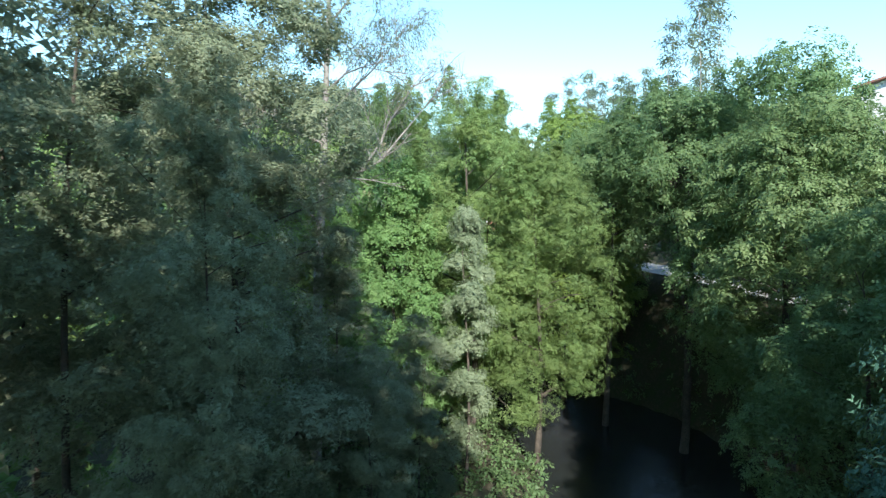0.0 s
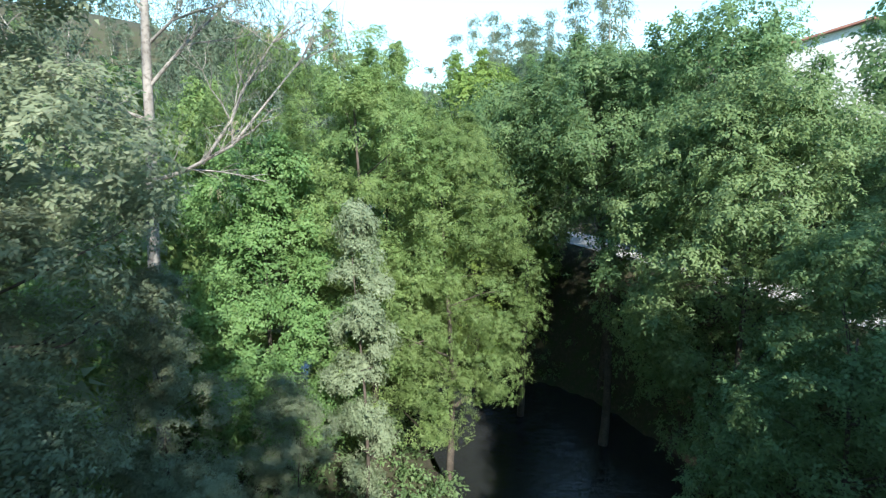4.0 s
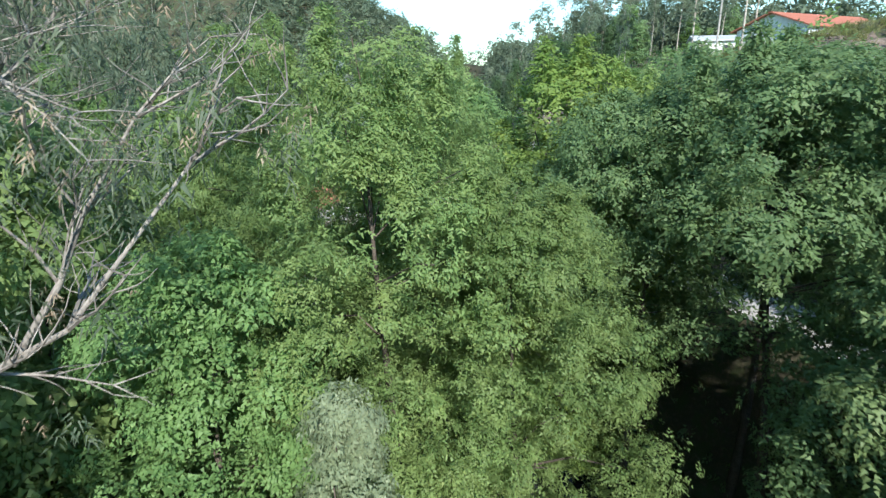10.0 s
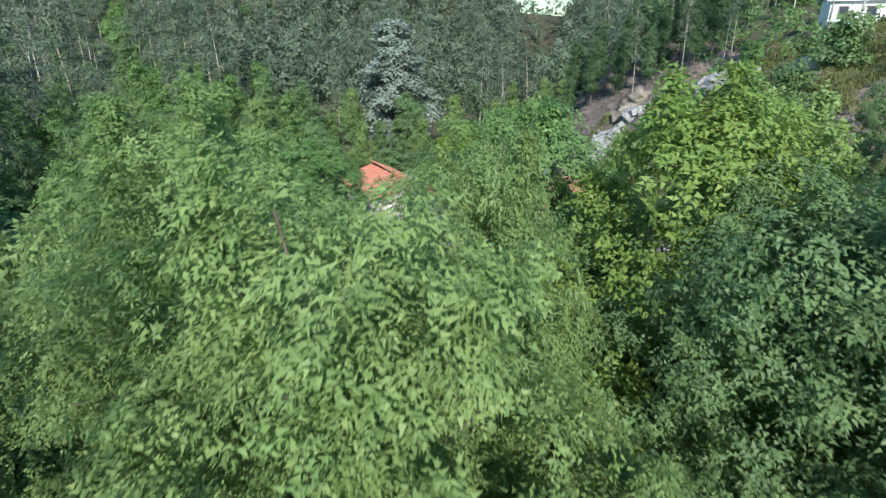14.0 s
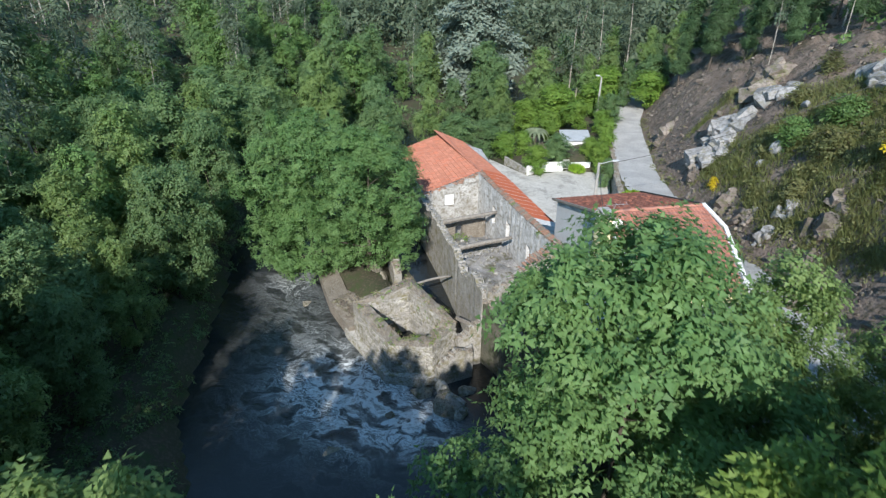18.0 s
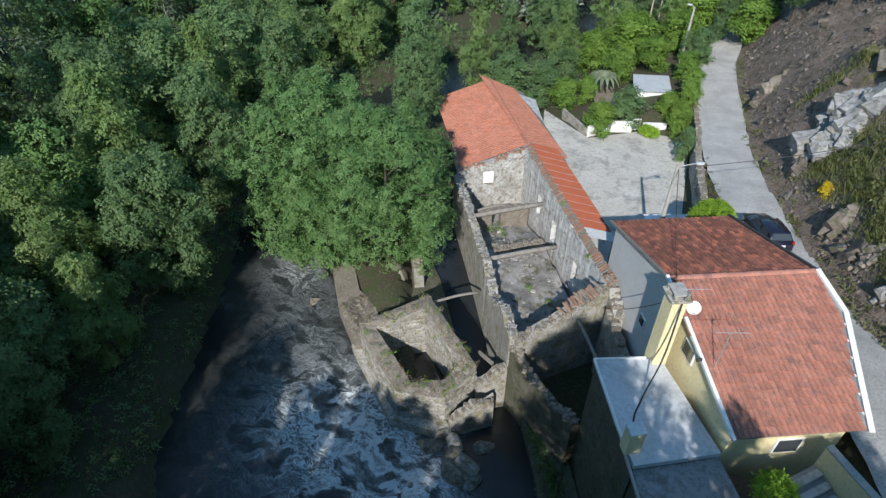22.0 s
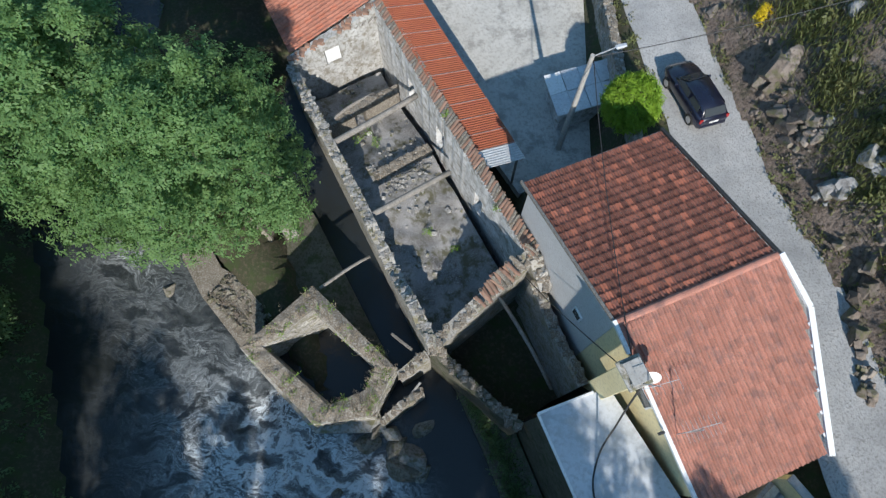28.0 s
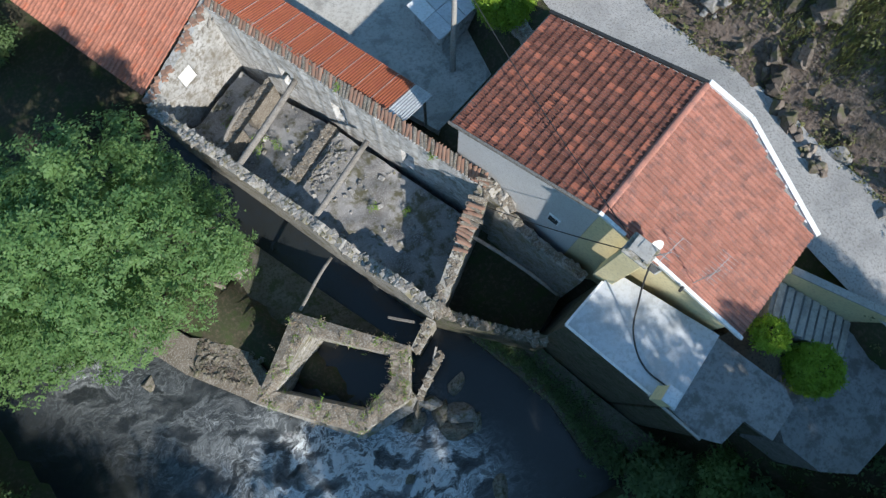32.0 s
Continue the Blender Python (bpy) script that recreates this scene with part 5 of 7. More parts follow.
# ---- terrace, patio and steps ----
M_SOIL = surface("bare_soil", (0.10, 0.075, 0.055), (0.17, 0.13, 0.10), (0.06, 0.045, 0.035), 0.9, 9, 0.95, 0.8, 0.04)
# Concrete colour darkened for the deep shade over patio, lower slab and steps.
M_PATIO = surface("shade_dark_concrete", (0.24, 0.245, 0.25), (0.32, 0.325, 0.33), (0.18, 0.18, 0.18), 0.6, 7, 0.85, 0.3, 0.01, stain=(0.15, 0.15, 0.145))


def make_terrace():
    ter = thing("terrace", "flat pale painted concrete terrace beside the house", "terrace", kind="structure")
    prism("slab", [(1.8, 64.62), (4.5, 65.7), (7.0, 61.75), (4.0, 60.05), (3.45, 61.0)], 8.95, [9.2] * 5, M_TERRACE, ter)
    prism("base_wall", [(1.88, 64.55), (4.4, 65.6), (6.9, 61.75), (4.02, 60.15), (3.5, 61.05)], -0.8, [8.95] * 5, M_MOSS_SHADE, ter, "dark mossy stone wall below the terrace")
    prism("base_wall", [(4.08, 60.0), (6.85, 61.6), (8.3, 58.9), (8.2, 58.3), (6.9, 57.6), (6.32, 58.65), (5.1, 58.3), (4.55, 58.85)], -0.8, [8.6] * 8, M_MOSS_SHADE, ter, "dark mossy stone wall below the terrace")
    prism("lower_slab", [(4.0, 60.05), (7.0, 61.75), (8.4, 58.95), (8.3, 58.2), (6.9, 57.5), (6.3, 58.55), (5.1, 58.2), (4.45, 58.75)], 8.6, [8.9] * 8, M_PATIO, ter, "older unpainted concrete floor")
    bar("parapet", (1.78, 64.6, 9.24), (3.45, 60.95, 9.24), 0.10, 0.10, M_WHITE, ter, "white-edged kerb")
    bar("parapet", (1.78, 64.6, 9.24), (3.9, 65.5, 9.24), 0.10, 0.08, M_WHITE, ter)
    bar("parapet", (3.45, 60.95, 9.05), (4.42, 58.7, 8.95), 0.10, 0.14, M_CONCRETE, ter)
    hatch = thing("roof_hatch", "small cream roof box with a glazed lid on the terrace", "skylight")
    part("box", box_bm(0.62, 0.5, 1.3, at(3.75, 60.75, 9.75, 30), 0.02), M_YELLOW, hatch)
    part("lid", box_bm(0.66, 0.54, 0.07, at(3.75, 60.75, 10.44, 30, 6), 0.01), M_ZINC, hatch)
    # black hose from the chimney over the terrace
    cu = bpy.data.curves.new("hose", "CURVE")
    cu.dimensions, cu.bevel_depth = "3D", 0.035
    sp = cu.splines.new("BEZIER")
    pts = [(4.5, 65.3, 12.9), (4.35, 64.3, 10.6), (3.9, 63.0, 9.27), (3.75, 61.9, 9.26), (4.15, 60.95, 9.28)]
    sp.bezier_points.add(len(pts) - 1)
    for p, q in zip(sp.bezier_points, pts):
        p.co, p.handle_left_type, p.handle_right_type = q, "AUTO", "AUTO"
    cu.materials.append(M_DARK)
    tagged(new("hose", cu), "black hose hanging from the chimney over the terrace", "hose")
    # patio, steps and the wall to the road
    pat = prism("patio", [(8.32, 58.15), (9.2, 59.4), (12.6, 60.2), (13.6, 56.5), (12.2, 55.3), (9.9, 54.6), (8.6, 55.3), (7.9, 56.8)], -0.8, [7.5] * 8, M_PATIO)
    tagged(pat, "bluish concrete patio below the steps, shade put into its colour", "patio", kind="structure")
    bed = prism("planting_bed", [(7.0, 61.6), (8.9, 61.6), (9.7, 60.2), (9.15, 59.35), (8.45, 58.95)], -0.8, [8.3, 8.3, 7.9, 7.8, 7.9], M_SOIL)
    tagged(bed, "bare brown soil bed below the end of the house", "soil bed", kind="structure")
    st = thing("steps", "weathered concrete steps down from the house to the patio", "stairs", kind="structure")
    a, d, n = Vector((9.85, 61.9, 0)), Vector((0.69, -0.72, 0)), Vector((0.72, 0.69, 0))
    for i in range(9):
        p = a + d * (0.44 * i)
        z = 8.95 - 0.165 * i
        part("step", box_bm(0.46, 1.75, z - 5.0, Matrix.Translation((p.x, p.y, (z + 5.0) / 2)) @ pose(0, 0, 0, 0, 0, -46.2), 0.02), M_PATIO, st)
        q = p + d * 0.07
        part("tread", box_bm(0.27, 1.69, 0.05, Matrix.Translation((q.x, q.y, z + 0.02)) @ pose(0, 0, 0, 0, 0, -46.2), 0.012), M_YARD, st)
    w = thing("road_wall", "cream painted retaining wall between the steps and the track", "wall", kind="structure")
    wall_a, wall_b = Vector((10.35, 62.75, 0)), Vector((13.35, 59.3, 0))
    prism("wall", [wall_a, wall_b, wall_b + n * 0.22, wall_a + n * 0.22], 6.0, [10.0, 9.6, 9.6, 10.0], M_YELLOW, w)
    bar("coping", wall_a + n * 0.11 + Vector((0, 0, 10.04)), wall_b + n * 0.11 + Vector((0, 0, 9.64)), 0.32, 0.08, M_CONCRETE, w)
    for x, y, r, top in ((10.2, 58.9, 0.95, 9.0), (8.85, 60.95, 0.58, 9.6)):
        trimmed("garden_bush", x, y, top, r, "round clipped green bush beside the steps")


def trimmed(name, x, y, top, r, label, tall=1.0, mat=None, base=None):
    """A clipped bush: a close dome of small leaves on a short stem."""
    rng = np.random.default_rng(int(abs(x * 37 + y * 11)))
    e = thing(name, label, "bush")
    n = int(2600 * r * r)
    v = rng.normal(size=(n, 3))
    v /= np.linalg.norm(v, axis=1)[:, None]
    v[:, 2] = np.abs(v[:, 2]) * 1.0 - 0.25 * (rng.random(n) < 0.4)
    p = np.column_stack([x + v[:, 0] * r, y + v[:, 1] * r, top - r * tall + v[:, 2] * r * tall, np.full(n, 0.10)])
    q, f = leaf_cloud(p, 3, 0.10, rng, 1.0, aspect=0.6)
    o = new("foliage", quick_mesh("foliage", q, f, mat or M_HEDGE))
    o.parent = e
    bm = bmesh.new()
    bmesh.ops.create_icosphere(bm, subdivisions=2, radius=0.9 * r, matrix=Matrix.Translation((x, y, top - r * tall)) @ Matrix.Diagonal((1, 1, tall, 1)))
    part("twig_core", bm, M_BARK, e)["kind"] = "stuff"
    low = base if base is not None else gz(x, y)
    part("stem", cyl_bm(0.09, 0.07, max(0.3, top - r - low + 0.2), 7, at(x, y, (top - r + low) / 2)), M_BARK, e)
    return e


make_terrace()


# ---- the mill ruin ----
def make_mill():
    rng = random.Random(3)
    mill = thing("mill_ruin", "roofless stone mill with crumbling plastered walls", "ruin")
    ew = jagged_wall("east_wall", (-6.4, 86.0), (1.9, 71.6), 0.55, -0.8, [7.2, 7.25, 7.3, 7.35, 7.4, 7.5, 7.7], M_PLASTER, mill, 1, 0.04, None, [(4.2, 5.0, 4.0, 5.7), (7.6, 8.4, 4.0, 5.7), (11.9, 12.7, 3.9, 5.6)], "plaster flaking off the stone, with window openings")
    d = (Vector((1.9, 71.6, 0)) - Vector((-6.4, 86.0, 0))).normalized()
    n = Vector((-d.y, d.x, 0))
    # coping of broken roof tiles along the east wall and the cross wall
    cop = []
    for _ in range(3):
        bm = bmesh.new()
        k = 6
        for yy, rr in ((-0.36, 0.085), (0.36, 0.105)):
            for i in range(k + 1):
                a = math.pi * i / k
                bm.verts.new((rr * math.cos(a), yy + rng.uniform(-0.05, 0.05), rr * 0.8 * math.sin(a)))
        bm.verts.ensure_lookup_table()
        for i in range(k):
            bm.faces.new([bm.verts[q] for q in (i, i + 1, k + i + 2, k + i + 1)])
        me = bpy.data.meshes.new("coping_tile")
        bm.to_mesh(me)
        bm.free()
        me.materials.append(M_BRICKRED if len(cop) else M_CAP)
        cop.append(me)
    for i in range(82):
        t = (i + 0.5) / 82
        p = Vector((-6.4, 86.0, 0)).lerp(Vector((1.9, 71.6, 0)), t)
        o = new("coping_tile", rng.choice(cop))
        o.parent = ew
        o.matrix_basis = Matrix.Translation((p.x, p.y, float(np.interp(t, [0, 0.5, 1], [7.27, 7.38, 7.75])) + rng.uniform(-0.02, 0.03))) @ pose(0, 0, 0, rng.uniform(-5, 5), rng.uniform(-8, 8), -31 + rng.uniform(-9, 9))
    cw = jagged_wall("cross_wall", (-2.4, 67.7), (1.9, 71.6), 0.6, -0.8, [5.6, 6.0, 6.6, 7.2, 7.75], M_MORTAR, mill, 2, 0.16, M_CAP, (), "rubble stone cross wall with broken tiles on top")
    for i in range(26):
        t = 0.45 + 0.55 * rng.random()
        p = Vector((-2.4, 67.7, 0)).lerp(Vector((1.9, 71.6, 0)), t)
        o = new("coping_tile", rng.choice(cop[:2]))
        o.parent = cw
        o.matrix_basis = Matrix.Translation((p.x + rng.uniform(-0.15, 0.15), p.y + rng.uniform(-0.15, 0.15), 6.1 + 1.75 * (t - 0.25) / 0.75 + 0.25)) @ pose(0, 0, 0, rng.uniform(-9, 9), rng.uniform(-9, 9), 42 + rng.uniform(-14, 14))
    jagged_wall("west_wall", (-11.2, 83.0), (-2.4, 67.7), 0.55, -0.6, [5.3, 5.4, 5.5, 5.5, 5.3, 5.5, 4.6, 5.9, 5.6], M_MORTAR, mill, 3, 0.13, M_RUBBLE, (), "grey rubble stone wall with a ragged top")
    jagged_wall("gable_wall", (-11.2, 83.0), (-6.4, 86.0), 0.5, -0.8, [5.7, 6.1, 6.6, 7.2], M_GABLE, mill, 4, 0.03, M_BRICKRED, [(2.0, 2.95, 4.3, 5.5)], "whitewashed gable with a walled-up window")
    bar("window_fill", (-9.45, 84.1, 4.9), (-8.7, 84.55, 4.9), 0.3, 1.1, M_WHITE, mill, "whitewashed blocked window")
    jagged_wall("south_wall", (-2.4, 67.7), (1.7, 64.3), 0.5, -0.8, [5.2, 4.5, 4.3, 4.4, 5.0], M_MOSS_SHADE, mill, 5, 0.12, M_CAP, (), "low stone wall overgrown with ferns")
    jagged_wall("inner_wall", (-9.0, 80.0), (-5.3, 82.6), 0.45, -0.8, [4.1, 4.3, 4.2], M_CAP, mill, 6, 0.12, M_CAP, [(1.6, 2.3, 0.6, 3.9)])
    jagged_wall("inner_wall", (-6.1, 77.1), (-3.2, 79.0), 0.55, -0.8, [3.9, 3.9, 4.0], M_CAP, mill, 7, 0.12, M_CAP)
    jagged_wall("ledge_wall", (1.9, 71.6), (2.6, 70.2), 0.6, -0.8, [7.7, 7.0], M_MORTAR, mill, 8, 0.2, M_CAP)
    jagged_wall("ledge_wall", (2.1, 70.6), (4.2, 66.1), 0.5, -0.8, [6.9, 6.4, 6.2, 6.6], M_MORTAR, mill, 9, 0.15, M_CAP)
    # floors: rubble heaps as one uneven sheet
    vs, fs = [], []
    o0, e1, e2 = Vector((-10.6, 82.4, 0)), Vector((8.1, -14.1, 0)), Vector((4.0, 2.5, 0))
    nu, nv = 70, 22
    for i in range(nu + 1):
        for j in range(nv + 1):
            p = o0 + e1 * (i / nu) + e2 * (j / nv)
            h = 2.5 + 1.1 * float(step(0.15, 0.45, i / nu)) + 0.24 * noise.noise((p.x * 0.7, p.y * 0.7, 3)) + 0.09 * noise.noise((p.x * 2.3, p.y * 2.3, 5))
            vs.append((p.x, p.y, h))
    for i in range(nu):
        for j in range(nv):
            a = i * (nv + 1) + j
            fs.append((a, a + 1, a + nv + 2, a + nv + 1))
    obj("rubble_floor", vs, fs, M_FLOOR, mill, "grey-brown earth and fallen plaster", smooth=True)
    prism("south_room_floor", [(-2.2, 67.9), (1.7, 71.3), (4.2, 66.2), (1.8, 64.6)], -0.8, [1.6, 1.8, 1.8, 1.6], M_GROUND, mill, "dark overgrown earth floor")
    # beams
    for k, (a, b, r) in enumerate([((-8.5, 77.95, 5.35), (-4.0, 81.25, 5.45), 0.17), ((-6.15, 74.1, 5.2), (-1.95, 76.6, 5.45), 0.16), ((-8.4, 70.75, 3.65), (-5.9, 72.4, 3.7), 0.09),
                                   ((0.5, 70.1, 6.0), (3.05, 66.0, 5.1), 0.09), ((-8.6, 80.2, 4.3), (-6.6, 82.2, 4.2), 0.10)]):
        a, b = Vector(a), Vector(b)
        side = (b - a).normalized().cross(Vector((0, 0, 1)))
        pts = [a.lerp(b, t) + side * 0.10 * math.sin(3.0 * t + k) + Vector((0, 0, 0.08 * math.sin(math.pi * t))) for t in np.linspace(0, 1, 7)]
        v, f = tube(pts, [r * (1.05 - 0.2 * abs(t - 0.4)) for t in np.linspace(0, 1, 7)], 8)
        tagged(obj("roof_beam", v, f, M_WOOD, smooth=True), "weathered grey roof beam left across the open mill", "beam", "mill beams")
    for i in range(4):
        p = Vector((-7.6 + 0.35 * i, 84.9 + 0.12 * i, 6.2 + 0.1 * i))
        bar("rafter_stub", p, p + Vector((0.55, 1.0 - 0.15 * i, 0.35)), 0.07, 0.07, M_WOOD, mill)
    # fallen stones on the rubble
    meshes = stone_meshes(M_RUBBLE, 9)
    for i in range(260):
        heap = i < 190
        u, v = (rng.gauss(0.44, 0.055), rng.uniform(0.3, 0.95)) if heap else (rng.random(), rng.random())
        p = o0 + e1 * u + e2 * v
        h = 2.5 + 1.1 * float(step(0.15, 0.45, u)) + 0.24 * noise.noise((p.x * 0.7, p.y * 0.7, 3))
        o = new("fallen_stone", rng.choice(meshes))
        o.parent = mill
        s = rng.uniform(0.06, 0.17) if heap else rng.uniform(0.08, 0.24)
        o.matrix_basis = pose(p.x, p.y, h + 0.03, rng.uniform(-30, 30), rng.uniform(-30, 30), rng.uniform(0, 360)) @ Matrix.Diagonal((s * 1.5, s, s * 0.7, 1))


make_mill()


# ---- the river tower and its footing ----
TW = [(-8.55, 70.6), (-4.25, 66.9), (-5.25, 64.6), (-8.0, 64.1), (-11.9, 67.5)]
TI = [(-8.35, 69.35), (-5.2, 66.9), (-5.65, 65.8), (-7.4, 65.0), (-10.85, 67.6)]


def make_tower():
    rng = random.Random(7)
    tower = thing("river_tower", "low roofless rubble stone tower standing in the river", "tower")
    tops = [4.3, 3.6, 3.0, 2.9, 3.5]
    meshes = stone_meshes(M_STONE, 4)
    for i in range(5):
        j = (i + 1) % 5
        k = 14
        vs, fs = [], []
        for s in range(k + 1):
            t = s / k
            po, pi_ = Vector((*TW[i], 0)).lerp(Vector((*TW[j], 0)), t), Vector((*TI[i], 0)).lerp(Vector((*TI[j], 0)), t)
            h = tops[i] + (tops[j] - tops[i]) * t
            for p, z in ((po, -0.8), (po, h + rng.uniform(-0.06, 0.06)), (po.lerp(pi_, 0.5), h + rng.uniform(0.0, 0.14)), (pi_, h + rng.uniform(-0.06, 0.06)), (pi_, -0.8)):
                vs.append((p.x, p.y, z))
        for s in range(k):
            for q in range(4):
                a = s * 5 + q
                fs.append((a, a + 5, a + 6, a + 1))
        wall = obj("wall", vs, fs, M_MORTAR, tower, "mortared rubble wall")
        top = obj("wall_top", [(v[0], v[1], v[2] + 0.012) for n_, v in enumerate(vs) if n_ % 5 in (1, 2, 3)], [(s * 3 + q, s * 3 + 3 + q, s * 3 + 4 + q, s * 3 + 1 + q) for s in range(k) for q in (0, 1)], M_CAP, wall, "brown withered moss on the wall top")
        if i in (1, 2, 3):
            face_stones(wall, TW[i], TW[j], 0.7, min(tops[i], tops[j]) - 0.05, meshes, rng, (0.46, 0.22), 0.10, 0.95, 1)
        if i == 0:
            inner = TI[j], TI[i]
            face_stones(wall, *inner, 1.2, 3.4, meshes, rng, (0.5, 0.26), 0.10, 0.8, 1)
        if i == 4:
            face_stones(wall, TI[i], TI[j], 1.0, 3.4, meshes, rng, (0.5, 0.26), 0.10, 0.8, -1)
    floor = prism("tower_floor", TI, -0.8, [0.4] * 5, M_WATER, tower, "dark still water")
    # withered grass and ferns on the tops
    nr = np.random.default_rng(5)
    spots = []
    for i in range(5):
        j = (i + 1) % 5
        for _ in range(80):
            t, w = nr.random(), nr.random()
            a, b = np.array(TW[i]) + (np.array(TI[i]) - TW[i]) * w, np.array(TW[j]) + (np.array(TI[j]) - TW[j]) * w
            p = a + (b - a) * t
            spots.append((p[0], p[1], tops[i] + (tops[j] - tops[i]) * t + 0.12, 0.17))
    v, f = leaf_cloud(spots[::2], 22, 0.13, nr, 0.7, aspect=0.2)
    o = new("withered_grass", quick_mesh("withered_grass", v, f, M_DRY))
    o.parent = tower
    o["kind"] = "stuff"
    v, f = leaf_cloud([s for s in spots[1::2] if nr.random() < 0.4] + [(-6.9, 68.1, 3.3, 0.35), (-6.4, 67.7, 3.0, 0.3), (-7.3, 68.4, 3.4, 0.25)], 26, 0.13, nr, 0.8, aspect=0.4)
    o = new("fern_growth", quick_mesh("fern_growth", v, f, M_CITRUS))
    o.parent = tower
    o["kind"] = "stuff"
    # footing, weir wall and the sluice walls of the mill race
    foot = thing("river_wall", "mossy stone footing and weir wall along the river", "wall", kind="structure")
    prism("footing", [(-8.3, 63.75), (-12.5, 67.5), (-13.0, 68.0), (-11.8, 68.0), (-8.0, 64.4), (-5.1, 64.9), (-4.6, 64.0)], -0.9, [0.75] * 7, M_STONE, foot)
    prism("weir_wall", [(-12.45, 67.6), (-15.4, 70.6), (-14.6, 72.3), (-12.6, 71.3), (-11.4, 68.6)], -0.9, [1.1, 1.1, 1.2, 1.3, 1.3], M_CAP, foot)
    prism("weir_wall", [(-15.4, 70.6), (-18.2, 74.5), (-17.0, 75.6), (-14.6, 72.3)], -0.9, [1.1, 1.0, 1.1, 1.2], M_CAP, foot)
    jagged_wall("race_wall", (-10.9, 74.4), (-12.6, 77.5), 0.7, -0.6, [2.2, 2.9, 2.6], M_MORTAR, foot, 21, 0.2, M_CAP)
    jagged_wall("race_wall", (-4.1, 66.6), (-2.7, 67.6), 0.5, -0.6, [2.5, 3.6], M_MORTAR, foot, 22, 0.15, M_CAP)
    jagged_wall("race_wall", (-4.9, 64.4), (-2.9, 66.0), 0.35, -0.6, [1.4, 2.6, 2.2], M_MORTAR, foot, 23, 0.15, M_CAP)
    prism("race_floor", [(-12.9, 71.0), (-8.5, 70.75), (-4.6, 67.4), (-6.4, 70.2), (-9.8, 75.8), (-12.4, 79.0)], -0.9, [0.9, 0.8, 0.7, 0.6, 0.7, 0.9], M_MOSS_SHADE, foot, "mossy stones between the tower and the mill race, coloured dark for shade")
    prism("pool_bank", [(-1.2, 66.35), (1.9, 64.3), (3.4, 61.0), (5.2, 57.5), (3.2, 56.3), (1.7, 58.3), (1.25, 61.3), (0.3, 63.4)], -0.9, [0.8, 1.2, 1.1, 0.9, 0.4, 0.3, 0.35, 0.4], M_MOSS_SHADE, foot, "damp mossy bank below the terrace")
    bar("sluice_plank", (-4.6, 68.7, 2.6), (-3.5, 67.9, 2.9), 0.12, 0.3, M_WOOD, foot)
    bar("sluice_plank", (-3.9, 65.2, 2.0), (-3.0, 66.4, 2.2), 0.10, 0.25, M_CONCRETE, foot)


make_tower()


M_RIVERROCK = surface("river_rock", (0.17, 0.15, 0.12), (0.31, 0.285, 0.24), (0.09, 0.08, 0.06), 1.3, 6, 0.85, 0.9, 0.06, stain=(0.10, 0.10, 0.05))


def boulder(name, x, y, z, sx, sy, sz, turn, seed, mat, label, sub=3, group="", parent=None):
    rng = random.Random(seed)
    bm = bmesh.new()
    bmesh.ops.create_icosphere(bm, subdivisions=sub, radius=1.0)
    cuts = [(Vector((rng.uniform(-1, 1), rng.uniform(-1, 1), rng.uniform(-0.6, 1))).normalized(), rng.uniform(0.42, 0.8)) for _ in range(10)]
    for v in bm.verts:
        for n, h in cuts:
            over = v.co.dot(n) - h
            if over > 0:
                v.co -= n * over
        v.co *= 1 + 0.07 * noise.noise(v.co * 2.3 + Vector((seed, 0, 0)))
    bm.transform(pose(x, y, z, 0, 0, turn) @ Matrix.Diagonal((sx, sy, sz, 1)))
    o = part(name, bm, mat, parent)
    return tagged(o, label, "rock", group) if parent is None else o


for k, (x, y, z, a, b, c) in enumerate([(-5.6, 63.4, 0.1, 1.0, 0.6, 0.6), (-4.1, 63.3, 0.25, 0.9, 0.8, 0.75), (-3.7, 62.2, 0.1, 0.8, 1.3, 0.9), (-2.9, 64.2, 0.0, 0.5, 0.9, 0.5), (-6.9, 61.0, -0.1, 0.45, 0.35, 0.5), (-5.2, 64.1, 0.5, 0.7, 0.4, 0.5),
                                        (-9.9, 66.0, 0.1, 0.5, 0.4, 0.5), (-17.8, 71.2, 0.0, 0.5, 0.5, 0.35), (-9.2, 57.6, -0.1, 1.0, 0.7, 0.4), (-3.0, 58.5, -0.1, 0.9, 0.6, 0.4), (-13.0, 75.0, 1.6, 0.9, 0.6, 0.9), (-12.2, 74.2, 1.5, 0.6, 0.8, 0.7)]):
    boulder("river_rock", x, y, z, a, b, c, k * 47, k + 60, M_RIVERROCK, "pale brown cracked river rock", 3, "river rocks")


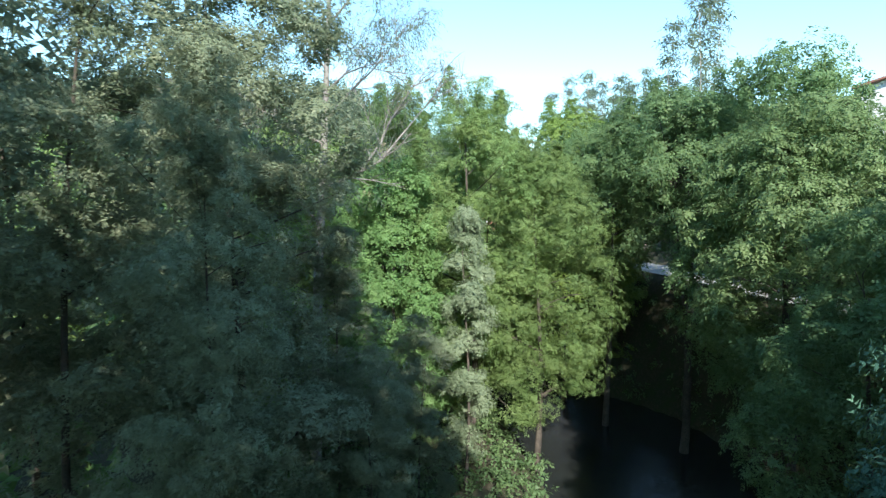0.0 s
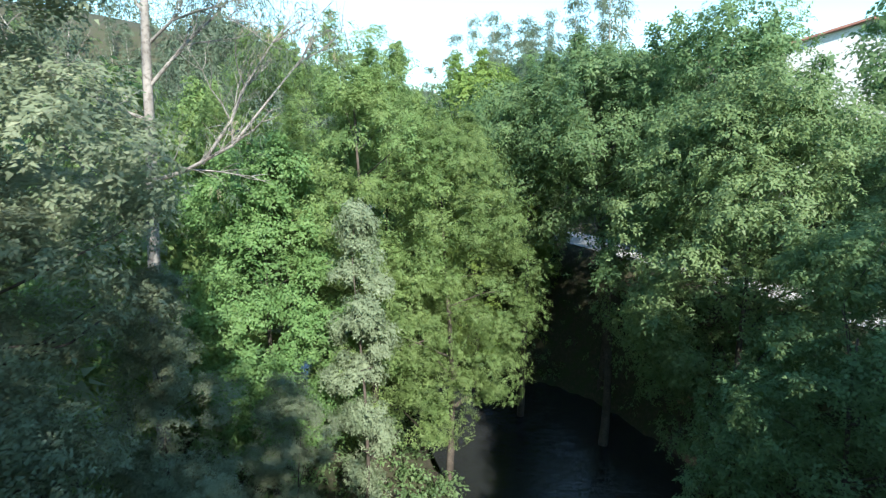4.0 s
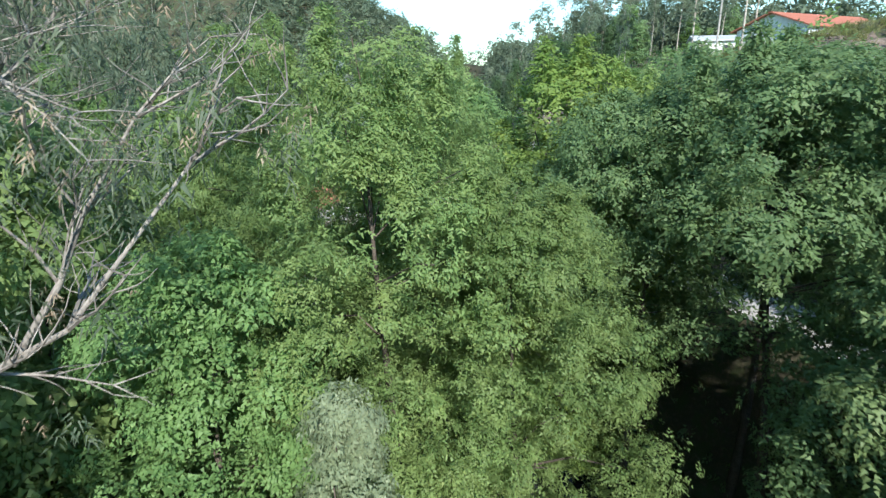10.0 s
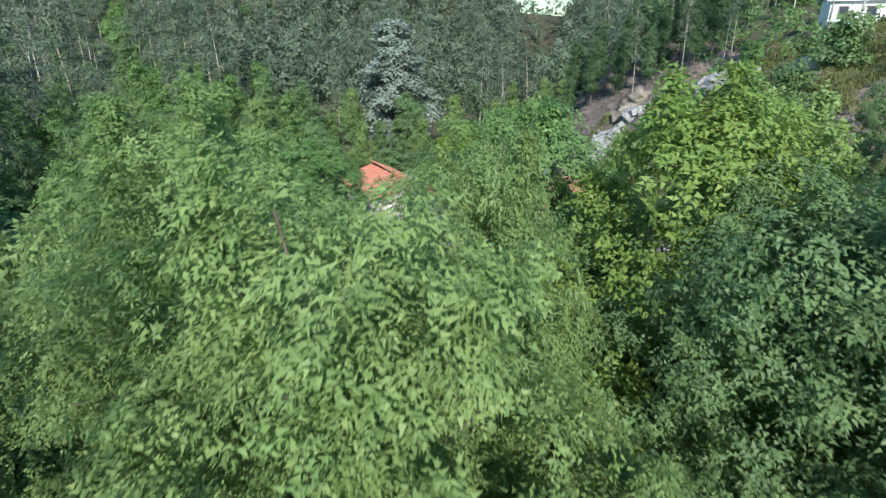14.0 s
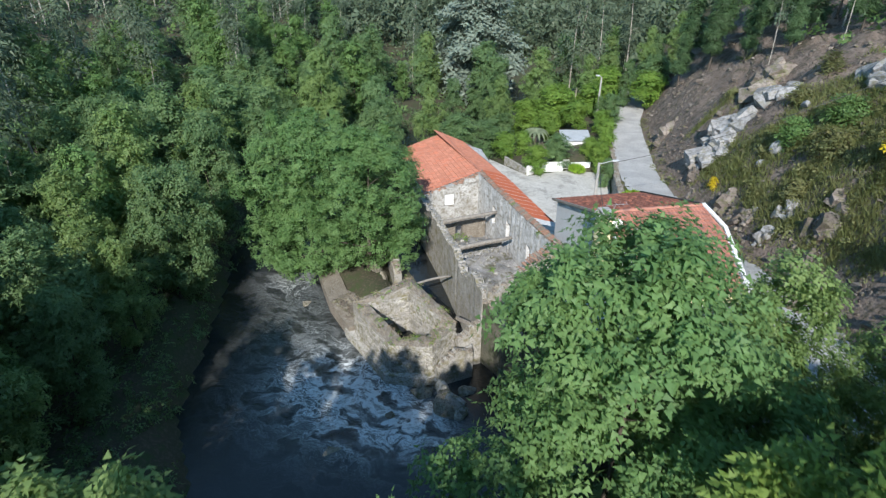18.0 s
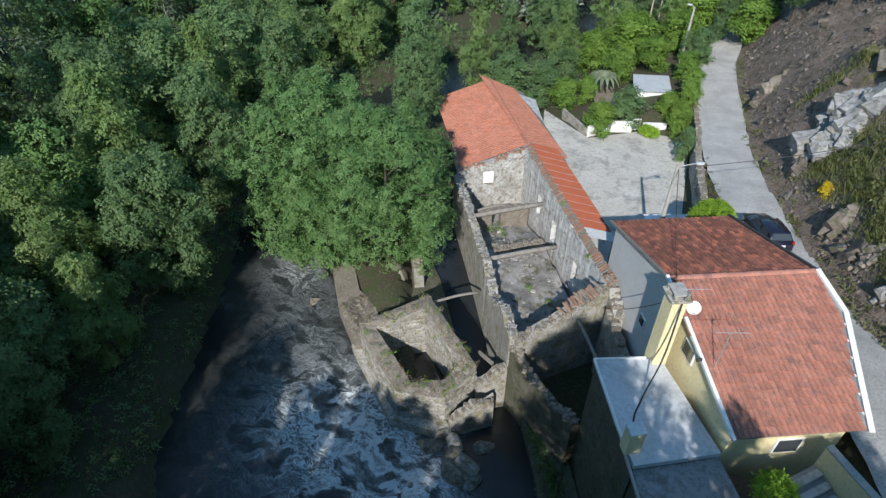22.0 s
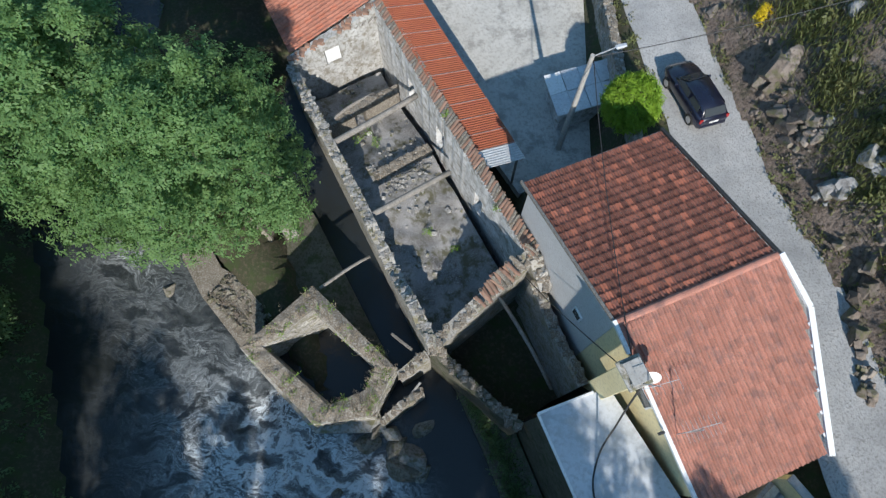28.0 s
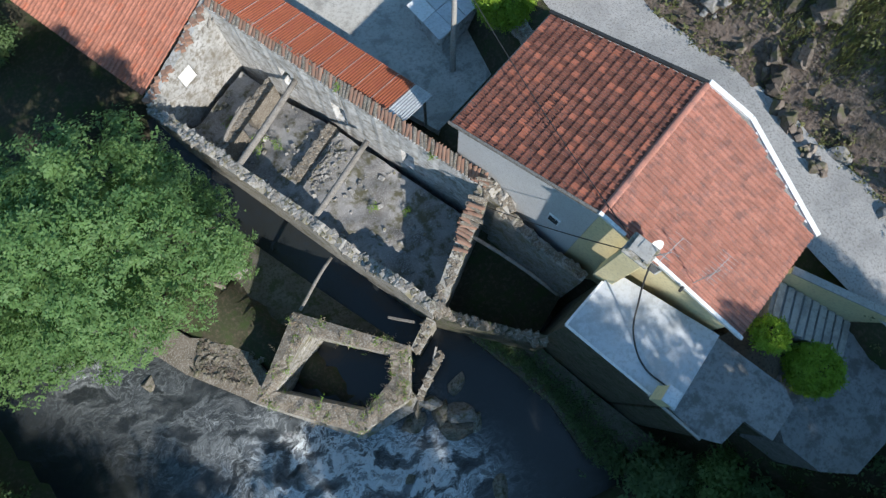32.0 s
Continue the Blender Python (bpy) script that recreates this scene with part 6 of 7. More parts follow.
# ---- barn, lean-to and yard ----
def make_barn():
    rng = random.Random(19)
    barn = thing("barn", "long low barn with an orange clay tile roof", "barn")
    r0, r1 = Vector((-6.6, 86.3, 7.2)), Vector((-13.3, 97.9, 7.05))
    along = (r1 - r0).normalized()
    east = sheet("east_slope", [r0, r1, r1 + Vector((2.97, 2.09, -1.76)), r0 + Vector((2.97, 2.09, -1.76))], 0.08, M_WOOD, barn)
    west = sheet("west_slope", [r0, r1, Vector((-17.4, 95.5, 5.3)), Vector((-11.2, 83.7, 5.55))], 0.08, M_WOOD, barn)
    tile = [tile_mesh("roof_tile", 0.27, 0.40, M_TILE_FAR), tile_mesh("roof_tile", 0.27, 0.40, M_TILE_NEW)]
    de = (Vector((-3.9, 88.2, 5.6)) - r0)
    ae = along - de.normalized() * along.dot(de.normalized())
    tiled_slope(east, r0, ae, de, [(-0.1, 0), (13.4, 0), (13.4, 4.05), (-0.1, 4.05)], 0.27, 0.40, tile, [0.92, 0.08], 0, rng)
    dw = (Vector((-11.2, 83.7, 5.55)) - r0)
    aw = along - dw.normalized() * along.dot(dw.normalized())
    tiled_slope(west, r0, aw, dw, [(-0.1, 0), (13.4, 0), (13.4, 5.5), (-0.1, 5.5)], 0.27, 0.40, tile, [0.85, 0.15], 0, rng)
    for i in range(33):
        p = r0.lerp(r1, (i + 0.5) / 33)
        part("ridge_tile", cyl_bm(0.10, 0.12, 0.40, 8, Matrix.Translation(p + Vector((0, 0, 0.03))) @ along.to_track_quat("Z", "Y").to_matrix().to_4x4()), M_TILE_FAR, barn)
    prism("wall", [(-6.75, 86.6), (-4.5, 88.0), (-8.9, 99.3), (-13.2, 97.4), (-16.6, 95.2), (-11.0, 84.1)], 1.5, [6.95, 5.6, 5.1, 6.75, 5.2, 5.4], M_PLASTER, barn, "whitewashed wall")
    bar("verge_board", (-6.45, 86.5, 7.28), (-3.85, 88.3, 5.72), 0.10, 0.18, M_WOOD, barn)
    bar("door", (-6.05, 91.5, 4.4), (-5.7, 90.6, 4.4), 0.1, 2.0, M_WOOD, barn, "old plank door")


make_barn()


def corrugated(name, a, b, down, width, waves, mat, parent, label="", depth=0.03):
    """One corrugated sheet from a to b along the top edge, running down the slope."""
    a, b, down = Vector(a), Vector(b), Vector(down)
    n = waves * 4
    up = (b - a).cross(down).normalized()
    if up.z < 0:
        up = -up
    vs, fs = [], []
    for k in range(2):
        for i in range(n + 1):
            vs.append(a.lerp(b, i / n) + down * k + up * depth * math.sin(2 * math.pi * waves * i / n))
    for i in range(n):
        fs.append((i, i + 1, n + i + 2, n + i + 1))
    return obj(name, vs, fs, mat, parent, label)


def make_leanto():
    e = thing("lean_to", "lean-to roofed with rust-red painted corrugated iron", "shed")
    a, b = Vector((-0.45, 75.85, 7.42)), Vector((-6.3, 86.15, 7.45))
    da, db = Vector((2.15, 1.2, -0.85)), Vector((1.95, 1.1, -0.75))
    n = 12
    for i in range(n):
        t0, t1 = i / n, (i + 1) / n
        p, q = a.lerp(b, t0 - 0.004), a.lerp(b, t1 + 0.004)
        zinc = i == 0
        corrugated("roof_sheet", p + Vector((0, 0, 0.006 * (i % 2))), q + Vector((0, 0, 0.006 * (i % 2))), da.lerp(db, t0), 1, 8, M_ZINC if zinc else M_RUST, e, "bare zinc sheet" if zinc else "", 0.022)
        if not zinc:
            bar("seam", p + Vector((0, 0, 0.035)), p + da.lerp(db, t0) + Vector((0, 0, 0.035)), 0.016, 0.010, M_ZINC, e, bevel=0)
    for t in (0.03, 0.35, 0.65, 0.95):
        p = a.lerp(b, t) + da * 0.93
        part("post", box_bm(0.12, 0.12, p.z - 3.3, at(p.x, p.y, (p.z + 3.3) / 2 - 0.05), 0.01), M_WOOD, e)
    bar("eave_beam", a + da * 0.93 - Vector((0, 0, 0.1)), b + db * 0.93 - Vector((0, 0, 0.1)), 0.1, 0.12, M_WOOD, e)


make_leanto()
yard = prism("yard", [(-5.6, 87.8), (1.8, 76.6), (6.2, 78.6), (6.4, 92), (6.2, 99), (2, 100), (-3, 96.5), (-8.2, 101)], 2.8, [3.4] * 8, M_YARD)
tagged(yard, "pale worn concrete farmyard with patches and stains", "yard", kind="structure")


def make_retaining():
    rng = random.Random(23)
    w = thing("retaining_wall", "rough stone retaining wall between the yard and the track", "wall", kind="structure")
    pts = [(7.4, 77.5), (6.9, 83), (6.6, 88), (6.3, 93), (6.2, 99), (5.6, 106)]
    levels = [6.9, 6.2, 5.8, 5.5, 5.3, 5.1]
    meshes = stone_meshes(M_STONE, 14)
    for i in range(5):
        jagged_wall("wall", pts[i], pts[i + 1], 0.5, 2.8, [levels[i], levels[i + 1]], M_MORTAR, w, 40 + i, 0.08, M_CAP)
        if i in (1, 2):
            face_stones(w, pts[i], pts[i + 1], 3.4, levels[i + 1] - 0.1, meshes, rng, (0.6, 0.36), 0.5, 0.95, -1)


make_retaining()


def lamp(name, x, y, z0, top, arm, label):
    e = thing(name, label, "street lamp")
    part("post", cyl_bm(0.17, 0.10, top - z0, 10, at(x, y, (top + z0) / 2)), M_CONCRETE, e)
    p, q = Vector((x, y, top - 0.1)), Vector((x + arm[0], y + arm[1], top + 0.15))
    part("arm", rod_bm(p, q, 0.03), M_METAL, e)
    head = part("lantern", box_bm(0.20, 0.52, 0.12, Matrix.Translation(q + Vector((arm[0], arm[1], 0)).normalized() * 0.22) @ pose(0, 0, 0, 0, 0, math.degrees(math.atan2(arm[1], arm[0])) - 90), 0.04), M_ZINC, e)
    part("glass", box_bm(0.14, 0.40, 0.05, Matrix.Translation(q + Vector((arm[0], arm[1], 0)).normalized() * 0.22 - Vector((0, 0, 0.075))) @ pose(0, 0, 0, 0, 0, math.degrees(math.atan2(arm[1], arm[0])) - 90), 0.02), M_WHITE, head)
    return e


lamp("street_lamp", 4.0, 79.55, 3.4, 11.25, (1.0, 0.35), "concrete street lamp post rising beside the house")
lamp("street_lamp", 3.8, 113.6, 5.0, 11.3, (-0.3, 0.1), "concrete lamp post beside the far track")


def cable(name, a, b, sag, r, label):
    cu = bpy.data.curves.new(name, "CURVE")
    cu.dimensions, cu.bevel_depth = "3D", r
    sp = cu.splines.new("POLY")
    sp.points.add(16)
    for i, p in enumerate(sp.points):
        t = i / 16
        q = Vector(a).lerp(Vector(b), t) - Vector((0, 0, sag * 4 * t * (1 - t)))
        p.co = (*q, 1)
    cu.materials.append(M_DARK)
    tagged(new(name, cu), label, "cable")


cable("overhead_cable", (4.2, 79.6, 11.1), (24, 81, 19.5), 0.8, 0.02, "thin overhead cable crossing the track")
cable("overhead_cable", (4.1, 79.5, 11.0), (4.3, 65.9, 12.9), 0.5, 0.02, "thin cable from the lamp post to the chimney")
cable("overhead_cable", (4.3, 65.6, 12.9), (1.7, 70.8, 6.6), 0.3, 0.02, "slack cable down into the ruined room")

shed = thing("yard_shed", "low yard shed roofed with worn grey sheets", "shed")
prism("wall", [(3.3, 83.0), (6.4, 84.2), (7.1, 82.0), (3.9, 80.7)], 3.3, [4.75, 4.75, 4.75, 4.75], M_PLASTER, shed)
for i in range(4):
    for j in range(2):
        u0, v0 = i / 4, j / 2
        o_, ex, ey = Vector((2.95, 83.2, 5.0)), Vector((3.75, 1.4, 0)), Vector((0.70, -2.75, 0.12))
        c = [o_ + ex * (u0 + 0.004) + ey * (v0 + 0.004), o_ + ex * (u0 + 0.246) + ey * (v0 + 0.004), o_ + ex * (u0 + 0.246) + ey * (v0 + 0.49), o_ + ex * (u0 + 0.004) + ey * (v0 + 0.49)]
        sheet("roof_sheet", [p + Vector((0, 0, 0.02 * ((i + j) % 2))) for p in c], 0.03, M_WHITE if (i, j) == (0, 0) else M_ZINC, shed)
trimmed("clipped_hedge", 6.9, 79.9, 8.95, 1.3, "bright green clipped round hedge beside the track", 1.35, base=3.4)


# ---- the car ----
def loft(name, rows, mat, parent, label="", smooth=True):
    vs, fs, n = [], [], len(rows[0])
    for r in rows:
        vs.extend(r)
    for i in range(len(rows) - 1):
        for k in range(n - 1):
            a = i * n + k
            fs.append((a, a + 1, a + n + 1, a + n))
    fs.append(tuple(range(n)))
    fs.append(tuple(reversed(range(len(vs) - n, len(vs)))))
    o = solid(name, vs, fs, mat, parent, label)
    if smooth:
        o.data.shade_smooth()
        for p in o.data.polygons:
            if len(p.vertices) > 4:
                p.use_smooth = False
    return o


def car_paint():
    m, nt, b = base_mat("dark_blue_paint", 0.25, 0.0)
    b.inputs["Base Color"].default_value = (0.010, 0.012, 0.028, 1)
    b.inputs["Coat Weight"].default_value = 0.6
    n = tex(nt, "ShaderNodeTexNoise", 3.0, 4, 0.6)
    mr = nt.nodes.new("ShaderNodeMapRange")
    mr.inputs["To Min"].default_value, mr.inputs["To Max"].default_value = 0.18, 0.42
    nt.links.new(n.outputs[0], mr.inputs[0])
    nt.links.new(mr.outputs[0], b.inputs["Roughness"])
    return m


def make_car():
    paint = car_paint()
    rubber = surface("tyre_rubber", (0.02, 0.02, 0.02), (0.035, 0.035, 0.035), None, 4, 20, 0.9, 0.2)
    red = surface("tail_lamp_red", (0.30, 0.01, 0.01), (0.36, 0.015, 0.015), None, 4, 20, 0.3, 0)
    car = thing("car", "dark blue small hatchback parked on the gravel track", "car")
    # along y from the tail (0) to the nose (4.0): half width, low, belt
    prof = [(0.0, 0.70, 0.45, 0.80), (0.10, 0.80, 0.30, 0.95), (0.7, 0.84, 0.26, 1.0), (1.6, 0.85, 0.26, 0.98), (2.6, 0.85, 0.26, 0.96), (3.2, 0.83, 0.26, 0.90), (3.7, 0.76, 0.28, 0.80), (3.95, 0.62, 0.36, 0.68)]
    rows = []
    for y, w, lo, hi in prof:
        rows.append([(-w * 0.9, y, lo), (-w, y, lo + 0.15), (-w, y, hi - 0.12), (-w * 0.93, y, hi), (0, y, hi + 0.03), (w * 0.93, y, hi), (w, y, hi - 0.12), (w, y, lo + 0.15), (w * 0.9, y, lo)])
    loft("body", rows, paint, car)
    cab = [(0.12, 0.70, 0.70, 0.96), (0.42, 0.72, 0.60, 1.38), (0.9, 0.72, 0.60, 1.45), (1.6, 0.72, 0.61, 1.46), (2.1, 0.71, 0.60, 1.42), (2.95, 0.74, 0.68, 0.95)]
    rows = []
    for y, wl, wt, hi in cab:
        rows.append([(-wl, y, 0.90), (-wt - (wl - wt) * 0.3, y, 0.90 + (hi - 0.90) * 0.7), (-wt * 0.94, y, hi - 0.03), (0, y, hi), (wt * 0.94, y, hi - 0.03), (wt + (wl - wt) * 0.3, y, 0.90 + (hi - 0.90) * 0.7), (wl, y, 0.90)])
    loft("cabin", rows, paint, car)
    sheet("windscreen", [(-0.60, 2.80, 1.06), (0.60, 2.80, 1.06), (0.54, 2.22, 1.40), (-0.54, 2.22, 1.40)], 0.02, M_GLASS, car)
    sheet("rear_window", [(-0.52, 0.38, 1.36), (0.52, 0.38, 1.36), (0.58, 0.13, 1.06), (-0.58, 0.13, 1.06)], 0.02, M_GLASS, car)
    for s in (-1, 1):
        for y0, y1 in ((0.55, 1.45), (1.52, 2.45)):
            vs = [(s * 0.735, y0, 1.0), (s * 0.735, y1 + (0.2 if y1 > 2 else 0), 1.0), (s * 0.655, y1 - 0.1, 1.32), (s * 0.655, y0 + 0.06, 1.32)]
            sheet("side_window", vs, 0.02, M_GLASS, car)
        part("door_mirror", box_bm(0.18, 0.10, 0.13, at(s * 0.92, 2.45, 1.02), 0.03), paint, car)
        part("tail_lamp", box_bm(0.16, 0.08, 0.26, at(s * 0.70, 0.07, 0.86), 0.02), red, car, "red tail lamp")
        part("headlamp", box_bm(0.26, 0.22, 0.14, at(s * 0.58, 3.78, 0.70), 0.04), M_GLASS, car, "clear headlamp")
        for y in (0.72, 3.18):
            wh = part("wheel", cyl_bm(0.31, 0.31, 0.20, 20, at(s * 0.76, y, 0.31, 0, 0, 90)), rubber, car, "black tyre")
            part("rim", cyl_bm(0.19, 0.19, 0.02, 14, at(s * 0.865, y, 0.31, 0, 0, 90)), M_METAL, wh)
    part("number_plate", box_bm(0.50, 0.02, 0.11, at(0, 0.0, 0.72)), M_WHITE, car, "white plate with plain dark bars")
    part("rear_bumper", box_bm(1.46, 0.14, 0.2, at(0, 0.02, 0.48), 0.05), paint, car)
    back, front_ = Vector((10.9, 79.0, 6.62)), Vector((9.6, 82.7, 6.3))
    d = (front_ - back).normalized()
    yaw = math.degrees(math.atan2(-d.x, d.y))
    car.matrix_basis = pose(back.x, back.y, 6.66, -4.8, 0, yaw)


make_car()


# ---- garden beyond the yard ----
gw = thing("garden_wall", "low white garden wall with a white gate", "wall", kind="structure")
for a, b, h in [((-3.2, 96.8), (-1.6, 98.6), 4.4), ((-1.6, 98.6), (0.6, 99.3), 4.4), ((1.5, 99.6), (3.6, 100.3), 4.3), ((-3.2, 96.8), (-6.2, 100.5), 4.1)]:
    jagged_wall("wall", a, b, 0.2, 3.0, [h, h], M_STONE if b[0] < -6 else M_WHITE, gw, 70, 0.01)
gate = thing("garden_gate", "white metal garden gate standing open", "gate")
for i in range(6):
    p = Vector((0.6, 99.3, 3.5)) + Vector((0.13 * i, 0.06 * i, 0))
    part("bar", cyl_bm(0.015, 0.015, 1.2, 6, at(p.x, p.y, 4.1)), M_WHITE, gate)
for z in (3.6, 4.6):
    bar("rail", (0.6, 99.3, z), (1.3, 99.6, z), 0.03, 0.04, M_WHITE, gate)
ws = thing("garden_shed", "small white shed with a pale sheet roof", "shed")
prism("wall", [(0.2, 104.6), (3.2, 105.6), (2.6, 108.2), (-0.3, 107.3)], 3.2, [5.2] * 4, M_WHITE, ws)
sheet("roof", [(-0.1, 104.2, 5.35), (3.5, 105.4, 5.3), (2.9, 108.6, 5.7), (-0.6, 107.6, 5.75)], 0.05, M_ZINC, ws)
for k, x, y, top, w in [("fruit_a", -2.2, 97.6, 6.7, 1.3), ("fruit_b", -0.2, 100.2, 7.3, 1.3), ("fruit_a", 3.4, 101.8, 6.8, 1.1), ("fruit_a", 4.6, 99.4, 7.0, 1.0), ("fruit_a", 5.0, 103.2, 7.6, 1.1),
                        ("fruit_b", 5.4, 95.2, 6.6, 0.75), ("fruit_a", -6.6, 102.5, 6.4, 1.2), ("fruit_b", -9.2, 103.5, 7.4, 1.3), ("fruit_a", -4.6, 104.2, 6.2, 1.0), ("fruit_b", -12.6, 103.0, 8.0, 1.4),
                        ("fruit_a", 1.2, 112.0, 8.5, 1.4), ("fruit_a", 4.4, 109.0, 8.2, 1.3), ("fruit_a", -2.2, 109.5, 7.6, 1.2), ("fruit_a", -1.5, 116.5, 9.5, 1.6), ("fruit_a", 3.2, 118.5, 9.6, 1.6),
                        ("fruit_b", 5.6, 114.5, 9.0, 1.3), ("fruit_a", -5.5, 113.0, 8.0, 1.3), ("fruit_b", -8.0, 108.0, 7.2, 1.3), ("fruit_a", 5.2, 106.0, 7.8, 1.1), ("fruit_a", 10.5, 120.5, 11.0, 1.6),
                        ("fruit_b", 11.5, 125, 12.5, 1.7), ("fruit_a", 5.0, 123, 11, 1.6)]:
    plant("garden_tree", k, x, y, top, "bright green fruit tree in the garden", wide=w * 1.25, group="garden trees", z0=max(2.8, min(gz(x, y), top - 3)))
for x, y in ((1.9, 99.0), (2.5, 98.7)):
    trimmed("flower_bush", x, y, 4.3, 0.5, "low bush with pale yellow flowers", mat=M_HEDGE)
palm = thing("palm", "small garden palm with arching fronds", "palm")
pv = Vector((-3.4, 106.5, 3.0))
part("trunk", cyl_bm(0.22, 0.16, 2.2, 9, at(pv.x, pv.y, 4.0)), M_BARK, palm)
for i in range(16):
    a = 2 * math.pi * i / 16
    vs, fs = [], []
    for k in range(7):
        t = k / 6
        r, h = 1.9 * t, 5.1 + 1.2 * math.sin(2.2 * t) - 1.2 * t * t
        w = 0.24 * math.sin(math.pi * (0.08 + 0.9 * t))
        c, s = math.cos(a), math.sin(a)
        vs += [(pv.x + r * c - w * s, pv.y + r * s + w * c, h - 0.06), (pv.x + r * c, pv.y + r * s, h), (pv.x + r * c + w * s, pv.y + r * s - w * c, h - 0.06)]
    for k in range(6):
        fs += [(3 * k, 3 * k + 1, 3 * k + 4, 3 * k + 3), (3 * k + 1, 3 * k + 2, 3 * k + 5, 3 * k + 4)]
    obj("frond", vs, fs, M_ACACIA, palm)


# ---- rocky hillside ----
rr = random.Random(77)
M_OUTCROP = surface("outcrop_rock", (0.22, 0.22, 0.225), (0.37, 0.37, 0.372), (0.11, 0.108, 0.105), 0.9, 3.2, 0.9, 0.9, 0.10, vary=0.12, stain=(0.20, 0.19, 0.15))


def slab_mesh(seed, mat, worn=True):
    """An angular block of jointed rock, about 1 m across."""
    rng = random.Random(seed)
    bm = bmesh.new()
    bmesh.ops.create_cube(bm, size=1.0)
    for _ in range(5):
        n = Vector((rng.uniform(-1, 1), rng.uniform(-1, 1), rng.uniform(-0.2, 1))).normalized()
        cut = bmesh.ops.bisect_plane(bm, geom=bm.verts[:] + bm.edges[:] + bm.faces[:], plane_co=n * rng.uniform(0.34, 0.56), plane_no=n, clear_outer=True)
        edges = [e for e in cut["geom_cut"] if isinstance(e, bmesh.types.BMEdge)]
        if edges:
            bmesh.ops.holes_fill(bm, edges=edges)
    if worn:
        bmesh.ops.bevel(bm, geom=bm.edges[:], offset=0.02, segments=1, affect="EDGES")
    me = bpy.data.meshes.new("slab")
    bm.to_mesh(me)
    bm.free()
    me.materials.append(mat)
    return me


M_SCREE = surface("brown_scree", (0.13, 0.105, 0.09), (0.24, 0.21, 0.185), (0.08, 0.065, 0.055), 0.7, 5, 0.95, 0.7, 0.04, vary=0.35, stain=(0.10, 0.10, 0.05))
SLABS = [slab_mesh(900 + k, M_OUTCROP) for k in range(10)]
SPLINTERS = [slab_mesh(950 + k, M_SCREE, False) for k in range(6)]
# Brown slabs: along the track their darker colour also stands for shade.
SLABS_BROWN = [slab_mesh(900 + k, M_SCREE) for k in range(10)]


def outcrop(x0, y0, x1, y1, deep, n, size, seed, label, meshes=None):
    """Jointed slabs that break out of the slope between two points, all dipping the same way."""
    rng = random.Random(seed)
    e = thing("rock_outcrop", label, "rock", group="hillside rocks")
    dip, strike = rng.uniform(20, 32), math.degrees(math.atan2(y1 - y0, x1 - x0))
    for i in range(n):
        t, w = rng.random(), rng.uniform(-1, 1)
        x, y = x0 + (x1 - x0) * t - (y1 - y0) * 0.0 + rng.uniform(-0.2, 0.2), y0 + (y1 - y0) * t + w * deep * (0.35 + 0.65 * math.sin(math.pi * min(max(t, 0.05), 0.95)))
        s = size * rng.choice((0.5, 0.7, 0.9, 1.2, 1.7)) * rng.uniform(0.85, 1.15)
        o = new("slab", rng.choice(meshes or SLABS))
        o.parent = e
        o.matrix_basis = pose(x, y, gz(x, y) + 0.06 * s + 0.22 * (1 - abs(w)), rng.gauss(dip * 0.5, 13), -rng.gauss(dip, 12), strike + rng.gauss(0, 24)) @ Matrix.Diagonal((s * rng.uniform(1.1, 1.9), s * rng.uniform(0.8, 1.2), s * rng.uniform(0.5, 0.85), 1))


GREY = "jointed pale grey rock outcrop on the cut slope"
outcrop(12.9, 90.4, 16.6, 92.2, 2.2, 110, 0.8, 1, GREY)
outcrop(12.2, 88.9, 13.2, 90.0, 0.9, 16, 0.7, 2, "dark cracked rock at the outcrop's foot", SLABS_BROWN)
outcrop(10.9, 103.6, 12.4, 105.0, 0.7, 14, 0.7, 3, "small brown rock ledge above the track", SLABS_BROWN)
outcrop(17.8, 92.8, 19.8, 92.2, 1.3, 30, 0.75, 4, GREY)
outcrop(17.5, 96.5, 20.5, 98.0, 1.6, 22, 1.0, 5, "brown weathered rock on the upper slope", SLABS_BROWN)
outcrop(22.5, 85.5, 25.5, 81.0, 2.4, 60, 1.0, 6, GREY)
outcrop(13.6, 81.2, 14.6, 82.2, 0.7, 10, 0.55, 7, "mossy broken rock beside the track, coloured darker for shade", SLABS_BROWN)
outcrop(14.8, 74.6, 16.8, 75.8, 0.6, 30, 0.38, 21, "pale broken rock ledge beside the track")
outcrop(14.7, 65.5, 16.0, 72.0, 1.2, 46, 0.36, 22, "brown rock face along the track, coloured darker for shade", SLABS_BROWN)
outcrop(13.9, 79.4, 15.0, 77.4, 0.8, 30, 0.36, 23, "layered brown rock beside the track", SLABS_BROWN)
outcrop(16.4, 70.5, 18.6, 74.0, 1.0, 18, 0.7, 8, "brown rock ledge above the track, coloured darker for shade", SLABS_BROWN)
for k, (x, y, a, b, c) in enumerate([(17.2, 82.8, 0.85, 0.65, 0.7), (16.1, 82.9, 0.6, 0.45, 0.4), (27.5, 75.5, 1.6, 1.3, 1.2), (19.2, 86.4, 0.6, 0.5, 0.4), (15.2, 78.2, 0.4, 0.3, 0.3), (16.2, 66.0, 0.7, 0.5, 0.45), (15.9, 63.2, 0.5, 0.4, 0.4)]):
    boulder("hillside_boulder", x, y, gz(x, y) + 0.15 * c, a, b, c, k * 63, k + 5, M_OUTCROP, "weathered grey boulder lying in the scrub", 3, "hillside rocks")
scree_v, scree_f = [], []
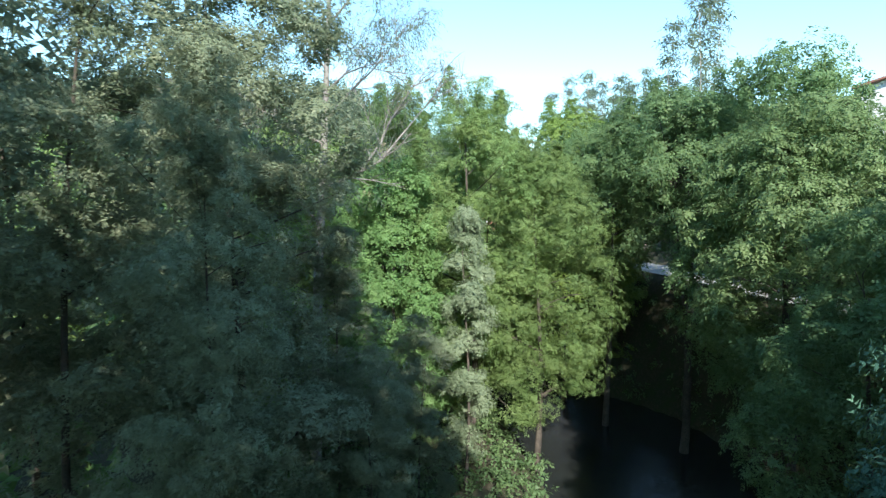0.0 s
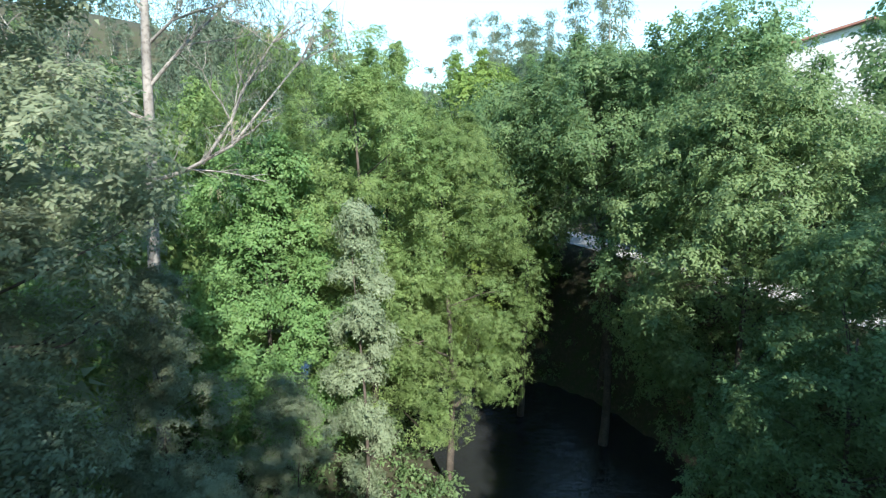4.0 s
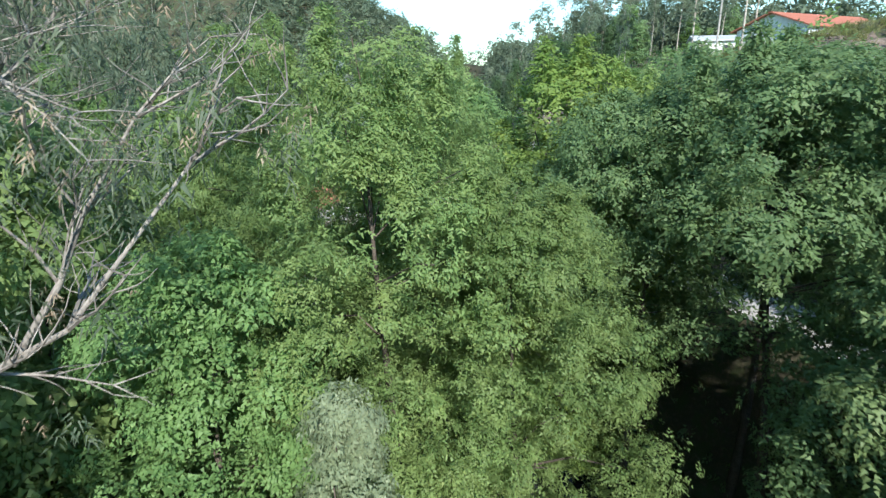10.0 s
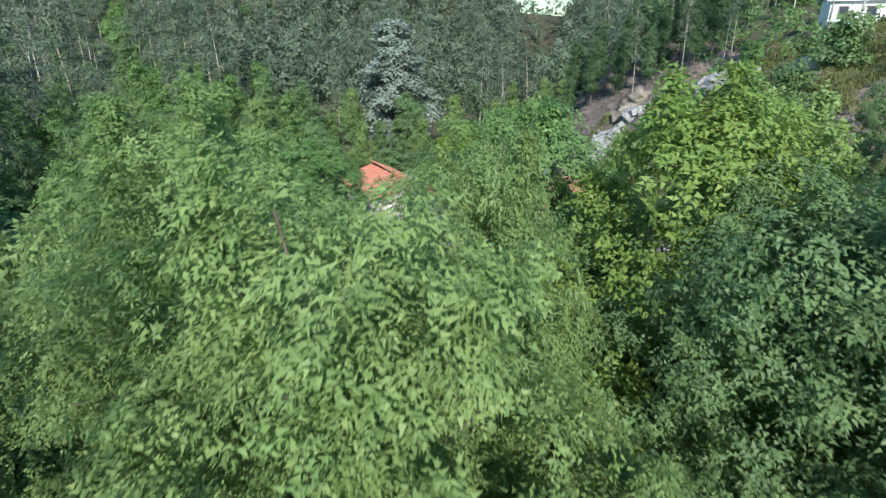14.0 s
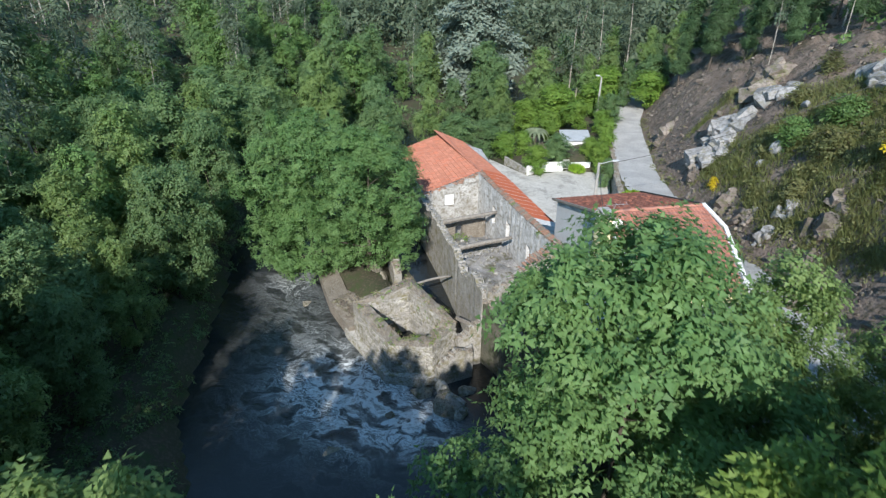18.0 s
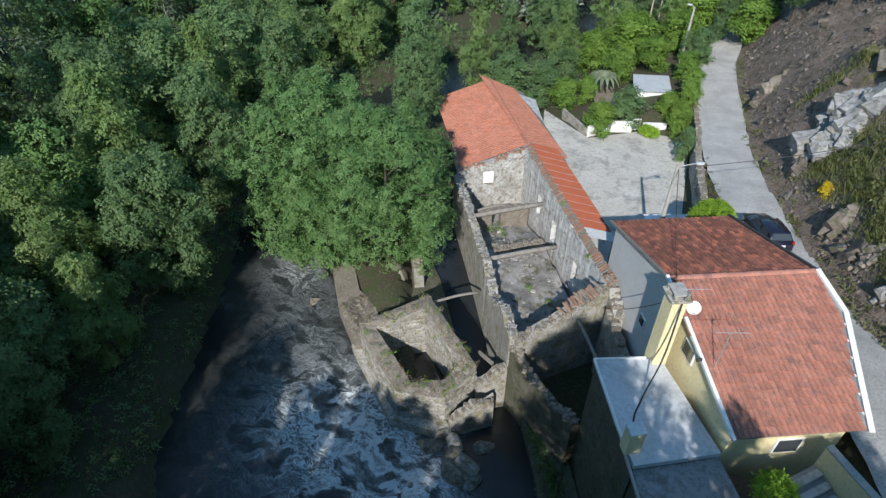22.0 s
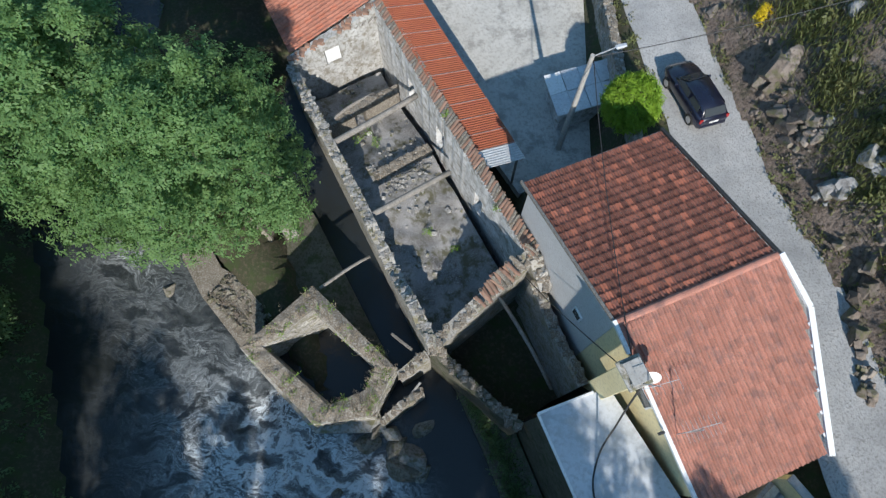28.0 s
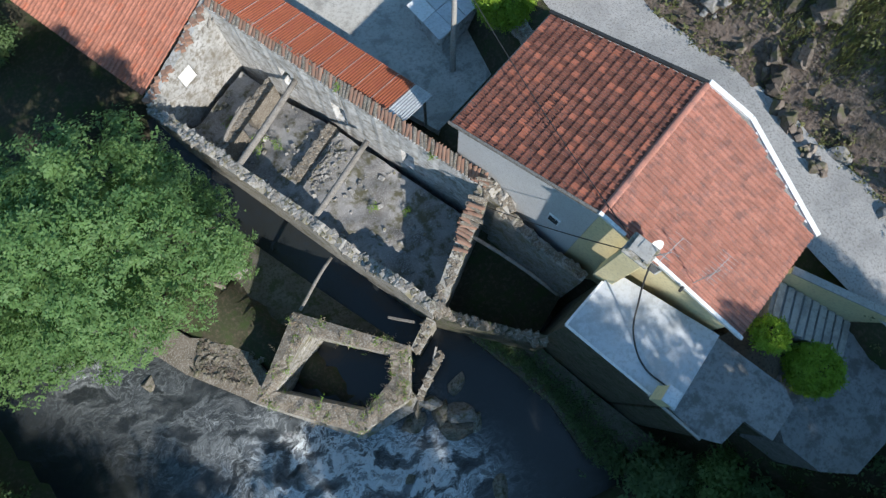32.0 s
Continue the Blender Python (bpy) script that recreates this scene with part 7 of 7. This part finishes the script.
for i in range(2600):
    y = rr.uniform(56, 118)
    x0 = float(np.interp(y, [p[1] for p in ROAD], [p[0] for p in ROAD]))
    x = x0 + 2.4 + 20 * rr.random() ** 1.7
    r = rr.uniform(0.07, 0.26) * (1.9 if rr.random() < 0.06 else 1)
    if i >= 1400:
        x, r = x0 + 1.9 + 2.0 * rr.random(), rr.uniform(0.03, 0.10)
    m = pose(x, y, gz(x, y) + r * 0.05, rr.uniform(-30, 30), rr.uniform(-30, 30), rr.uniform(0, 360)) @ Matrix.Diagonal((r * rr.uniform(1.0, 2.2), r * 1.2, r * rr.uniform(0.5, 0.9), 1))
    me = rr.choice(SPLINTERS)
    k = len(scree_v)
    scree_v.extend([m @ v.co for v in me.vertices])
    scree_f.extend([tuple(i_ + k for i_ in p.vertices) for p in me.polygons])
tagged(obj("scree", scree_v, scree_f, M_SCREE), "loose broken stones on the cut hillside", "stones", kind="stuff")
rng = np.random.default_rng(44)
yy = rng.uniform(52, 118, 7000)
xx = np.interp(yy, [p[1] for p in ROAD], [p[0] for p in ROAD]) + 2.2 + 24 * rng.random(7000) ** 1.2
patch = np.array([noise.noise((a * 0.16, b * 0.16, 2)) for a, b in zip(xx, yy)])
fine_patch = np.array([noise.noise((a * 0.6, b * 0.6, 7)) for a, b in zip(xx, yy)])
off_road = xx - np.interp(yy, [p[1] for p in ROAD], [p[0] for p in ROAD]) - 1.1 * fine_patch
green = (patch * 0.5 + fine_patch * 0.6 + 0.42 * (yy < 88.5 - 0.2 * (xx - 13)) * (yy > 66) - 0.30 * (yy > 92) - 0.22 * (xx - np.interp(yy, [p[1] for p in ROAD], [p[0] for p in ROAD]) < 4.4 + 1.5 * fine_patch)) > 0.12
green &= off_road > 3.7
spots = np.column_stack([xx, yy])[green]
undergrowth("hillside_scrub", "dry grass and olive scrub on the cut hillside", spots[::3], 40, 0.22, 0.42, M_SCRUB, 6, 0.8)


def grass(name, label, spots, per, size, spread, mat, seed):
    """Upright blades in tufts over the ground."""
    rng = np.random.default_rng(seed)
    xy = np.repeat(np.asarray(spots), per, 0) + rng.normal(size=(len(spots) * per, 2)) * spread
    n = len(xy)
    z = ground_z(xy[:, 0], xy[:, 1]) - 0.03
    h = size * rng.uniform(0.5, 1.4, n)
    a = rng.uniform(0, 2 * np.pi, n)
    lean = rng.normal(size=(n, 2)) * 0.35
    w = 0.026 + 0.02 * rng.random(n)
    p = np.column_stack([xy, z])
    side = np.column_stack([np.cos(a) * w, np.sin(a) * w, np.zeros(n)])
    tip = p + np.column_stack([lean * h[:, None], h])
    q = np.stack([p - side, p + side, tip], 1).reshape(-1, 3)
    return tagged(new(name, quick_mesh(name, q, np.arange(3 * n).reshape(-1, 3), mat)), label, "grass", kind="stuff")


M_GRASS = leaf_mat("rough_grass", (0.095, 0.115, 0.036), (0.190, 0.220, 0.078), (0.31, 0.30, 0.15), 0.4)
grass("hillside_grass", "rough yellow-green grass on the hillside", spots, 55, 0.42, 0.36, M_GRASS, 16)
brown = np.column_stack([xx, yy])[~green & (off_road > 3.2)]
undergrowth("hillside_litter", "withered brown bracken on the cut hillside", brown[:2600], 27, 0.085, 0.30, M_LITTER, 7, 0.3)
# grass along the track's edges
ye = rng.uniform(52, 116, 900)
xe = np.interp(ye, [p[1] for p in ROAD], [p[0] for p in ROAD]) + np.where(rng.random(900) < 0.6, 1, -1) * rng.uniform(1.9, 2.7, 900)
off = (xe < np.interp(ye, [p[1] for p in ROAD], [p[0] for p in ROAD])) & (ye > 60) & (ye < 79)
undergrowth("verge_grass", "thin weeds along the edges of the track", list(zip(xe[~off], ye[~off])), 26, 0.16, 0.22, M_SCRUB, 9, 0.6)
plant("gorse_bush", "gorse", 20.2, 72.5, gz(20.2, 72.5) + 2.6, "gorse bush covered in yellow flowers", "bush", 1.3)
plant("gorse_bush", "gorse", 13.5, 84.8, gz(13.5, 84.8) + 1.2, "small gorse bush with yellow flowers", "bush", 0.9)
for k, x, y, h in [("bush_a", 17.5, 82.0, 2.2), ("bush_b", 18.6, 78.5, 2.0), ("bush_a", 20.0, 81.0, 2.6), ("bush_b", 16.8, 76.5, 1.5), ("bush_c", 24.0, 70.0, 3.5), ("bush_c", 22.0, 66.0, 3.2), ("bush_a", 19.5, 62.5, 3.0),
                   ("bush_c", 17.8, 58.0, 3.0), ("bush_c", 20.5, 58.5, 3.6), ("bush_b", 21.6, 91.0, 1.8), ("bush_a", 26.5, 84, 2.4), ("bush_b", 19, 88, 1.6), ("bush_c", 28, 72, 4), ("bush_a", 23.5, 75.5, 2.6)]:
    plant("hillside_bush", k, x, y, gz(x, y) + h, "olive green bush on the hillside", "bush", 1.2, group="hillside bushes")
# growth at the foot of the terrace and on the ruin
rng = np.random.default_rng(12)
sy = rng.uniform(56.6, 66.2, 520)
sx = np.interp(sy, [56.5, 58.3, 61.3, 63.4, 66.4], [3.2, 1.9, 1.6, 0.7, -0.9]) + np.abs(rng.normal(size=520)) * 0.75
v, f = leaf_cloud(np.column_stack([sx, sy, 0.75 + 0.35 * rng.random(520), np.full(520, 0.3)]), 34, 0.15, rng, 0.7, aspect=0.35)
tagged(new("ferns", quick_mesh("ferns", v, f, M_ASH)), "ferns and ivy on the damp bank below the terrace", "ferns", kind="stuff")
for k, x, y, top, w in [("bush_c", 4.4, 56.0, 3.4, 1.2), ("bush_a", 6.4, 55.4, 4.6, 1.2), ("bush_c", 7.4, 53.9, 5.0, 1.2), ("bush_b", 5.2, 54.2, 3.6, 1.3)]:
    plant("bank_bush", k, x, y, top, "dark green bush on the steep shaded bank", "bush", w, group="bank bushes")
# rubble and withered growth on the weir
wv, wf = [], []
for i in range(170):
    u, q = rr.random(), rr.random()
    x, y = -12.2 - 2.9 * u + q * 1.0, 68.1 + 2.5 * u + q * 1.9 * (1 - 0.3 * u)
    r = rr.uniform(0.08, 0.26)
    m = pose(x, y, 1.22 + r * 0.1, rr.uniform(-20, 20), rr.uniform(-20, 20), rr.uniform(0, 360)) @ Matrix.Diagonal((r * rr.uniform(1.0, 1.8), r, r * 0.6, 1))
    me = rr.choice(SPLINTERS)
    k = len(wv)
    wv.extend([m @ p.co for p in me.vertices])
    wf.extend([tuple(i_ + k for i_ in p.vertices) for p in me.polygons])
tagged(obj("weir_rubble", wv, wf, M_RIVERROCK), "loose brown stones lying on the old weir", "stones", kind="stuff")
u, q = rng.random(150), rng.random(150)
v, f = leaf_cloud(np.column_stack([-12.2 - 2.9 * u + q, 68.1 + 2.5 * u + 1.9 * q * (1 - 0.3 * u), np.full(150, 1.28), np.full(150, 0.2)]), 26, 0.12, rng, 0.5, aspect=0.22)
tagged(new("weir_growth", quick_mesh("weir_growth", v, f, M_LITTER)), "withered brown growth on the old weir", "undergrowth", kind="stuff")
for k, (x, y, z, a, b, c, turn) in enumerate([(-3.3, 62.75, 0.25, 1.25, 0.75, 1.1, -52), (-4.3, 63.9, 0.3, 0.8, 0.6, 1.0, -30), (-2.75, 62.1, 0.1, 0.6, 0.5, 0.8, 10)]):
    boulder("river_ledge", x, y, z, a, b, c, turn, 60 + k, M_STONE, "pale worn rock ledge below the tower", 3, "ledge rocks")
weeds = [(-7.3, 79.8, 3.4, 0.35), (-6.9, 80.3, 3.3, 0.3), (-6.2, 79.5, 3.5, 0.3), (-3.0, 74.0, 3.9, 0.25), (-1.6, 73.0, 4.0, 0.2), (-8.3, 82.0, 3.0, 0.3), (0.3, 73.9, 7.5, 0.2), (-2.3, 78.8, 7.4, 0.15)]
v, f = leaf_cloud(weeds, 110, 0.11, rng, 0.6, aspect=0.5)
tagged(new("weeds", quick_mesh("weeds", v, f, M_CITRUS)), "fresh green weeds growing in the rubble", "weeds", kind="stuff")


# ---- houses on the hill ----
def villa(name, x, y, z, sx, sy, h, turn, roof, label, rise=1.2, wall=None):
    e = thing(name, label, "house")
    m = pose(x, y, z, 0, 0, turn)

    def q(a, b, c):
        return m @ Vector((a, b, c))

    hx, hy = sx / 2, sy / 2
    prism("wall", [q(-hx, -hy, 0), q(hx, -hy, 0), q(hx, hy, 0), q(-hx, hy, 0)], z - 4.0, [z + h] * 4, wall or M_WHITE, e)
    o = 0.45
    for s in (-1, 1):
        c = [q(-hx - o, s * (hy + o), h - 0.05), q(hx + o, s * (hy + o), h - 0.05), q(hx + o, 0, h + rise), q(-hx - o, 0, h + rise)]
        sheet("roof", c, 0.12, roof, e)
    for s in (-1, 1):
        solid("gable", [q(s * (hx - 0.1), -hy, h), q(s * (hx - 0.1), hy, h), q(s * (hx - 0.1), 0, h + rise - 0.1), q(s * hx, -hy, h), q(s * hx, hy, h), q(s * hx, 0, h + rise - 0.1)],
              [(0, 1, 2), (3, 5, 4), (0, 3, 4, 1), (1, 4, 5, 2), (2, 5, 3, 0)], wall or M_WHITE, e)
    for i in range(max(1, int(sx / 2.6))):
        cx = -hx + 1.3 + i * 2.6
        w = part("window", box_bm(1.0, 0.12, 1.1, m @ Matrix.Translation((cx, -hy - 0.02, h * 0.55)), 0.02), M_CONCRETE, e)
        part("pane", box_bm(0.84, 0.06, 0.94, m @ Matrix.Translation((cx, -hy - 0.07, h * 0.55))), M_GLASS, w)
    return e


villa("hill_house", 33.5, 36.5, 17.2, 12, 8, 5.2, 35, M_TILE, "white hillside house with a red tile roof", 1.0)
villa("hill_house", 41.5, 76.0, 22.3, 12, 8, 3.4, 20, M_TILE_NEW, "hillside house with an orange tile roof", 1.5)
villa("white_shed", 41.5, 97.0, 23.6, 5.5, 4.5, 2.6, -15, M_ZINC, "small white outbuilding on the hill", 0.7)
pole = thing("utility_pole", "pale slender utility pole on the hill", "pole")
part("post", cyl_bm(0.13, 0.09, 8, 9, at(37.5, 88.0, gz(37.5, 88.0) + 4)), M_CONCRETE, pole)
